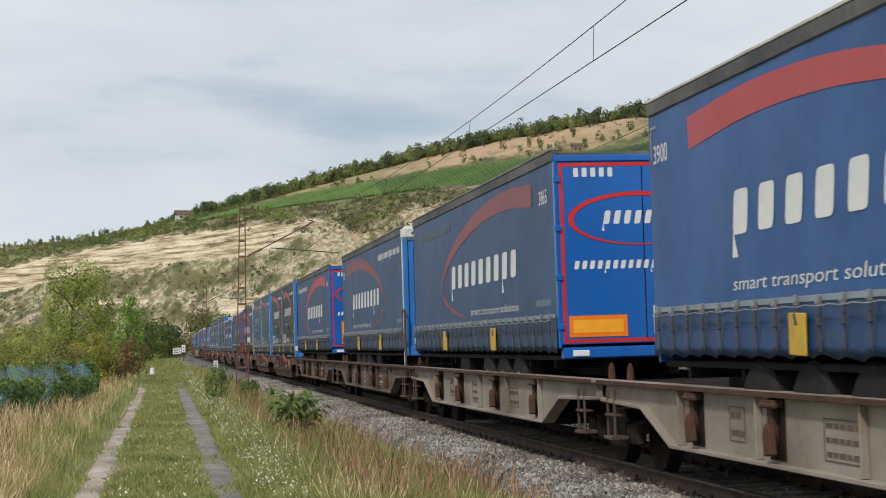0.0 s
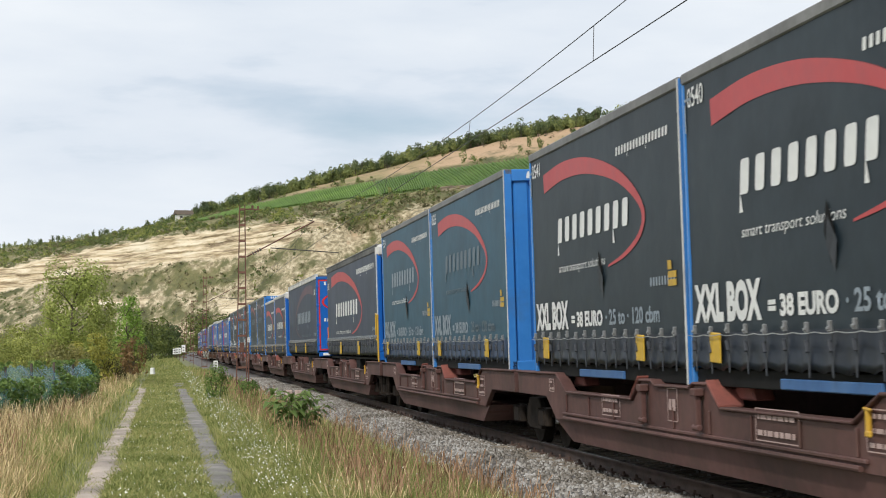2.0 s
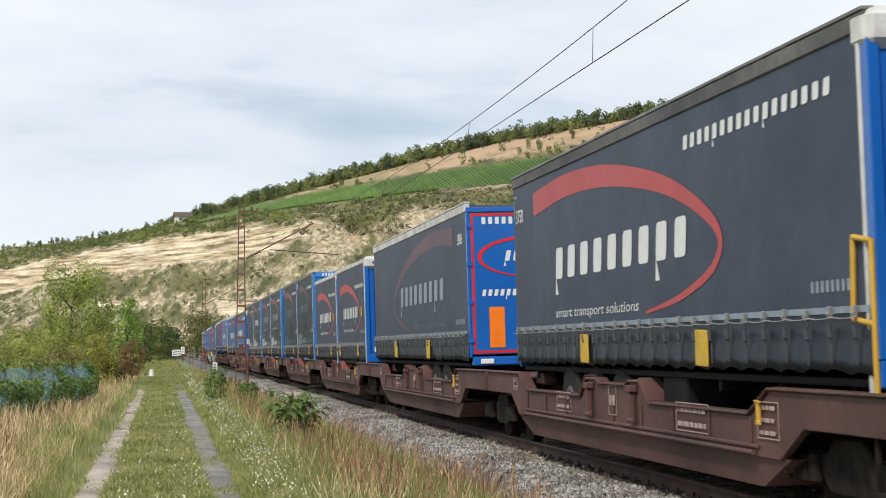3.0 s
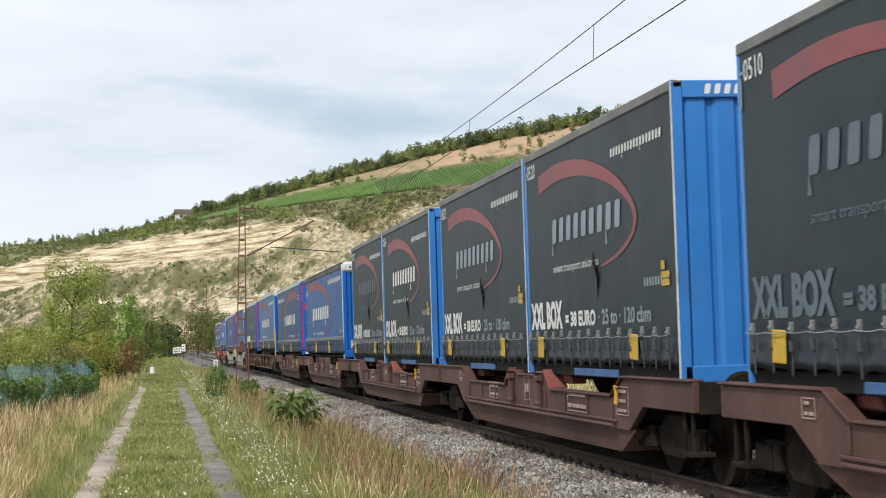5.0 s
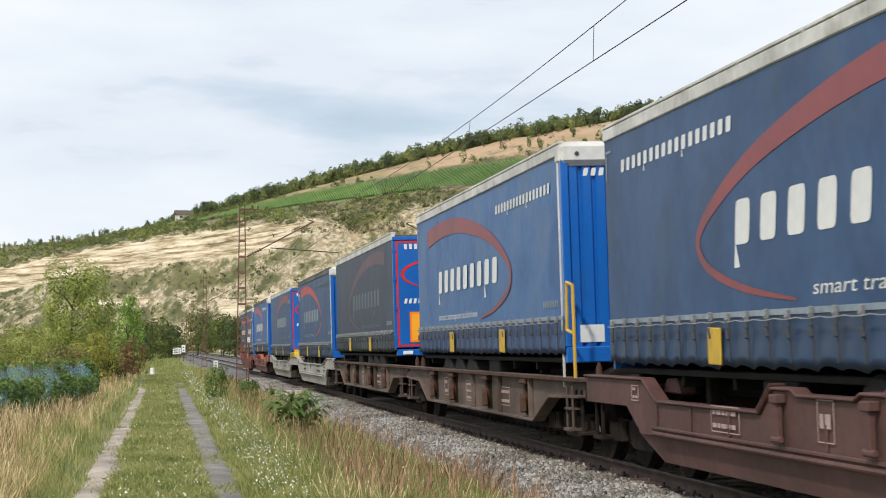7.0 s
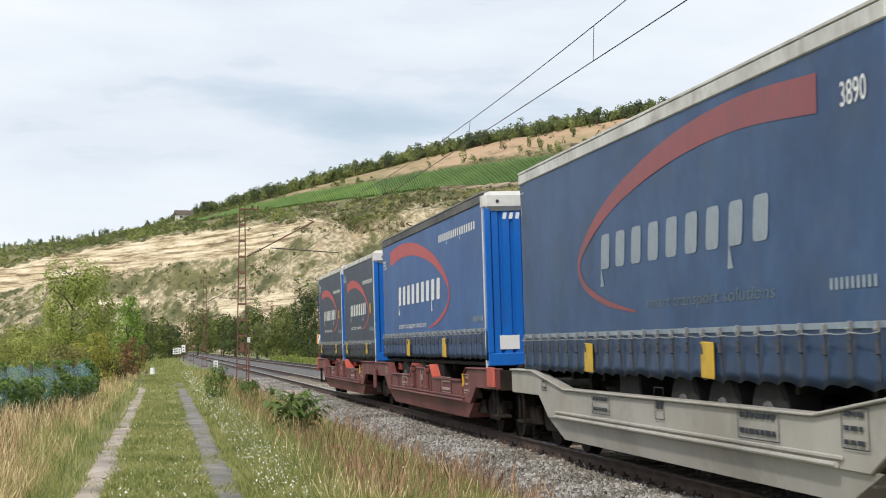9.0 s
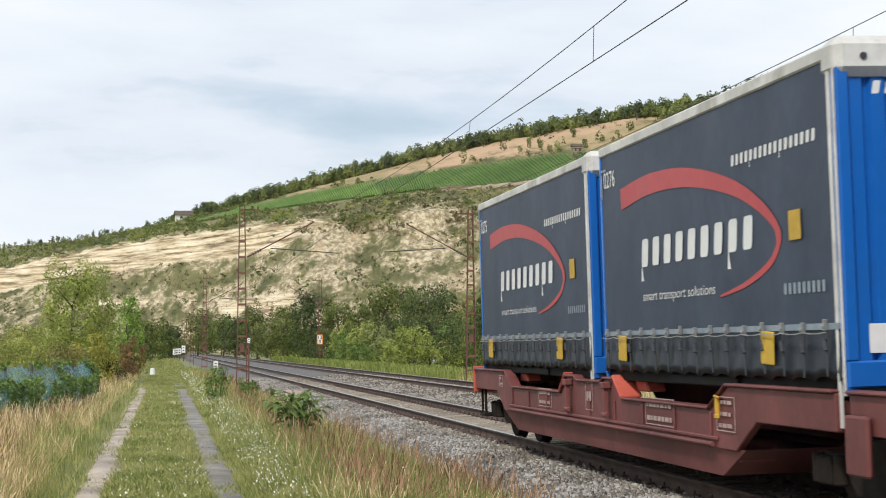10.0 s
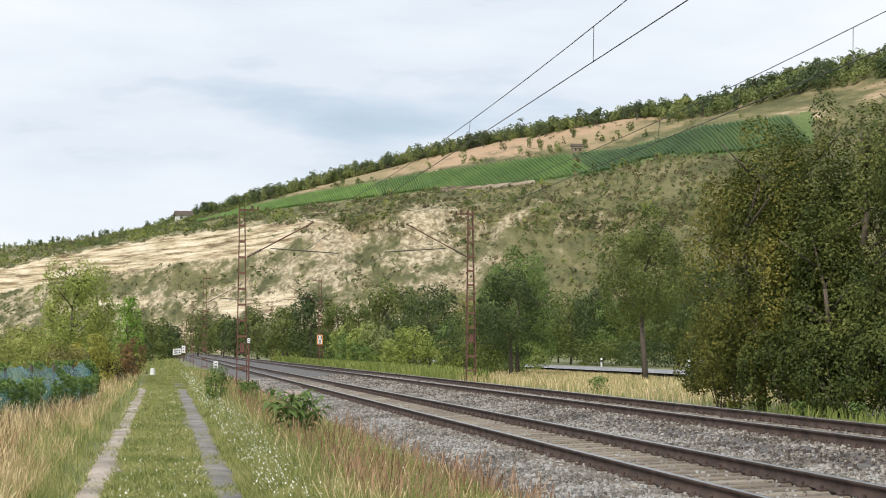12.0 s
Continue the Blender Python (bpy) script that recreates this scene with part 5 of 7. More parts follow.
def block_row(name, thing, width, height, count, mat, at, slant=0.2, deep=(), face="side"):
    """Plain blocks side by side in place of a name, each a part of its own."""
    step = width / count
    for i in range(count):
        shift = pose(0, -i * step, 0) if face == "side" else pose(i * step, 0, 0)
        part(name, block_mesh(step, height, mat, slant, i in deep, face), thing, "", at @ shift)


SWEEP = [(1.45, 3.64, .34), (3.5, 3.74, .31), (5.8, 3.64, .27), (8.2, 3.28, .20), (9.75, 2.75, .13), (9.7, 2.36, .10), (8.6, 2.08, .075), (7.2, 1.93, .03)]


def sweep_mesh(sx, z0, sz, mirrored, mat, length, along=0.0):
    """The red bow: a band that narrows as it sweeps round, over the side of that length."""
    def make():
        t = np.linspace(0, 7, 57)
        a, z, w = (np.array([s[k] for s in SWEEP]) for k in range(3))

        def spline(p):
            out = []
            for q in t:
                i = min(int(q), 6)
                f = q - i
                p0, p1, p2, p3 = p[max(i - 1, 0)], p[i], p[i + 1], p[min(i + 2, 7)]
                out.append(0.5 * (2 * p1 + (p2 - p0) * f + (2 * p0 - 5 * p1 + 4 * p2 - p3) * f * f + (3 * p1 - p0 - 3 * p2 + p3) * f ** 3))
            return np.array(out)
        A, Z, W = spline(a) * sx + along, z0 + (spline(z) - 1.93) * sz, spline(w)
        dA, dZ = np.gradient(A), np.gradient(Z)
        n = np.hypot(dA, dZ)
        nx, nz = -dZ / n, dA / n
        W = np.where(np.abs(nz) > 0.5, W * sz, W)
        g = Geo()
        v = []
        for i in range(len(t)):
            for s in (-0.5, 0.5):
                y = A[i] + nx[i] * W[i] * s * 1.2
                if mirrored:
                    y = length - y
                v.append((0, length / 2 - y, Z[i] + nz[i] * W[i] * s))
        g.v = v
        g.f = [(2 * i, 2 * i + 1, 2 * i + 3, 2 * i + 2) for i in range(len(t) - 1)]
        return g.mesh("bow", M[mat])
    return cached(("sweep", sx, z0, sz, mirrored, mat, length, along), make)


def curtain_mesh(length, z0, z1, mat, seed, x=SIDE, slack=1.0):
    """A tarpaulin side with shallow folds that only sink inwards."""
    def make():
        ny, nz = int(length / 0.16), 14
        v = []
        for j in range(nz + 1):
            for i in range(ny + 1):
                y, z = -length / 2 + length * i / ny, z0 + (z1 - z0) * j / nz
                d = slack * (0.009 * abs(noise.noise((y * 0.7 + seed, z * 1.1, seed))) + 0.007 * abs(noise.noise((y * 2.6 + z, z * 0.9 + seed, 2))) + 0.004 * abs(noise.noise((y * 3.4 - z * 2.0, z * 3.0 + seed, 7))))
                v.append((x + d, y, z))
        f = [(j * (ny + 1) + i, j * (ny + 1) + i + 1, (j + 1) * (ny + 1) + i + 1, (j + 1) * (ny + 1) + i) for j in range(nz) for i in range(ny)]
        me = fast_mesh("curtain", v, f, M[mat], 4)
        me.polygons.foreach_set("use_smooth", [True] * len(me.polygons))
        return me
    return cached(("curtain", length, z0, z1, mat, seed, x, slack), make)


def hem_mesh(length, z0, z1, mat, seed):
    """The loose lower edge: scalloped between the straps, hanging a little outwards, with thickness."""
    def make():
        ny, v = int(length / 0.07), []
        for j in range(6):
            for i in range(ny + 1):
                y = -length / 2 + length * i / ny
                wave = abs(math.sin(y * math.pi / 0.52))
                q = j / 5
                low = z0 + 0.040 * wave + 0.03 * noise.noise((y * 1.3, seed, 0))
                bulge = -0.008 - 0.030 * q * wave - 0.012 * q * noise.noise((y * 3, q * 2, seed))
                v.append((SIDE + bulge, y, z1 + (low - z1) * q))
        for i in range(ny + 1):
            y = -length / 2 + length * i / ny
            v.append((SIDE + 0.05, y, z0 + 0.10))
        n = ny + 1
        f = [(j * n + i, j * n + i + 1, (j + 1) * n + i + 1, (j + 1) * n + i) for j in range(6) for i in range(ny)]
        me = fast_mesh("hem", v, f, M[mat], 4)
        me.polygons.foreach_set("use_smooth", [True] * len(me.polygons))
        return me
    return cached(("hem", length, z0, z1, mat, seed), make)


def strap_meshes():
    """A dark webbing strap with a loose tail, and the steel over-centre buckle at its head."""
    def make():
        g = Geo().box(SIDE - 0.050, SIDE - 0.040, -0.016, 0.016, -0.38, 0.0)
        g.prism([(-0.055, -0.16), (-0.005, -0.06), (0.010, -0.075), (-0.025, -0.17)], SIDE - 0.085, SIDE - 0.055)
        k = Geo().box(SIDE - 0.070, SIDE - 0.034, -0.020, 0.020, 0.0, 0.095).box(SIDE - 0.082, SIDE - 0.062, -0.026, 0.026, 0.018, 0.045)
        return g.mesh("strap", M["strap"], 0.004), k.mesh("buckle", M["buckle"], 0.006)
    return cached("strap", make)


def cord_mesh(length):
    """The customs cord that hangs slack from strap to strap."""
    def make():
        g, n = Geo(), int(length / 0.52) * 3
        pts = []
        for i in range(n + 1):
            y = -length / 2 + 0.2 + (length - 0.4) * i / n
            pts.append((SIDE - 0.088, y, 0.0 - 0.012 * (i % 3 > 0)))
        for a, b in zip(pts, pts[1:]):
            g.tube(a, b, 0.006, n=4)
        return g.mesh("cord", M["buckle"])
    return cached(("cord", length), make)


def wheel_meshes():
    def make():
        t, r = Geo(), Geo()
        t.tube((-0.19, 0, 0), (0.19, 0, 0), 0.50, n=24)
        r.tube((-0.20, 0, 0), (-0.17, 0, 0), 0.21, 0.23, n=16).tube((-0.235, 0, 0), (-0.19, 0, 0), 0.09, 0.12, n=12)
        for k in range(8):
            a = k * math.tau / 8
            r.tube((-0.215, 0.155 * math.cos(a), 0.155 * math.sin(a)), (-0.195, 0.155 * math.cos(a), 0.155 * math.sin(a)), 0.022, n=6)
        return t.mesh("tyre", M["tyre"], 0.04), r.mesh("rim", M["rim"])
    return cached("wheel", make)


def side_prints(thing, length, mirrored, style):
    """Bow, name bars, slogan and codes on the camera's side of a trailer or box."""
    sx, z0, sz, along = style["layout"]
    h = 0.43 * sz
    x = SIDE - 0.003
    part("bow", sweep_mesh(sx, z0, sz, mirrored, style["bow"], length, along), thing, "red bow, sweeping and narrowing", pose(x, 0, 0))
    w = 6.3 * sx
    a = 2.6 * sx + along
    name_at = length / 2 - (length - a - w if mirrored else a)
    zt = z0 + (2.49 - 1.93) * sz
    block_row("name_block", thing, w, h, 9, style["name"], pose(x - 0.001, name_at, zt), 0.18, (0, 7))
    sl = 4.2 * sx
    slogan_at = name_at - (w - sl if mirrored else 0.1)
    part("slogan", text_mesh("smart transport solutions", 0.15 * sz if sz < 1 else 0.135, style["slogan"], 0.15, sl, 0.0), thing, "white slogan", pose(x - 0.001, slogan_at, z0 + 0.03))
    if style["web"]:
        ww = 4.1 * sx if sx > 0.9 else 2.2
        wa = (8.75 * sx + along) if sx > 0.9 else length - ww - 0.45
        at = length / 2 - (0.7 if mirrored else wa)
        block_row("web_mark", thing, ww, 0.15 * (1 if sx > 0.9 else 0.7), 17, style["web"], pose(x - 0.001, at, z0 + (3.60 - 1.93) * sz), 0.15, (4, 10))
    if style.get("number"):
        at = length / 2 - (length - 0.95 if mirrored else 0.18)
        part("fleet_number", text_mesh(style["number"], 0.21, "print_white", 0.0, 0.52, 0.012), thing, "white fleet number", pose(x - 0.001, at, style["number_z"]))
    block_row("code_mark", thing, 1.0, 0.10, 9, style["code"], pose(x - 0.001, -length / 2 + 1.35, style["code_z"]), 0.0)
    corner = cached("corner", lambda: Geo().box(-0.003, 0, -0.22, 0, -0.03, 0).box(-0.003, 0, -0.03, 0, -0.36, -0.06).mesh("corner_mark", M["print_worn"]))
    part("corner_mark", corner, thing, "", pose(x, length / 2 - 0.08, style["top"] - 0.28))


def end_door(thing, length, z0, z1, plate):
    """Blue rear doors facing the way the train runs, edged in red tape."""
    y = -length / 2
    g = Geo().box(-1.25, 1.25, y - 0.03, y + 0.06, z0, z1)
    part("rear_door", g.mesh("rear_door", M["blue_paint"], 0.008), thing, "bright blue rear doors")
    g = Geo()
    for x in (-1.277, 1.237):
        g.box(x, x + 0.04, y - 0.05, y + 0.05, z0 - 0.05, z1 + 0.05)
    g.box(-1.277, 1.277, y - 0.055, y + 0.05, z1 + 0.0, z1 + 0.09)
    part("door_frame", g.mesh("door_frame", M["blue_paint"], 0.008), thing)
    g = Geo()
    b = y - 0.034
    for x in (-1.20, 1.15):
        g.box(x, x + 0.05, b, b + 0.003, z0 + 0.02, z1 - 0.02)
    g.box(-1.15, 1.15, b, b + 0.003, z1 - 0.07, z1 - 0.02).box(-1.15, 1.15, b, b + 0.003, z0 + 0.02, z0 + 0.07)
    part("red_border", g.mesh("red_border", M["red_tape"]), thing, "red reflective border tape")
    part("door_seam", Geo().box(-0.008, 0.008, y - 0.033, y - 0.029, z0, z1).mesh("door_seam", M["black"]), thing)
    g = Geo()
    for k in range(4):
        zz = z0 + 0.25 + k * (z1 - z0 - 0.5) / 3
        g.box(-1.29, -1.19, y - 0.062, y - 0.02, zz - 0.04, zz + 0.04)
    part("hinge", g.mesh("hinge", M["blue_paint"], 0.006), thing)
    wide = plate == "wide"
    g = Geo()
    g.box(-1.12, -0.28, b - 0.006, b, z0 + 0.10, z0 + 0.40) if wide else g.box(-0.90, -0.62, b - 0.006, b, z0 + 0.12, z0 + 0.85)
    part("marker_plate", g.mesh("marker_plate", M["orange"]), thing, "orange reflective marker plate")
    g = Geo()
    g.box(-1.06, -0.34, b - 0.009, b - 0.006, z0 + 0.16, z0 + 0.34) if wide else g.box(-0.85, -0.67, b - 0.009, b - 0.006, z0 + 0.17, z0 + 0.80)
    part("marker_field", g.mesh("marker_field", M["marker" if plate != "full" else "orange"]), thing)
    g = Geo().box(0.10, 0.42, b - 0.02, b, z0 + 0.12, z0 + 0.52)
    part("document_box", g.mesh("document_box", M["roof_light"], 0.01), thing, "pale grey document box")
    block_row("maker_mark", thing, 0.62, 0.13, 5, "print_white", pose(-1.02, b - 0.004, z1 - 0.22), 0.0, (), "end")
    block_row("name_mark", thing, 1.35, 0.19, 9, "print_white", pose(-0.62, b - 0.004, z0 + 1.68), 0.2, (0, 7), "end")
    block_row("web_mark", thing, 1.9, 0.12, 17, "print_white", pose(-1.05, b - 0.004, z0 + 1.05), 0.2, (4, 10), "end")
    g, n = Geo(), 36
    for i in range(n):
        a0, a1 = (math.radians(65 + 240 * k / n) for k in (i, i + 1))
        w0, w1 = (0.006 + 0.028 * (1 - k / n) for k in (i, i + 1))
        g.quad(*[(-0.05 + (1.0 + s * w * 2.0) * math.cos(a), b - 0.004, z0 + 1.75 + (0.36 + s * w) * math.sin(a)) for a, s, w in ((a0, 1, w0), (a1, 1, w1), (a1, -1, w1), (a0, -1, w0))])
    part("bow", g.mesh("end_bow", M["red_tape"]), thing, "red oval bow")
    g = Geo().box(-1.22, 1.22, y - 0.02, y + 0.12, z0 - 0.20, z0 - 0.04)
    part("bumper", g.mesh("bumper", M["blue_paint"], 0.02), thing)
    for x in (-1.08, 0.85):
        part("tail_lamp", cached(("lamp", length, z0), lambda: Geo().box(0, 0.24, y - 0.045, y - 0.018, z0 - 0.17, z0 - 0.08).mesh("tail_lamp", M["print_white"], 0.01)), thing, "", pose(x, 0, 0))


def ribbed(y, z0, z1, x0, x1, n):
    """A folded steel sheet across the end: flat ribs with narrow grooves, closed behind."""
    g, pts, step = Geo(), [], (x1 - x0) / n
    for k in range(n):
        a = x0 + k * step
        pts += [(a, y + 0.075), (a + step * 0.14, y + 0.03), (a + step * 0.72, y + 0.03), (a + step * 0.86, y + 0.075)]
    pts += [(x1, y + 0.075), (x1, y + 0.11), (x0, y + 0.11)]
    m = len(pts)
    g.v = [(a, b, z) for z in (z0, z1) for a, b in pts]
    g.f = [(i, (i + 1) % m, m + (i + 1) % m, m + i) for i in range(m)]
    return g


def end_wall(thing, length, z0, z1, cap, paint):
    """Blue ribbed front wall with corner posts and a cap over the top edge."""
    y = -length / 2
    g = ribbed(y, z0, z1, -1.18, 1.18, 12)
    part("front_wall", g.mesh("front_wall", M[paint]), thing, "blue ribbed front wall")
    for s in (-1.277, 1.17):
        part("corner_post", Geo().box(s, s + 0.107, y - 0.02, y + 0.12, z0 + 0.10, z1).mesh("corner_post", M[paint], 0.012), thing)
    part("lower_beam", Geo().box(-1.27, 1.27, y - 0.02, y + 0.12, z0 - 0.12, z0 + 0.10).mesh("lower_beam", M[paint], 0.015), thing)
    part("edge_strip", Geo().box(-1.292, -1.262, y + 0.12, y + 0.17, z0 - 0.45, z1).mesh("edge_strip", M["roof_light"], 0.006), thing, "pale edge strip")
    g = Geo().box(-1.30, 1.30, y - 0.06, y + 0.30, z1 - 0.10, z1 + 0.235)
    part("roof_cap", g.mesh("roof_cap", M[cap], 0.075), thing, "pale cap over the roof's front edge")
    g = Geo()
    for x in (-1.05, -0.35, 0.35, 1.05):
        g.tube((x, y - 0.075, z1 + 0.06), (x, y - 0.055, z1 + 0.06), 0.03, n=10)
    part("stud", g.mesh("stud", M["strap"]), thing)
    block_row("web_mark", thing, 1.9, 0.11, 17, "print_white", pose(-0.98, y + 0.026, z1 - 0.24), 0.2, (4, 10), "end")
    part("notice", Geo().box(-1.06, -0.72, y + 0.022, y + 0.028, z0 + 0.16, z0 + 0.40).mesh("notice", M["print_white"]), thing, "white notice plate")
    part("notice", Geo().box(0.45, 0.72, y + 0.022, y + 0.028, z0 + 0.34, z0 + 0.60).mesh("notice", M["yellow"]), thing, "yellow notice plate")


def semi_trailer(style, length, label):
    """A curtain-sided semi-trailer, its floor plan centred on the origin, heights above the rail."""
    top, mirrored = style["top"], style["mirrored"]
    thing = new("semi_trailer", None)
    tagged(thing, label, "trailer", "semi-trailers on the train")
    seed = style["seed"]
    band, hem = style["band"], style["band"] - 0.50
    part("curtain", curtain_mesh(length, band, top - 0.13, style["cloth"], seed, SIDE, 1.9 if style["cloth"] == "pale_blue" else 0.6), thing)
    part("hem", hem_mesh(length, hem, band, style["hem"], seed), thing)
    part("band", cached(("band", length), lambda: Geo().box(SIDE - 0.018, SIDE - 0.010, -length / 2 + 0.1, length / 2 - 0.05, 0, 0.055).mesh("band", M["print_worn"])), thing, "pale reflective band", pose(0, 0, band))
    part("far_side", cached(("far", length, style["cloth"], top), lambda: Geo().box(1.24, 1.277, -length / 2 + 0.1, length / 2, 1.27, top - 0.1).mesh("far_side", M[style["cloth"]])), thing)
    part("far_end", cached(("farend", length, top), lambda: Geo().box(-1.25, 1.25, length / 2 - 0.08, length / 2, 1.25, top - 0.1).mesh("far_end", M["blue_paint"])), thing)
    roof = Geo().box(-1.26, 1.26, -length / 2 + 0.05, length / 2, top - 0.11, top - 0.02)
    part("roof", cached(("roof", length, top, style["roof"]), lambda: roof.mesh("roof", M[style["roof"]], 0.01)), thing)

    def rail():
        g = Geo().box(-1.295, -1.20, -length / 2, length / 2, top - 0.15, top)
        for k in range(1, 8):
            yy = -length / 2 + k * length / 8
            g.box(-1.30, -1.19, yy - 0.035, yy + 0.035, top - 0.02, top + 0.018)
        return g.mesh("roof_rail", M[style["rail"]], 0.012)
    part("roof_rail", cached(("rail", length, top, style["rail"]), rail), thing)
    sm, km = strap_meshes()
    n = int(length / 0.52)
    for k in range(n):
        yy = -length / 2 + 0.30 + k * (length - 0.6) / (n - 1)
        part("buckle", km, part("strap", sm, thing, at=pose(0, yy, band - 0.04 + 0.01 * math.sin(k * 2.3), 2 * math.sin(k * 1.7))), "steel buckle")
    part("cord", cord_mesh(length), thing, at=pose(0, 0, band - 0.03))
    ym = cached("patch", lambda: Geo().box(SIDE - 0.07, SIDE - 0.045, -0.19, 0.19, 0.02, 0.39).mesh("patch", M["yellow"], 0.008))
    for share in (0.33, 0.69):
        s = 1 - share if mirrored else share
        part("lifting_patch", ym, thing, "yellow lifting point patch", pose(0, length / 2 - s * length, band - 0.48, 1.5, 0, 0))
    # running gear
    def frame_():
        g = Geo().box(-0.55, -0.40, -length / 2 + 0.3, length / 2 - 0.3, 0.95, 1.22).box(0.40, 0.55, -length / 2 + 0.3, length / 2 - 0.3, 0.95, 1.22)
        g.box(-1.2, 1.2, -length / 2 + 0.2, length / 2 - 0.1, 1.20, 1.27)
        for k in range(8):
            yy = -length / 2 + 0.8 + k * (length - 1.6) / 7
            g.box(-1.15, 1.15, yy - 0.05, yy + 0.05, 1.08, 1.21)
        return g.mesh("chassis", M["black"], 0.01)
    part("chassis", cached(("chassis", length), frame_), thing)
    tm, rm = wheel_meshes()
    d = -1 if mirrored else 1
    for k in range(3):
        for x, turn in ((-1.02, 0), (1.02, 180)):
            w = part("wheel", tm, thing, at=pose(x, d * (length / 2 - 3.1 - 1.31 * k), 0.80, 0, 0, turn))
            part("rim", rm, w)
    gm = cached("landing", lambda: Geo().box(-1.0, -0.86, -0.07, 0.07, 0.55, 1.2).box(-1.1, -0.8, -0.15, 0.15, 0.50, 0.56).box(0.86, 1.0, -0.07, 0.07, 0.55, 1.2).mesh("landing_gear", M["bogie"], 0.01))
    part("landing_gear", gm, thing, at=pose(0, d * (-length / 2 + 2.9), 0))
    bm_ = cached("sidebox", lambda: Geo().box(-1.20, -0.75, -0.45, 0.45, 0.85, 1.2).mesh("pallet_box", M["black"], 0.02))
    part("pallet_box", bm_, thing, at=pose(0, d * (-length / 2 + 5.6), 0))
    edge = "roof_light" if "roof_light" in (style["roof"], style["rail"]) else "rail_grey"
    part("roof_edge", cached(("edge", length, top, edge), lambda: Geo().box(-1.302, -1.19, -length / 2, length / 2, top + 0.002, top + 0.036).mesh("roof_edge", M[edge], 0.006)), thing)
    if mirrored:
        end_door(thing, length, 1.42, top - 0.16, style["plate"])
    else:
        end_wall(thing, length, 1.32, top - 0.20, style["cap"], style["paint"])
    side_prints(thing, length, mirrored, style)
    return thing


def swap_body(style, length, label, xxl, front):
    """A curtain-sided swap box without wheels; the tall kind has a blue steel frame."""
    top = style["top"]
    thing = new("swap_body", None)
    tagged(thing, label, "swap body", "swap bodies on the train")
    band, hem = (1.66, 1.28) if xxl else (1.66, 1.22)
    part("curtain", curtain_mesh(length - 0.16, band, top - 0.10, style["cloth"], style["seed"]), thing)
    part("hem", hem_mesh(length - 0.16, hem, band, style["hem"], style["seed"]), thing)
    if not xxl:
        part("band", cached(("band", length), lambda: Geo().box(SIDE - 0.018, SIDE - 0.010, -length / 2 + 0.1, length / 2 - 0.05, 0, 0.055).mesh("band", M["print_worn"])), thing, "pale reflective band", pose(0, 0, band))
    for k, s in enumerate((-1, 1)):
        y0, y1 = sorted((s * length / 2, s * (length / 2 - 0.07)))
        for x0 in (-1.285, 1.16):
            part("corner_post", cached(("post", length, xxl, top, k, x0), lambda: Geo().box(x0, x0 + 0.125, y0, y1, 1.12, top - 0.02).mesh("corner_post", M["sky_blue_paint" if xxl else "blue_paint"], 0.012)), thing, "blue corner post")
    part("edge_strip", cached(("strip", length, xxl, top), lambda: Geo().box(-1.296, -1.286, -length / 2, -length / 2 + 0.04, 1.12, top - 0.02).mesh("edge_strip", M["roof_light"])), thing)
    part("roof", cached(("sroof", length, top, style["roof"]), lambda: Geo().box(-1.27, 1.27, -length / 2, length / 2, top - 0.09, top - 0.01).mesh("roof", M[style["roof"]], 0.01)), thing)
    part("roof_rail", cached(("srail", length, top, style["rail"]), lambda: Geo().box(-1.295, -1.20, -length / 2 + 0.02, length / 2 - 0.02, top - 0.12, top).mesh("roof_rail", M[style["rail"]], 0.015)), thing)
    part("far_side", cached(("sfar", length, style["cloth"], top), lambda: Geo().box(1.24, 1.277, -length / 2, length / 2, 1.2, top - 0.1).mesh("far_side", M[style["cloth"]])), thing)
    part("far_end", cached(("sfarend", length, top), lambda: Geo().box(-1.16, 1.16, length / 2 - 0.06, length / 2 - 0.01, 1.2, top - 0.1).mesh("far_end", M["blue_paint"])), thing)
    part("floor", cached(("sfloor", length, xxl), lambda: Geo().box(-1.24, 1.24, -length / 2, length / 2, 1.12, 1.30).mesh("floor_frame", M["black"], 0.01)), thing)
    part("lower_sill", cached(("sill", xxl), lambda: Geo().box(-1.27, -1.20, -1.1, 1.1, 1.13, 1.23).mesh("lower_sill", M["pale_blue" if xxl else "black"], 0.01)), thing)
    n = int(length / 0.50)
    sm, km = strap_meshes()
    for k in range(n):
        yy = -length / 2 + 0.30 + k * (length - 0.6) / (n - 1)
        part("buckle", km, part("strap", sm, thing, at=pose(0, yy, band - 0.02 + 0.012 * math.sin(k * 2.3 + style["seed"]), 3 * math.sin(k * 1.7))), "steel buckle")
    part("cord", cord_mesh(length), thing, at=pose(0, 0, band - 0.02))
    ym = cached("patch_s", lambda: Geo().box(SIDE - 0.065, SIDE - 0.045, -0.16, 0.16, 0, 0.30).mesh("patch", M["yellow"], 0.008))
    for share in (0.13, 0.78):
        part("lifting_patch", ym, thing, "dirty yellow lifting point patch", pose(0, length / 2 - share * length, 1.36, 2, 0, 0))
    y = -length / 2
    if xxl:
        for za, zb in ((top - 0.20, top - 0.01), (1.12, 1.30)):
            part("end_beam", cached(("xbeam", length, za), lambda: Geo().box(-1.16, 1.16, y - 0.01, y + 0.12, za, zb).mesh("end_beam", M["sky_blue_paint"], 0.01)), thing)
        g = ribbed(y, 1.30, top - 0.20, -1.15, 1.15, 7)
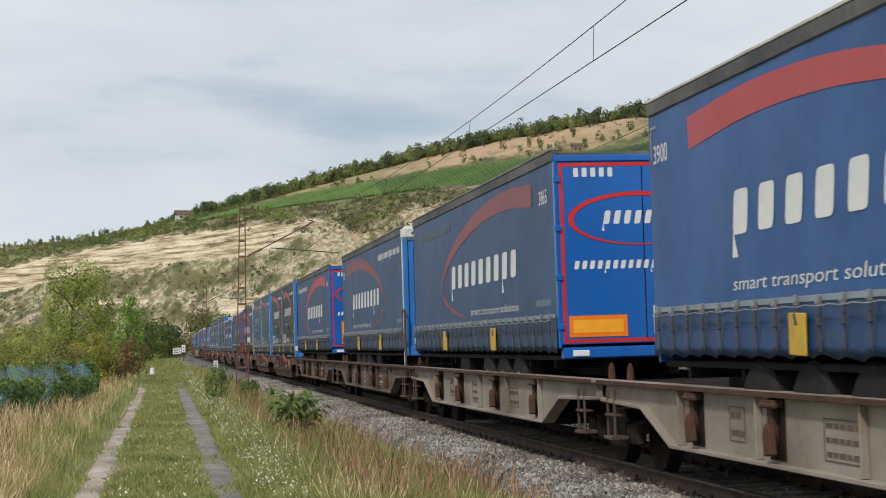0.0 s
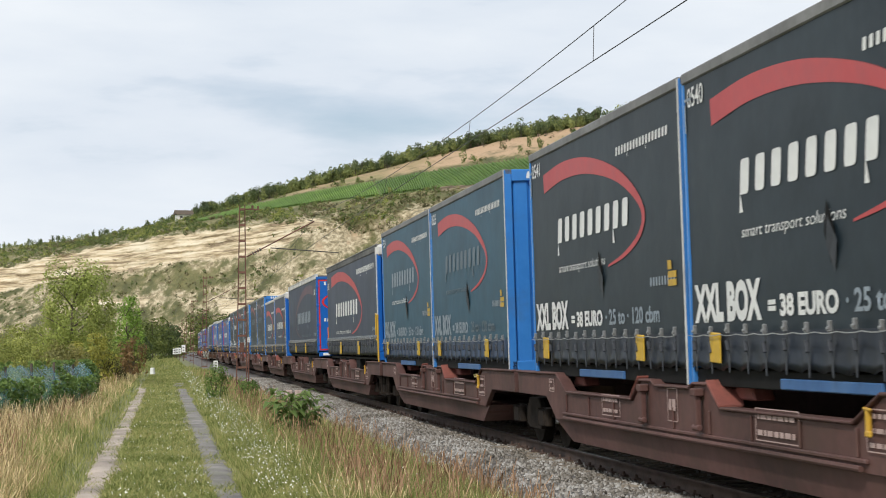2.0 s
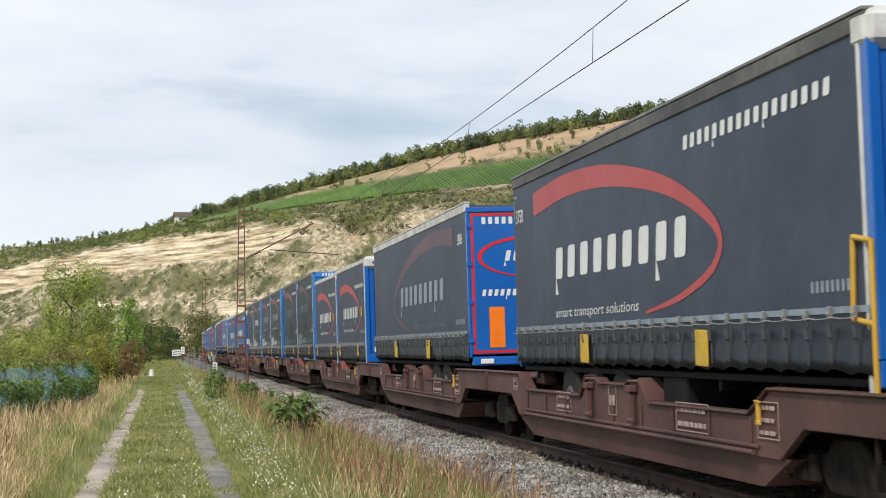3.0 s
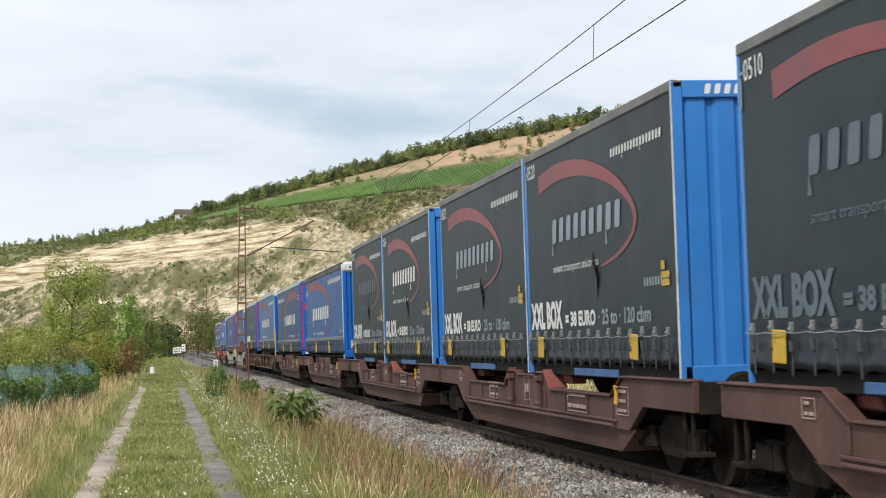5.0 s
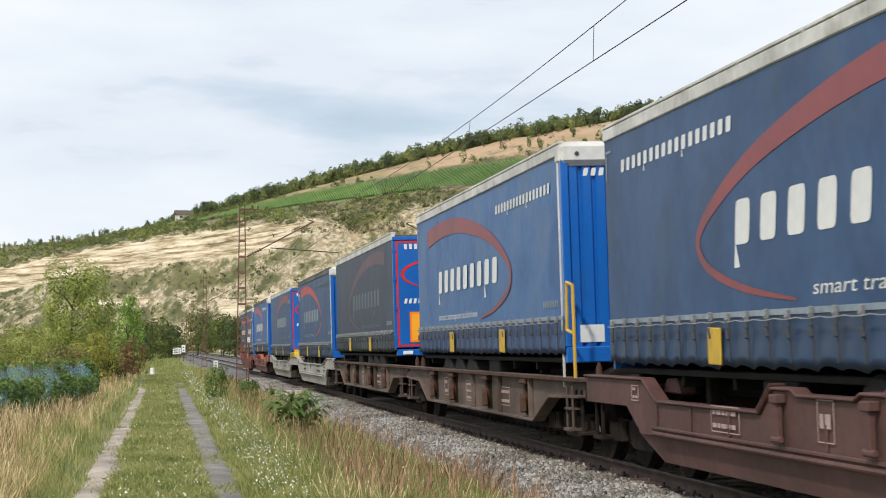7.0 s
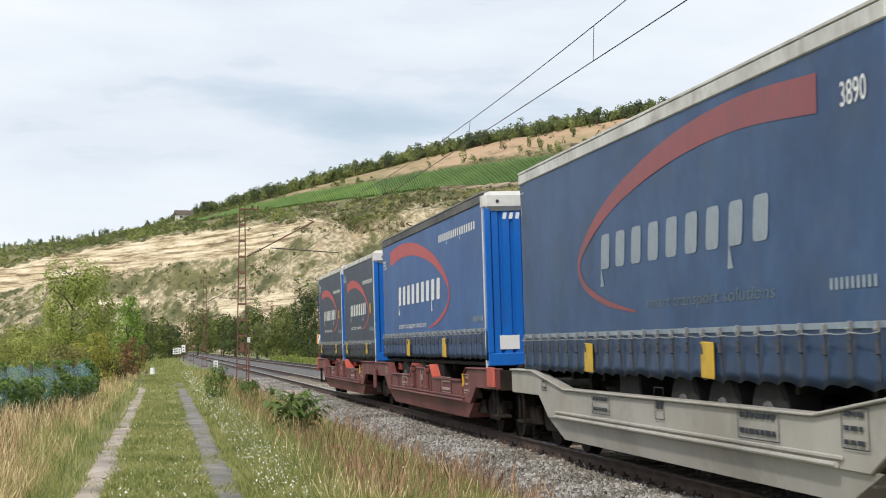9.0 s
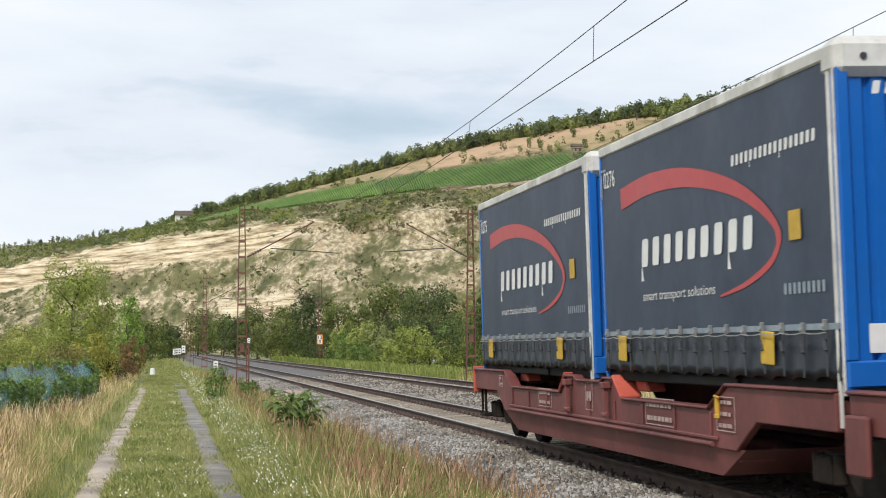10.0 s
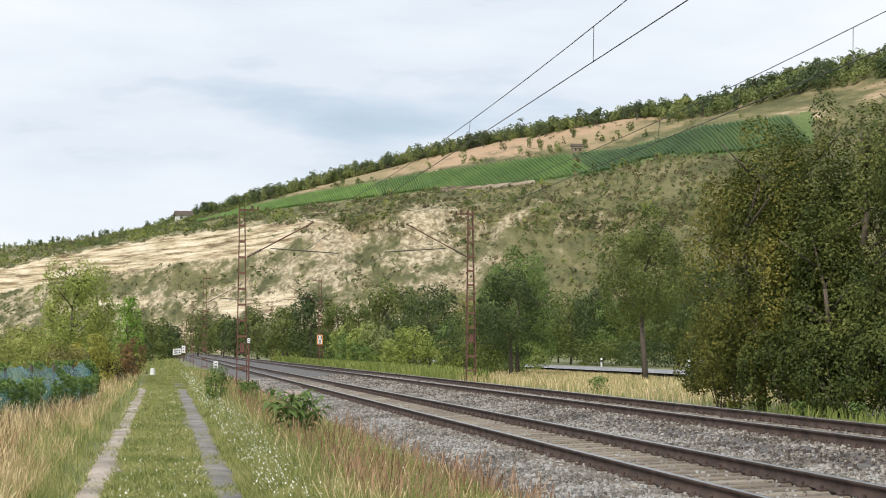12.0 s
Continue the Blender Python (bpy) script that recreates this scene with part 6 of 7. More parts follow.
        part("front_wall", cached(("xwall", length, top), lambda: g.mesh("front_wall", M["sky_blue_paint"])), thing, "light blue ribbed steel end wall")
        part("notice", cached("xnotice", lambda: Geo().box(-1.27, -1.17, y - 0.016, y - 0.01, 1.42, 1.62).mesh("notice", M["print_white"])), thing)
        block_row("web_mark", thing, 1.9, 0.11, 17, "print_white", pose(-0.95, y - 0.014, top - 0.16), 0.2, (4, 10), "end")
    else:
        end_wall(thing, length, 1.30, top - 0.18, style["cap"], "blue_paint")
    side_prints(thing, length, False, style)
    if xxl:
        x = SIDE - 0.005
        part("size_print", text_mesh("XXL BOX", 0.36, style["xxl"], 0.0, 2.0, 0.075), thing, "large worn white print", pose(x, length / 2 - 0.18, 1.79))
        part("load_print", text_mesh("= 38 EURO", 0.19, style["xxl"], 0.0, 1.65, 0.06), thing, "white print", pose(x, length / 2 - 2.35, 1.80))
        part("load_print", text_mesh("\u00b7 25 to \u00b7 120 cbm", 0.19, style["faint"], 0.0, 2.35), thing, "faded white print", pose(x, length / 2 - 4.15, 1.80))
        dia = cached("flap", lambda: Geo().quad((0, 0.12, 0), (0, 0, -0.24), (0, -0.12, 0.03), (0, 0.02, 0.24)).mesh("flap", M["strap"]))
        hole = cached("flap_hole", lambda: Geo().quad((0, 0.15, 0.05), (0, 0.02, -0.22), (0, -0.09, 0.06), (0, 0.08, 0.32)).mesh("flap_hole", M["black"]))
        part("vent_flap", hole, thing, "dark open vent", pose(x - 0.001, -0.25, 2.42))
        part("vent_flap", dia, thing, "loose diamond-shaped vent flap", pose(x - 0.02, -0.30, 2.36, 0, -6, 0))
        lab = cached("labels", lambda: Geo().box(-0.003, 0, -0.30, 0, 0, 0.07).box(-0.003, 0, -0.30, 0, 0.09, 0.16).box(-0.003, 0, -0.13, 0, 0.18, 0.28).mesh("label", M["yellow"]))
        part("label_plate", lab, thing, "yellow label", pose(x, -length / 2 + 0.62, 2.18))
    else:
        part("label_plate", cached("lab1", lambda: Geo().box(-0.003, 0, -0.14, 0.14, 0, 0.26).mesh("label", M["yellow"])), thing, "", pose(SIDE - 0.009, -length / 2 + 1.0, 2.45))
    return thing


def bogie(parent, y):
    def frame_():
        g = Geo()
        for x in (-1.06, 0.98):
            g.prism([(-1.25, 0.48), (-1.15, 0.62), (-0.5, 0.60), (-0.3, 0.74), (0.3, 0.74), (0.5, 0.60), (1.15, 0.62), (1.25, 0.48), (0.6, 0.40), (0.4, 0.26), (-0.4, 0.26), (-0.6, 0.40)], x, x + 0.08)
            for s in (-0.9, 0.9):
                g.box(x - 0.10, x + 0.02, s - 0.16, s + 0.16, 0.34, 0.58)
                for q in (-0.24, 0.24):
                    g.tube((x - 0.03, s + q, 0.34), (x - 0.03, s + q, 0.60), 0.07, n=8)
        g.box(-0.98, 0.98, -0.25, 0.25, 0.42, 0.74)
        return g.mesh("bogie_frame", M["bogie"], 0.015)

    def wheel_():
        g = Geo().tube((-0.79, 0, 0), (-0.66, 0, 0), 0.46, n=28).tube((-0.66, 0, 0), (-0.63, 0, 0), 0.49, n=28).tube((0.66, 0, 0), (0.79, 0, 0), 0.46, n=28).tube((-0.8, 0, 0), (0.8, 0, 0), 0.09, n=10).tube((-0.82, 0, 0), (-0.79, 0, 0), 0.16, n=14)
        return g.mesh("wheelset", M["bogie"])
    b = part("bogie", cached("bogie", frame_), parent, "dirty bogie, darkened for the shade under the wagon", pose(0, y, 0))
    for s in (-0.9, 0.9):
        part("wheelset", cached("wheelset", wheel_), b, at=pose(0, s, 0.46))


def sign_block(parent, x, y, z, w, h, mat="print_worn", rows=2):
    """Stencilled wagon data as plain bars in a frame."""
    def make():
        g = Geo()
        for a, b, c, d in ((0, w, 0, 0.010), (0, w, h - 0.010, h), (0, 0.010, 0, h), (w - 0.010, w, 0, h)):
            g.box(-0.003, 0, -b, -a, c, d)
        for r in range(rows):
            zz = h * (r + 0.5) / rows
            k, a = 0, 0.05
            while a < w - 0.1:
                q = 0.05 + 0.09 * abs(math.sin(k * 5.1 + r * 2 + w))
                g.box(-0.003, 0, -min(a + q, w - 0.04), -a, zz - h / rows * 0.17, zz + h / rows * 0.17)
                a, k = a + q + 0.035, k + 1
        return g.mesh("data_plate", M[mat])
    part("data_plate", cached(("sign", w, h, mat, rows), make), parent, "", pose(x, y, z))


def pocket_half(w, y0, y1, paint, ears):
    """One articulated half of a pocket wagon between y0 (near) and y1 (far)."""
    P, m = y1 - y0, M[paint]

    def upper():
        c = P / 2
        top = [(0, 1.14), (2.7, 1.14), (3.25, 0.90), (c - 1.60, 0.90), (c - 1.25, 1.13), (c - 0.75, 1.13), (c - 0.62, 1.08), (c + 0.62, 1.08), (c + 0.75, 1.13), (c + 1.25, 1.13), (c + 1.60, 0.90), (P - 3.25, 0.90), (P - 2.7, 1.14), (P, 1.14)]
        if paint == "wagon_white":
            top = [(0, 1.16), (1.6, 1.16), (3.6, 0.93), (P - 3.6, 0.93), (P - 1.6, 1.16), (P, 1.16)]
        low = [(P, 0.82), (P - 1.9, 0.82), (P - 2.5, 0.52), (2.5, 0.52), (1.9, 0.82), (0, 0.82)]
        g = Geo()
        for x in (-1.33, 1.25):
            g.prism(top + low, x, x + 0.08)
        # top flange
        for (a, za), (b, zb) in zip(top, top[1:]):
            g.prism([(a, za), (b, zb), (b, zb + 0.03), (a, za + 0.03)], -1.37, -1.20)
        g.box(-1.36, -1.33, 3.0, P - 3.0, 0.60, 0.64)
        for k in range(0 if paint == "wagon_white" else 9):
            yy = 3.2 + k * (P - 6.4) / 8
            g.box(-1.355, -1.33, yy - 0.02, yy + 0.02, 0.64, 0.88)
        return g.mesh("side_frame", m, 0.01)

    def trough():
        g = Geo()
        prof = [(2.3, 0.54), (3.15, 0.24), (P - 3.15, 0.24), (P - 2.3, 0.54)]
        k = len(g.v)
        for sx in (-1, 1):
            g.quad(*[(sx * 1.30, a, 0.54) if b > 0.5 else (sx * 1.25, a, b) for a, b in prof])
        g.quad((-1.30, 2.3, 0.54), (1.30, 2.3, 0.54), (1.25, 3.15, 0.24), (-1.25, 3.15, 0.24))
        g.quad((-1.25, 3.15, 0.24), (1.25, 3.15, 0.24), (1.25, P - 3.15, 0.24), (-1.25, P - 3.15, 0.24))
        g.quad((-1.25, P - 3.15, 0.24), (1.25, P - 3.15, 0.24), (1.30, P - 2.3, 0.54), (-1.30, P - 2.3, 0.54))
        return g.mesh("trough", m)

    def decks():
        g = Geo()
        for a, b in ((0.05, 2.6), (P - 2.6, P - 0.05)):
            g.box(-1.25, 1.25, a, b, 0.96, 1.08)
            g.box(-0.5, 0.5, a, b, 0.7, 0.96)
        g.box(-1.25, -0.9, 2.6, P - 2.6, 0.40, 0.55).box(0.9, 1.25, 2.6, P - 2.6, 0.40, 0.55)
        return g.mesh("end_deck", m, 0.01)

    def ear():
        return Geo().prism([(-0.32, 0.0), (-0.18, 0.17), (0.18, 0.17), (0.32, 0.0)], -1.12, -0.90).mesh("ear", M[ears], 0.02)
    part("side_frame", cached(("upper", paint, P), upper), w, at=pose(0, y0, 0))
    part("trough", cached(("trough", paint, P), trough), w, at=pose(0, y0, 0))
    part("end_deck", cached(("decks", paint, P), decks), w, at=pose(0, y0, 0))
    for a in () if paint == "wagon_white" else (3.05, P / 2 - 1.65, P / 2 + 1.65, P - 3.05):
        part("guide_ear", cached(("ear", ears), ear), w, "red guide ear of the pocket", pose(0, y0 + a, 0.99))
    slope = cached(("slope", ears), lambda: Geo().prism([(-0.20, -0.125), (0.17, 0.118), (0.17, 0.150), (-0.20, -0.093)], -1.375, -1.10).mesh("slope_plate", M[ears], 0.008))
    for a, turn in () if paint == "wagon_white" else ((P / 2 - 1.42, 0), (P / 2 + 1.42, 1)):
        mesh = slope if not turn else cached(("slope2", ears), lambda: Geo().prism([(0.20, -0.125), (-0.17, 0.118), (-0.17, 0.150), (0.20, -0.093)], -1.375, -1.10).mesh("slope_plate", M[ears], 0.008))
        part("slope_plate", mesh, w, "sloped red guide plate", pose(0, y0 + a, 1.045))
    tube = cached(("pipe", paint, P), lambda: Geo().tube((-1.36, 3.1, 0.56), (-1.36, P - 3.1, 0.56), 0.025, n=8).mesh("brake_pipe", m))
    part("brake_pipe", tube, w, "", pose(0, y0, 0))
    hook = cached(("hook", paint), lambda: Geo().box(-1.42, -1.36, -0.05, 0.05, -0.30, 0.06).box(-1.44, -1.34, -0.09, 0.09, 0.02, 0.10).tube((-1.40, -0.10, -0.3), (-1.40, 0.10, -0.3), 0.035, n=8).mesh("hook", m, 0.01))
    for a in () if paint == "wagon_white" else (P / 2 - 1.0, P / 2 + 1.0):
        part("pivot_bracket", hook, w, "", pose(0, y0 + a, 1.0))
    grip = cached("grip", lambda: Geo().box(-1.39, -1.35, -0.03, 0.03, -0.12, 0.06).box(-1.40, -1.37, -0.08, 0.02, -0.16, -0.11).tube((-1.38, -0.08, 0.05), (-1.38, 0.06, 0.06), 0.015, n=8).mesh("release_lever", M["railing"], 0.01))
    if paint != "wagon_white":
        part("release_lever", grip, w, "yellow release lever", pose(0, y0 + 2.9, 0.98))
    pr = "stencil" if paint != "wagon_white" else "hem_dark"
    sign_block(w, -1.345, y0 + P / 2 + 0.18, 0.72, 0.36, 0.36, pr, 1)
    sign_block(w, -1.345, y0 + 3.0, 0.70, 0.55, 0.34, pr, 3)
    sign_block(w, -1.345, y0 + P / 2 - 2.6, 0.66, 1.1, 0.30, pr, 2)
    sign_block(w, -1.345, y0 + P / 2 + 3.0, 0.68, 0.85, 0.26, pr, 2)
    sign_block(w, -1.345, y0 + P - 2.2, 0.90, 0.30, 0.18, pr, 2)


def beam_half(w, y0, y1, paint, ears):
    """One half of an older wagon: a long straight outer beam with a flange and rusty brackets."""
    P, m = y1 - y0, M[paint]

    def side():
        g = Geo()
        poly = [(0.1, 1.06), (P - 0.1, 1.06), (P - 0.1, 0.88), (P - 1.9, 0.84), (P - 3.0, 0.46), (3.0, 0.46), (1.9, 0.84), (0.1, 0.88)]
        for x in (-1.26, 1.18):
            g.prism(poly, x, x + 0.08)
        g.box(-1.36, -1.12, 0.0, P, 1.06, 1.11)
        g.box(1.12, 1.36, 0.0, P, 1.06, 1.11)
        low = [(0.1, 0.88), (1.9, 0.84), (3.0, 0.46), (P - 3.0, 0.46), (P - 1.9, 0.84), (P - 0.1, 0.88)]
        for (a, za), (b, zb) in zip(low, low[1:]):
            g.prism([(a, za - 0.035), (b, zb - 0.035), (b, zb + 0.01), (a, za + 0.01)], -1.35, -1.16)
        for k in range(5):
            yy = 3.3 + k * (P - 6.6) / 4
            g.box(-1.335, -1.26, yy - 0.015, yy + 0.015, 0.47, 1.06)
        return g.mesh("side_beam", m, 0.008)

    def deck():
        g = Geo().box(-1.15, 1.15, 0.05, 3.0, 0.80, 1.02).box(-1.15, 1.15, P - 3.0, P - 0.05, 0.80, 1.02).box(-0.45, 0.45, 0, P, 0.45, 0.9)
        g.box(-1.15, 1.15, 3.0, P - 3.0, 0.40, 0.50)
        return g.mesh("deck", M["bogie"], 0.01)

    def bracket():
        g = Geo().box(-1.37, -1.27, -0.20, 0.14, 0.0, 0.07).tube((-1.36, -0.22, 0.02), (-1.36, 0.16, 0.02), 0.03, n=8)
        g.box(-1.33, -1.27, -0.05, 0.10, -0.44, 0.0)
        return g.prism([(-0.16, -0.42), (0.02, -0.44), (0.05, -0.24), (-0.02, -0.14), (-0.12, -0.20)], -1.40, -1.33).mesh("bracket", M["rust"], 0.01)

    # no hollow here: a flat dark plate paints the shade behind each bracket
    def recess():
        return Geo().box(-1.268, -1.262, -0.20, 0.20, -0.48, 0.08).mesh("recess", M["bogie"])
    for a in (3.6, P / 2 - 1.4, P / 2 + 2.0, P - 3.8):
        part("recess", cached("recess", recess), w, "flat dark plate painting the shade behind a bracket", pose(0, y0 + a, 0.97))
    rim = cached(("rim", P), lambda: Geo().box(-1.372, -1.355, 0.0, P, 1.062, 1.112).mesh("flange_edge", M["rust"], 0.004))
    part("flange_edge", rim, w, "rusty scuffed flange edge", pose(0, y0, 0))
    part("side_beam", cached(("beam", paint, P), side), w, at=pose(0, y0, 0))
    part("deck", cached(("bdeck", P), deck), w, at=pose(0, y0, 0))
    for a in (3.6, P / 2 - 1.4, P / 2 + 2.0, P - 3.8):
        part("bracket", cached(("bracket", paint), bracket), w, "", pose(0, y0 + a, 0.97))
    step = cached("step", lambda: Geo().tube((-1.34, -0.16, 0.42), (-1.34, -0.16, 1.0), 0.02, n=6).tube((-1.34, 0.16, 0.42), (-1.34, 0.16, 1.0), 0.02, n=6).box(-1.40, -1.18, -0.18, 0.18, 0.40, 0.44).box(-1.38, -1.22, -0.18, 0.18, 0.68, 0.71).mesh("step", M["wagon_umber"], 0.004))
    part("foot_step", step, w, "", pose(0, y0 + 0.6, 0))
    part("foot_step", step, w, "", pose(0, y1 - 0.6, 0))
    post = cached("lamp_post", lambda: Geo().tube((-1.0, 0, 1.1), (-1.0, 0, 1.26), 0.05, 0.04, n=8).tube((-1.0, 0, 1.26), (-1.0, 0, 1.31), 0.03, 0.015, n=8).mesh("stanchion", M["rust"]))
    part("stanchion", post, w, "", pose(0, y0 + 0.3, 0))
    part("stanchion", post, w, "", pose(0, y1 - 0.3, 0))
    pr = "stencil" if paint != "wagon_cream" else "wagon_umber"
    sign_block(w, -1.265, y0 + P / 2 - 2.2, 0.58, 0.9, 0.30, pr, 2)
    sign_block(w, -1.265, y0 + P / 2 + 0.9, 0.56, 0.8, 0.36, pr, 3)
    sign_block(w, -1.265, y0 + P - 4.8, 0.60, 0.45, 0.34, pr, 2)


def wagon(index, kind, paint, ears, label):
    """An articulated twin wagon about its middle joint: two halves, three bogies, buffers and hoses."""
    w = new("flat_wagon" if kind == "beam" else "pocket_wagon", None)
    tagged(w, label, "railway wagon", "wagons of the train")
    half = beam_half if kind == "beam" else pocket_half
    half(w, -16.40, -0.15, paint, ears)
    half(w, 0.15, 16.40, paint, ears)
    for y in (-14.8, 0, 14.8):
        bogie(w, y)

    for s in (-1, 1):
        part("buffer_beam", cached(("bbeam", s), lambda: Geo().box(-1.25, 1.25, *sorted((s * 16.30, s * 16.42)), 0.80, 1.14).mesh("buffer_beam", M["bogie"], 0.01)), w)
        for x in (-0.875, 0.875):
            part("buffer", cached(("buffer", s, x), lambda: Geo().tube((x, s * 16.35, 1.02), (x, s * 16.65, 1.02), 0.12, n=12).tube((x, s * 16.65, 1.02), (x, s * 16.70, 1.02), 0.23, 0.20, n=18).mesh("buffer", M["bogie"])), w, "dark round buffer")
        part("coupling", cached(("hook", s), lambda: Geo().tube((0, s * 16.40, 0.95), (0, s * 16.75, 0.85), 0.05, n=8).tube((0.35, s * 16.40, 0.8), (0.3, s * 16.72, 0.5), 0.03, n=6).mesh("coupling", M["bogie"])), w)
        part("shunter_step", cached(("sstep", s), lambda: Geo().box(-1.30, -1.05, *sorted((s * 15.80, s * 16.25)), 0.35, 0.40).box(-1.28, -1.24, *sorted((s * 15.85, s * 15.90)), 0.38, 0.95).box(-1.28, -1.24, *sorted((s * 16.15, s * 16.20)), 0.38, 0.95).mesh("step", M["bogie"], 0.008)), w)
    if paint == "wagon_red":
        part("end_plate", Geo().box(-1.36, -0.9, 16.42, 16.50, 0.75, 1.2).box(0.9, 1.36, 16.42, 16.50, 0.75, 1.2).box(-1.375, -1.335, -16.40, -15.80, 0.86, 1.19).mesh("end_plate", M["ear_red"], 0.01), w, "bright red end plates")
        part("joint_frame", Geo().box(-1.40, -1.345, -0.62, -0.18, 0.50, 0.98).mesh("joint_frame", M["wagon_red"], 0.02), w)
    if paint == "wagon_white":
        g, d = Geo().box(-1.40, -1.0, -1.15, -0.1, 1.14, 1.34).box(-1.40, -1.0, 0.1, 1.15, 1.14, 1.34), Geo()
        part("hazard_block", g.mesh("hazard_block", M["hazard"], 0.02), w, "yellow and black striped end block")
        for k in range(7):
            yy = -1.10 + k * 0.32
            d.quad((-1.404, yy, 1.15), (-1.404, yy + 0.12, 1.15), (-1.404, yy + 0.24, 1.33), (-1.404, yy + 0.12, 1.33))
        part("hazard_stripe", d.mesh("hazard_stripe", M["black"]), w)
        for y in (-0.9, -0.3, 0.3, 0.9):
            part("lamp_knob", cached("knob", lambda: Geo().tube((-1.2, 0, 1.34), (-1.2, 0, 1.46), 0.05, 0.04, n=10).mesh("knob", M["railing"])), w, "", pose(0, y, 0))
    rail_mat = "railing" if index in (3, 7) else "wagon_umber"
    g = Geo()
    for a, b in (((-1.30, -16.00, 1.1), (-1.30, -16.00, 2.35)), ((-1.30, -16.00, 2.35), (-1.30, -15.65, 2.40)), ((-1.30, -15.65, 2.40), (-1.30, -15.60, 1.75)), ((-1.30, -15.60, 1.75), (-1.30, -16.00, 1.70))):
        g.tube(a, b, 0.024, n=8)
    if index in (1, 3, 7):
        part("shunter_handrail", g.mesh("handrail", M[rail_mat]), w, "bent tube handrail")
    return w


def look_of(cloth, hem, mirrored=False, top=4.15, layout=(1.0, 1.93, 1.0, 0.0), bow="swoosh_red", name="print_white", slogan="print_white", web="print_white", number="", roof="roof", rail="roof", cap="roof_light", paint="blue_paint", plate="tall", seed=1.0, code="print_worn", code_z=1.98, number_z=3.45, xxl="print_white", faint="print_worn", band=1.80, lift=0.0):
    return dict(cloth=cloth, hem=hem, mirrored=mirrored, top=top, layout=layout, bow=bow, name=name, slogan=slogan, web=web, number=number, roof=roof, rail=rail, cap=cap, paint=paint, plate=plate, seed=seed, code=code, code_z=code_z, number_z=number_z, xxl=xxl, faint=faint, band=band, lift=lift)


MOVING = []          # (thing, place along the line at the start, height of its seat)
JOINTS = [21.05, 54.4, 87.9, 121.3, 154.5, 188.2, 221.8, 254.9, 288.5, 322.6]
WAGONS = [("beam", "wagon_cream", "rust", "long flat wagon in dirty cream paint with rusty brackets"),
          ("beam", "wagon_umber", "rust", "long flat wagon in grimy dark brown paint"),
          ("pocket", "wagon_brown", "ear_dull", "brown articulated pocket wagon with dulled red ears"),
          ("pocket", "wagon_brown", "wagon_brown", "brown articulated pocket wagon under two trailers"),
          ("pocket", "wagon_brown", "ear_dull", "brown articulated pocket wagon carrying swap boxes"),
          ("pocket", "wagon_brown", "ear_dull", "brown articulated pocket wagon carrying tall swap boxes"),
          ("pocket", "wagon_brown", "wagon_brown", "dusty brown articulated pocket wagon under trailers"),
          ("beam", "wagon_umber", "rust", "long flat wagon in worn greyish brown paint"),
          ("pocket", "wagon_white", "wagon_white", "dirty white pocket wagon with striped end blocks"),
          ("pocket", "wagon_red", "ear_red", "bright red articulated pocket wagon at the train's end")]
TALL = (0.60, 2.52, 0.78, 0.05)
LOW = (0.62, 2.02, 0.74, 0.05)
TRAILERS = [
    (4.9, 18.5, look_of("navy", "hem_blue", number="3900", rail="roof", roof="roof_light", lift=0.10, seed=1), "dark blue curtain-sided trailer with a red bow"),
    (23.3, 36.9, look_of("steel_blue", "hem_steel", True, number="3865", bow="swoosh_faded", name="print_white", web="print_ghost", plate="wide", lift=0.13, seed=2), "dusty slate-blue curtain trailer with bright blue doors"),
    (38.6, 52.0, look_of("steel_blue", "hem_steel", number="3713", bow="swoosh_faded", paint="sky_blue_paint", lift=0.13, seed=3), "grey-blue curtain trailer with a light blue front wall"),
    (56.3, 69.9, look_of("steel_blue", "hem_steel", True, number="3934", lift=0.12, seed=4), "blue-grey curtain trailer with red-edged blue doors"),
    (105.3, 118.85, look_of("slate", "hem_dark", number="3758", seed=5), "dark slate curtain trailer with a white roof cap"),
    (123.1, 136.7, look_of("slate", "hem_dark", True, number="3888", bow="swoosh_ghost", name="print_worn", slogan="print_ghost", web="", plate="full", seed=6, rail="roof_light"), "faded slate curtain trailer with blue doors"),
    (206.7, 220.3, look_of("navy", "hem_blue", top=4.10, number="3814", bow="swoosh_faded", name="print_white", seed=7), "blue curtain trailer with a rolled white roof cap"),
    (223.6, 237.1, look_of("steel_blue", "hem_steel", True, number="3723", bow="swoosh_faded", top=4.20, rail="roof_light", seed=8), "grey-blue curtain trailer with red-edged blue doors"),
    (239.5, 253.0, look_of("pale_blue", "hem_blue", bow="swoosh_faded", name="print_white", number="", rail="roof_light", cap="roof_light", top=4.22, lift=0.10, seed=9), "creased light blue curtain trailer with a grey cap"),
    (257.1, 270.6, look_of("slate", "hem_dark", True, bow="swoosh_ghost", name="print_ghost", slogan="print_ghost", web="", rail="roof_light", lift=0.10, seed=10), "very faded dark curtain trailer with blue doors"),
    (272.4, 286.0, look_of("steel_blue", "hem_steel", number="3922", name="print_worn", web="print_ghost", slogan="print_worn", band=1.68, seed=11), "dark blue curtain trailer with greyed prints"),
    (290.6, 304.1, look_of("steel_blue", "hem_steel", True, number="3890", bow="swoosh_faded", name="print_worn", slogan="print_ghost", web="", plate="full", rail="roof_light", band=1.66, seed=12), "dusty slate curtain trailer with clean blue doors"),
    (307.1, 320.8, look_of("navy", "hem_blue", number="3923", seed=13), "clean dark blue curtain trailer with a white roof cap")]
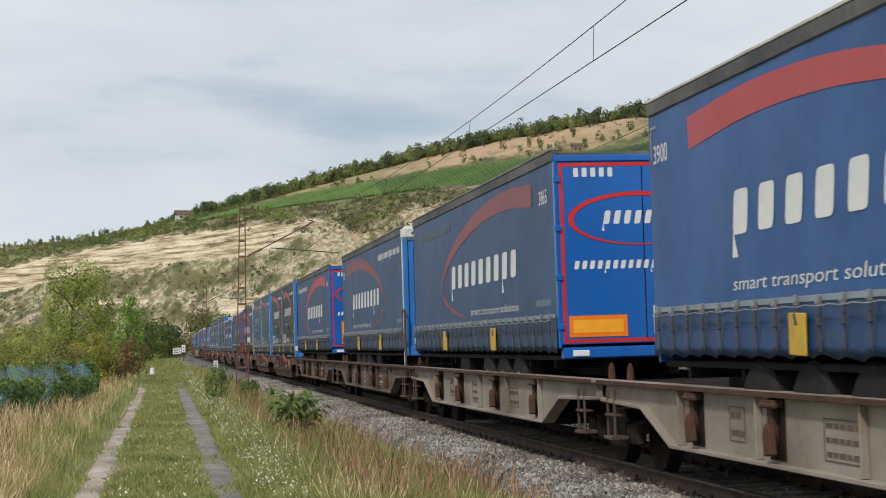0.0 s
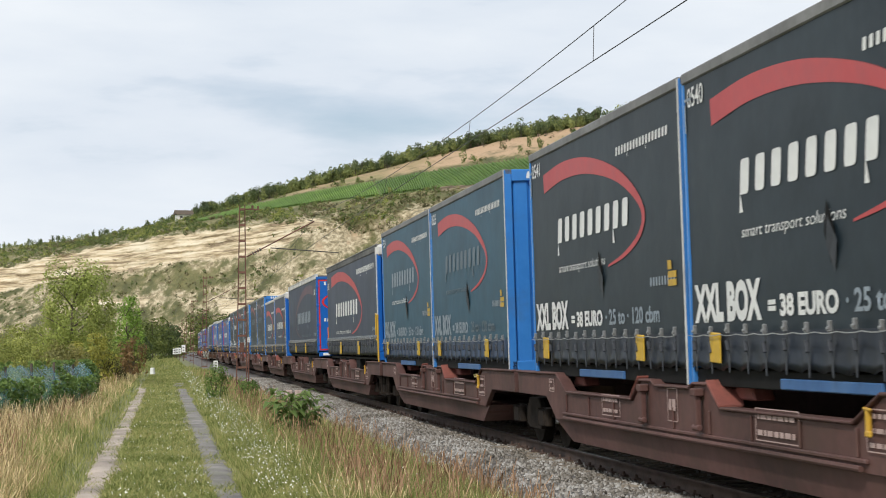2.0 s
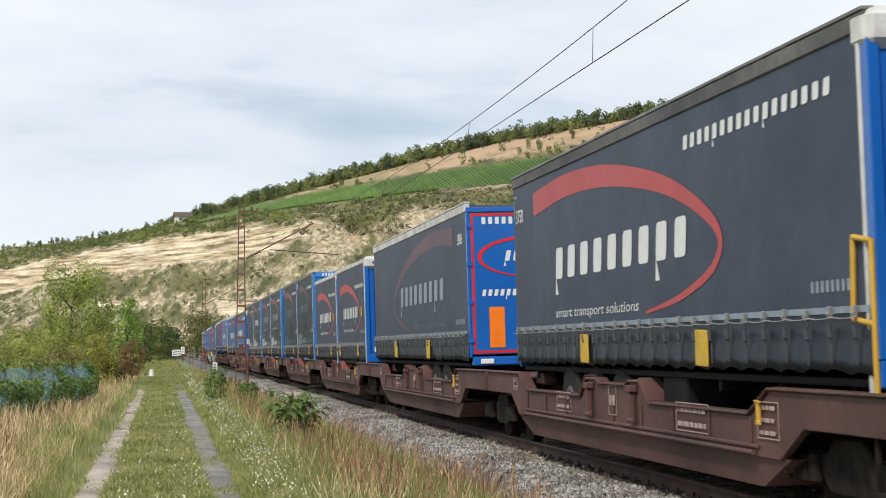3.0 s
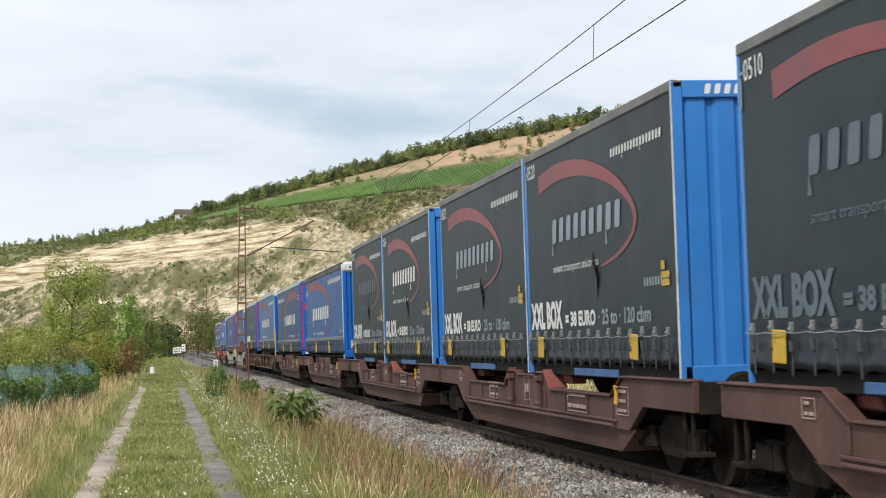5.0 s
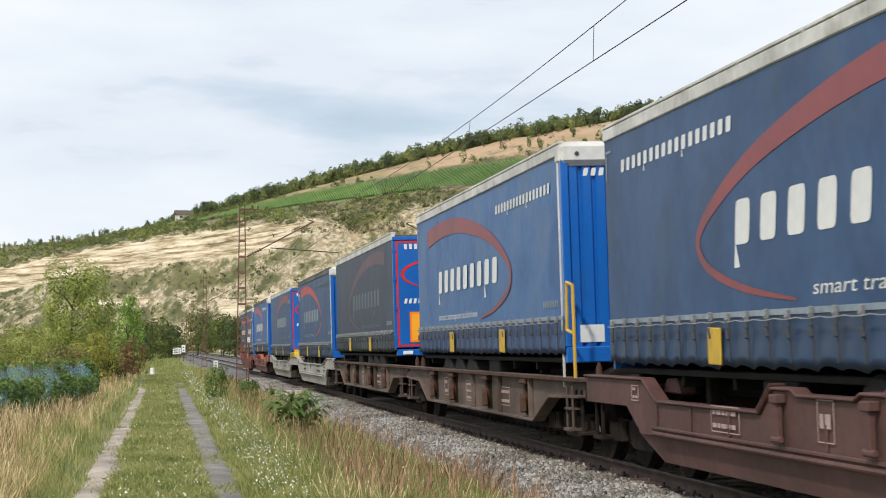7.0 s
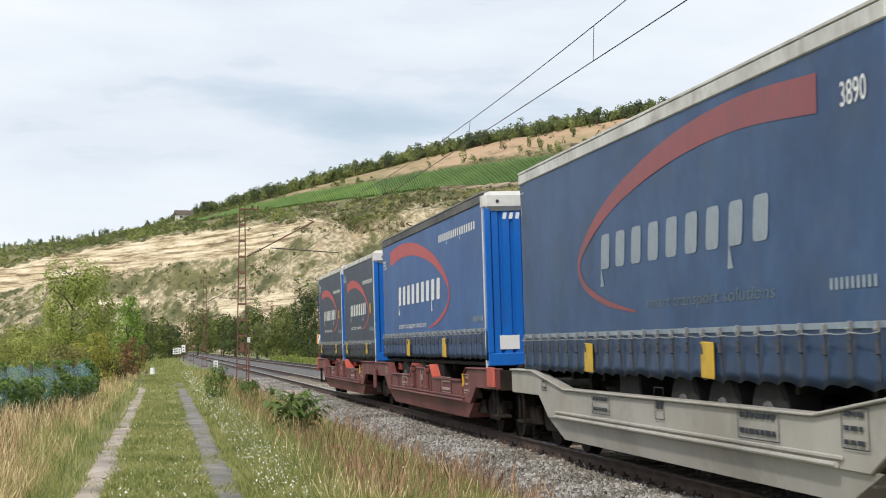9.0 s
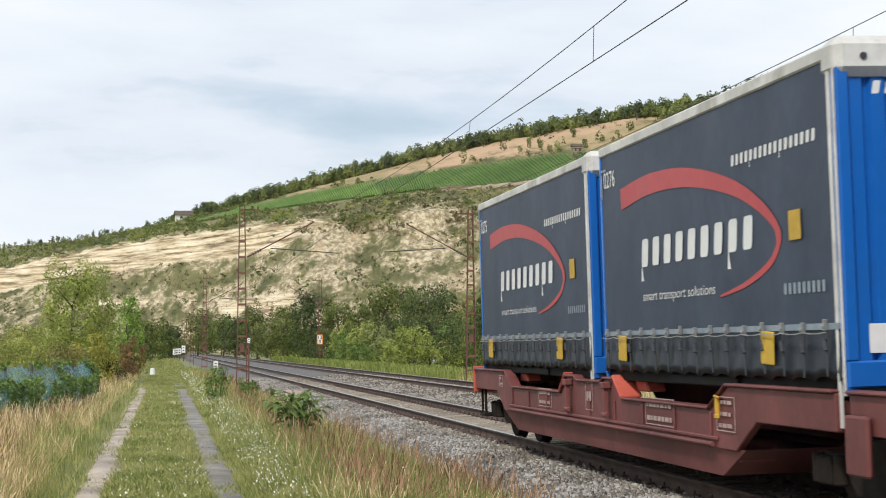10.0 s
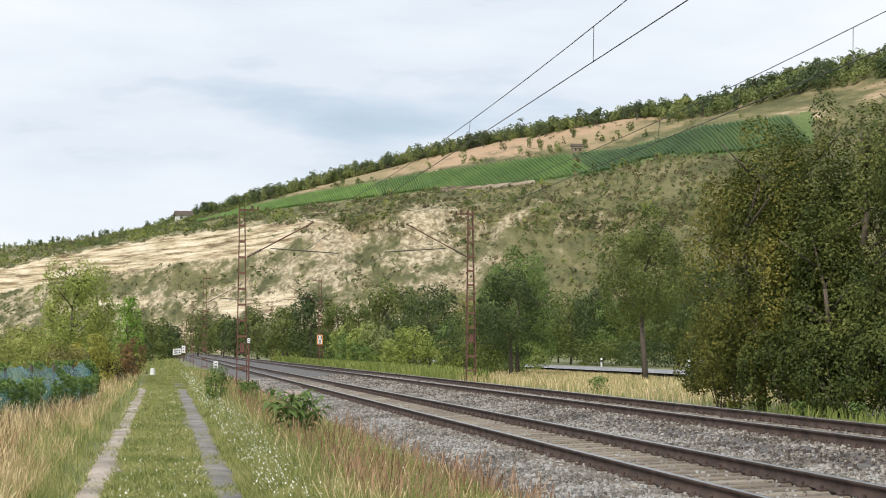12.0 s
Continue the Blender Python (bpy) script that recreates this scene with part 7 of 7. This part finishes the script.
BOXES = [
    (71.8, 79.1, True, look_of("charcoal", "hem_dark", top=4.38, layout=TALL, number="0540", number_z=4.0, seed=21, rail="rail_grey", code_z=2.2)),
    (79.2, 86.7, True, look_of("charcoal", "hem_dark", top=4.38, layout=TALL, number="0541", number_z=4.0, seed=22, rail="rail_grey", code_z=2.2)),
    (88.6, 96.3, True, look_of("teal", "hem_steel", top=4.38, layout=TALL, number="0525", number_z=4.0, name="print_ghost", slogan="print_ghost", xxl="print_worn", faint="print_ghost", seed=23, rail="rail_grey", code_z=2.2)),
    (96.4, 104.2, True, look_of("teal", "hem_steel", top=4.38, layout=TALL, number="0524", number_z=4.0, name="print_worn", xxl="print_worn", seed=24, rail="rail_grey", code_z=2.2)),
    (138.8, 146.3, False, look_of("slate", "hem_dark", top=4.0, layout=LOW, bow="swoosh_red", roof="roof_light", rail="roof_light", seed=25, number_z=3.35)),
    (146.5, 154.1, False, look_of("slate", "hem_dark", top=3.95, layout=LOW, bow="swoosh_red", roof="roof_light", rail="roof_light", seed=26, number_z=3.35)),
    (155.1, 162.6, True, look_of("charcoal", "hem_dark", top=4.38, layout=TALL, bow="swoosh_ghost", name="print_ghost", slogan="print_ghost", xxl="print_worn", faint="print_ghost", number="0509", number_z=4.0, seed=27, rail="rail_grey", code_z=2.2)),
    (162.7, 170.2, True, look_of("charcoal", "hem_dark", top=4.38, layout=TALL, bow="swoosh_faded", name="print_ghost", slogan="print_ghost", xxl="print_ghost", faint="print_ghost", number="0510", number_z=4.0, seed=28, rail="rail_grey", code_z=2.2)),
    (172.3, 179.9, True, look_of("charcoal", "hem_dark", top=4.38, layout=TALL, bow="swoosh_faded", name="print_worn", number="0520", number_z=4.0, seed=29, rail="rail_grey", code_z=2.2)),
    (180.0, 187.9, True, look_of("charcoal", "hem_dark", top=4.38, layout=TALL, bow="swoosh_faded", name="print_worn", number="0521", number_z=4.0, seed=30, rail="rail_grey", code_z=2.2)),
    (189.3, 196.9, True, look_of("charcoal", "hem_dark", top=4.38, layout=TALL, bow="swoosh_faded", name="print_white", number="0534", number_z=4.0, seed=31, rail="rail_grey", code_z=2.2)),
    (197.0, 204.0, True, look_of("charcoal", "hem_dark", top=4.38, layout=TALL, bow="swoosh_faded", name="print_ghost", number="0535", number_z=4.0, slogan="print_ghost", seed=32, rail="rail_grey", code_z=2.2)),
    (322.6, 330.2, False, look_of("slate", "hem_dark", top=4.0, layout=LOW, number="0276", roof="roof_light", rail="roof_light", seed=33, number_z=3.48)),
    (330.8, 338.5, False, look_of("slate", "hem_dark", top=4.0, layout=LOW, number="0275", roof="roof_light", rail="roof_light", seed=34, number_z=3.48))]

for k, (j, (kind, paint, ears, label)) in enumerate(zip(JOINTS, WAGONS)):
    MOVING.append((wagon(k, kind, paint, ears, label), j, 0.0))
for a, b, style, label in TRAILERS:
    MOVING.append((semi_trailer(style, round(b - a, 2), label), (a + b) / 2, style["lift"]))
for a, b, xxl, style in BOXES:
    kind = {"charcoal": "charcoal", "teal": "faded teal", "slate": "dark slate"}[style["cloth"]]
    label = f"tall {kind} curtain swap box with blue end frame" if xxl else f"{kind} curtain swap box with a white roof edge"
    MOVING.append((swap_body(style, round(b - a, 2), label, xxl, True), (a + b) / 2, 0.0))


def motions():
    """The whole train runs past at a steady pace, leaning with the cant of the track."""
    for thing, place, lift in MOVING:
        walk(thing, [(t, pose(T1, place - SPEED * t, lift, 0, -CANT, 0)) for t in (0.0, 6.0, 12.0)])


motions()
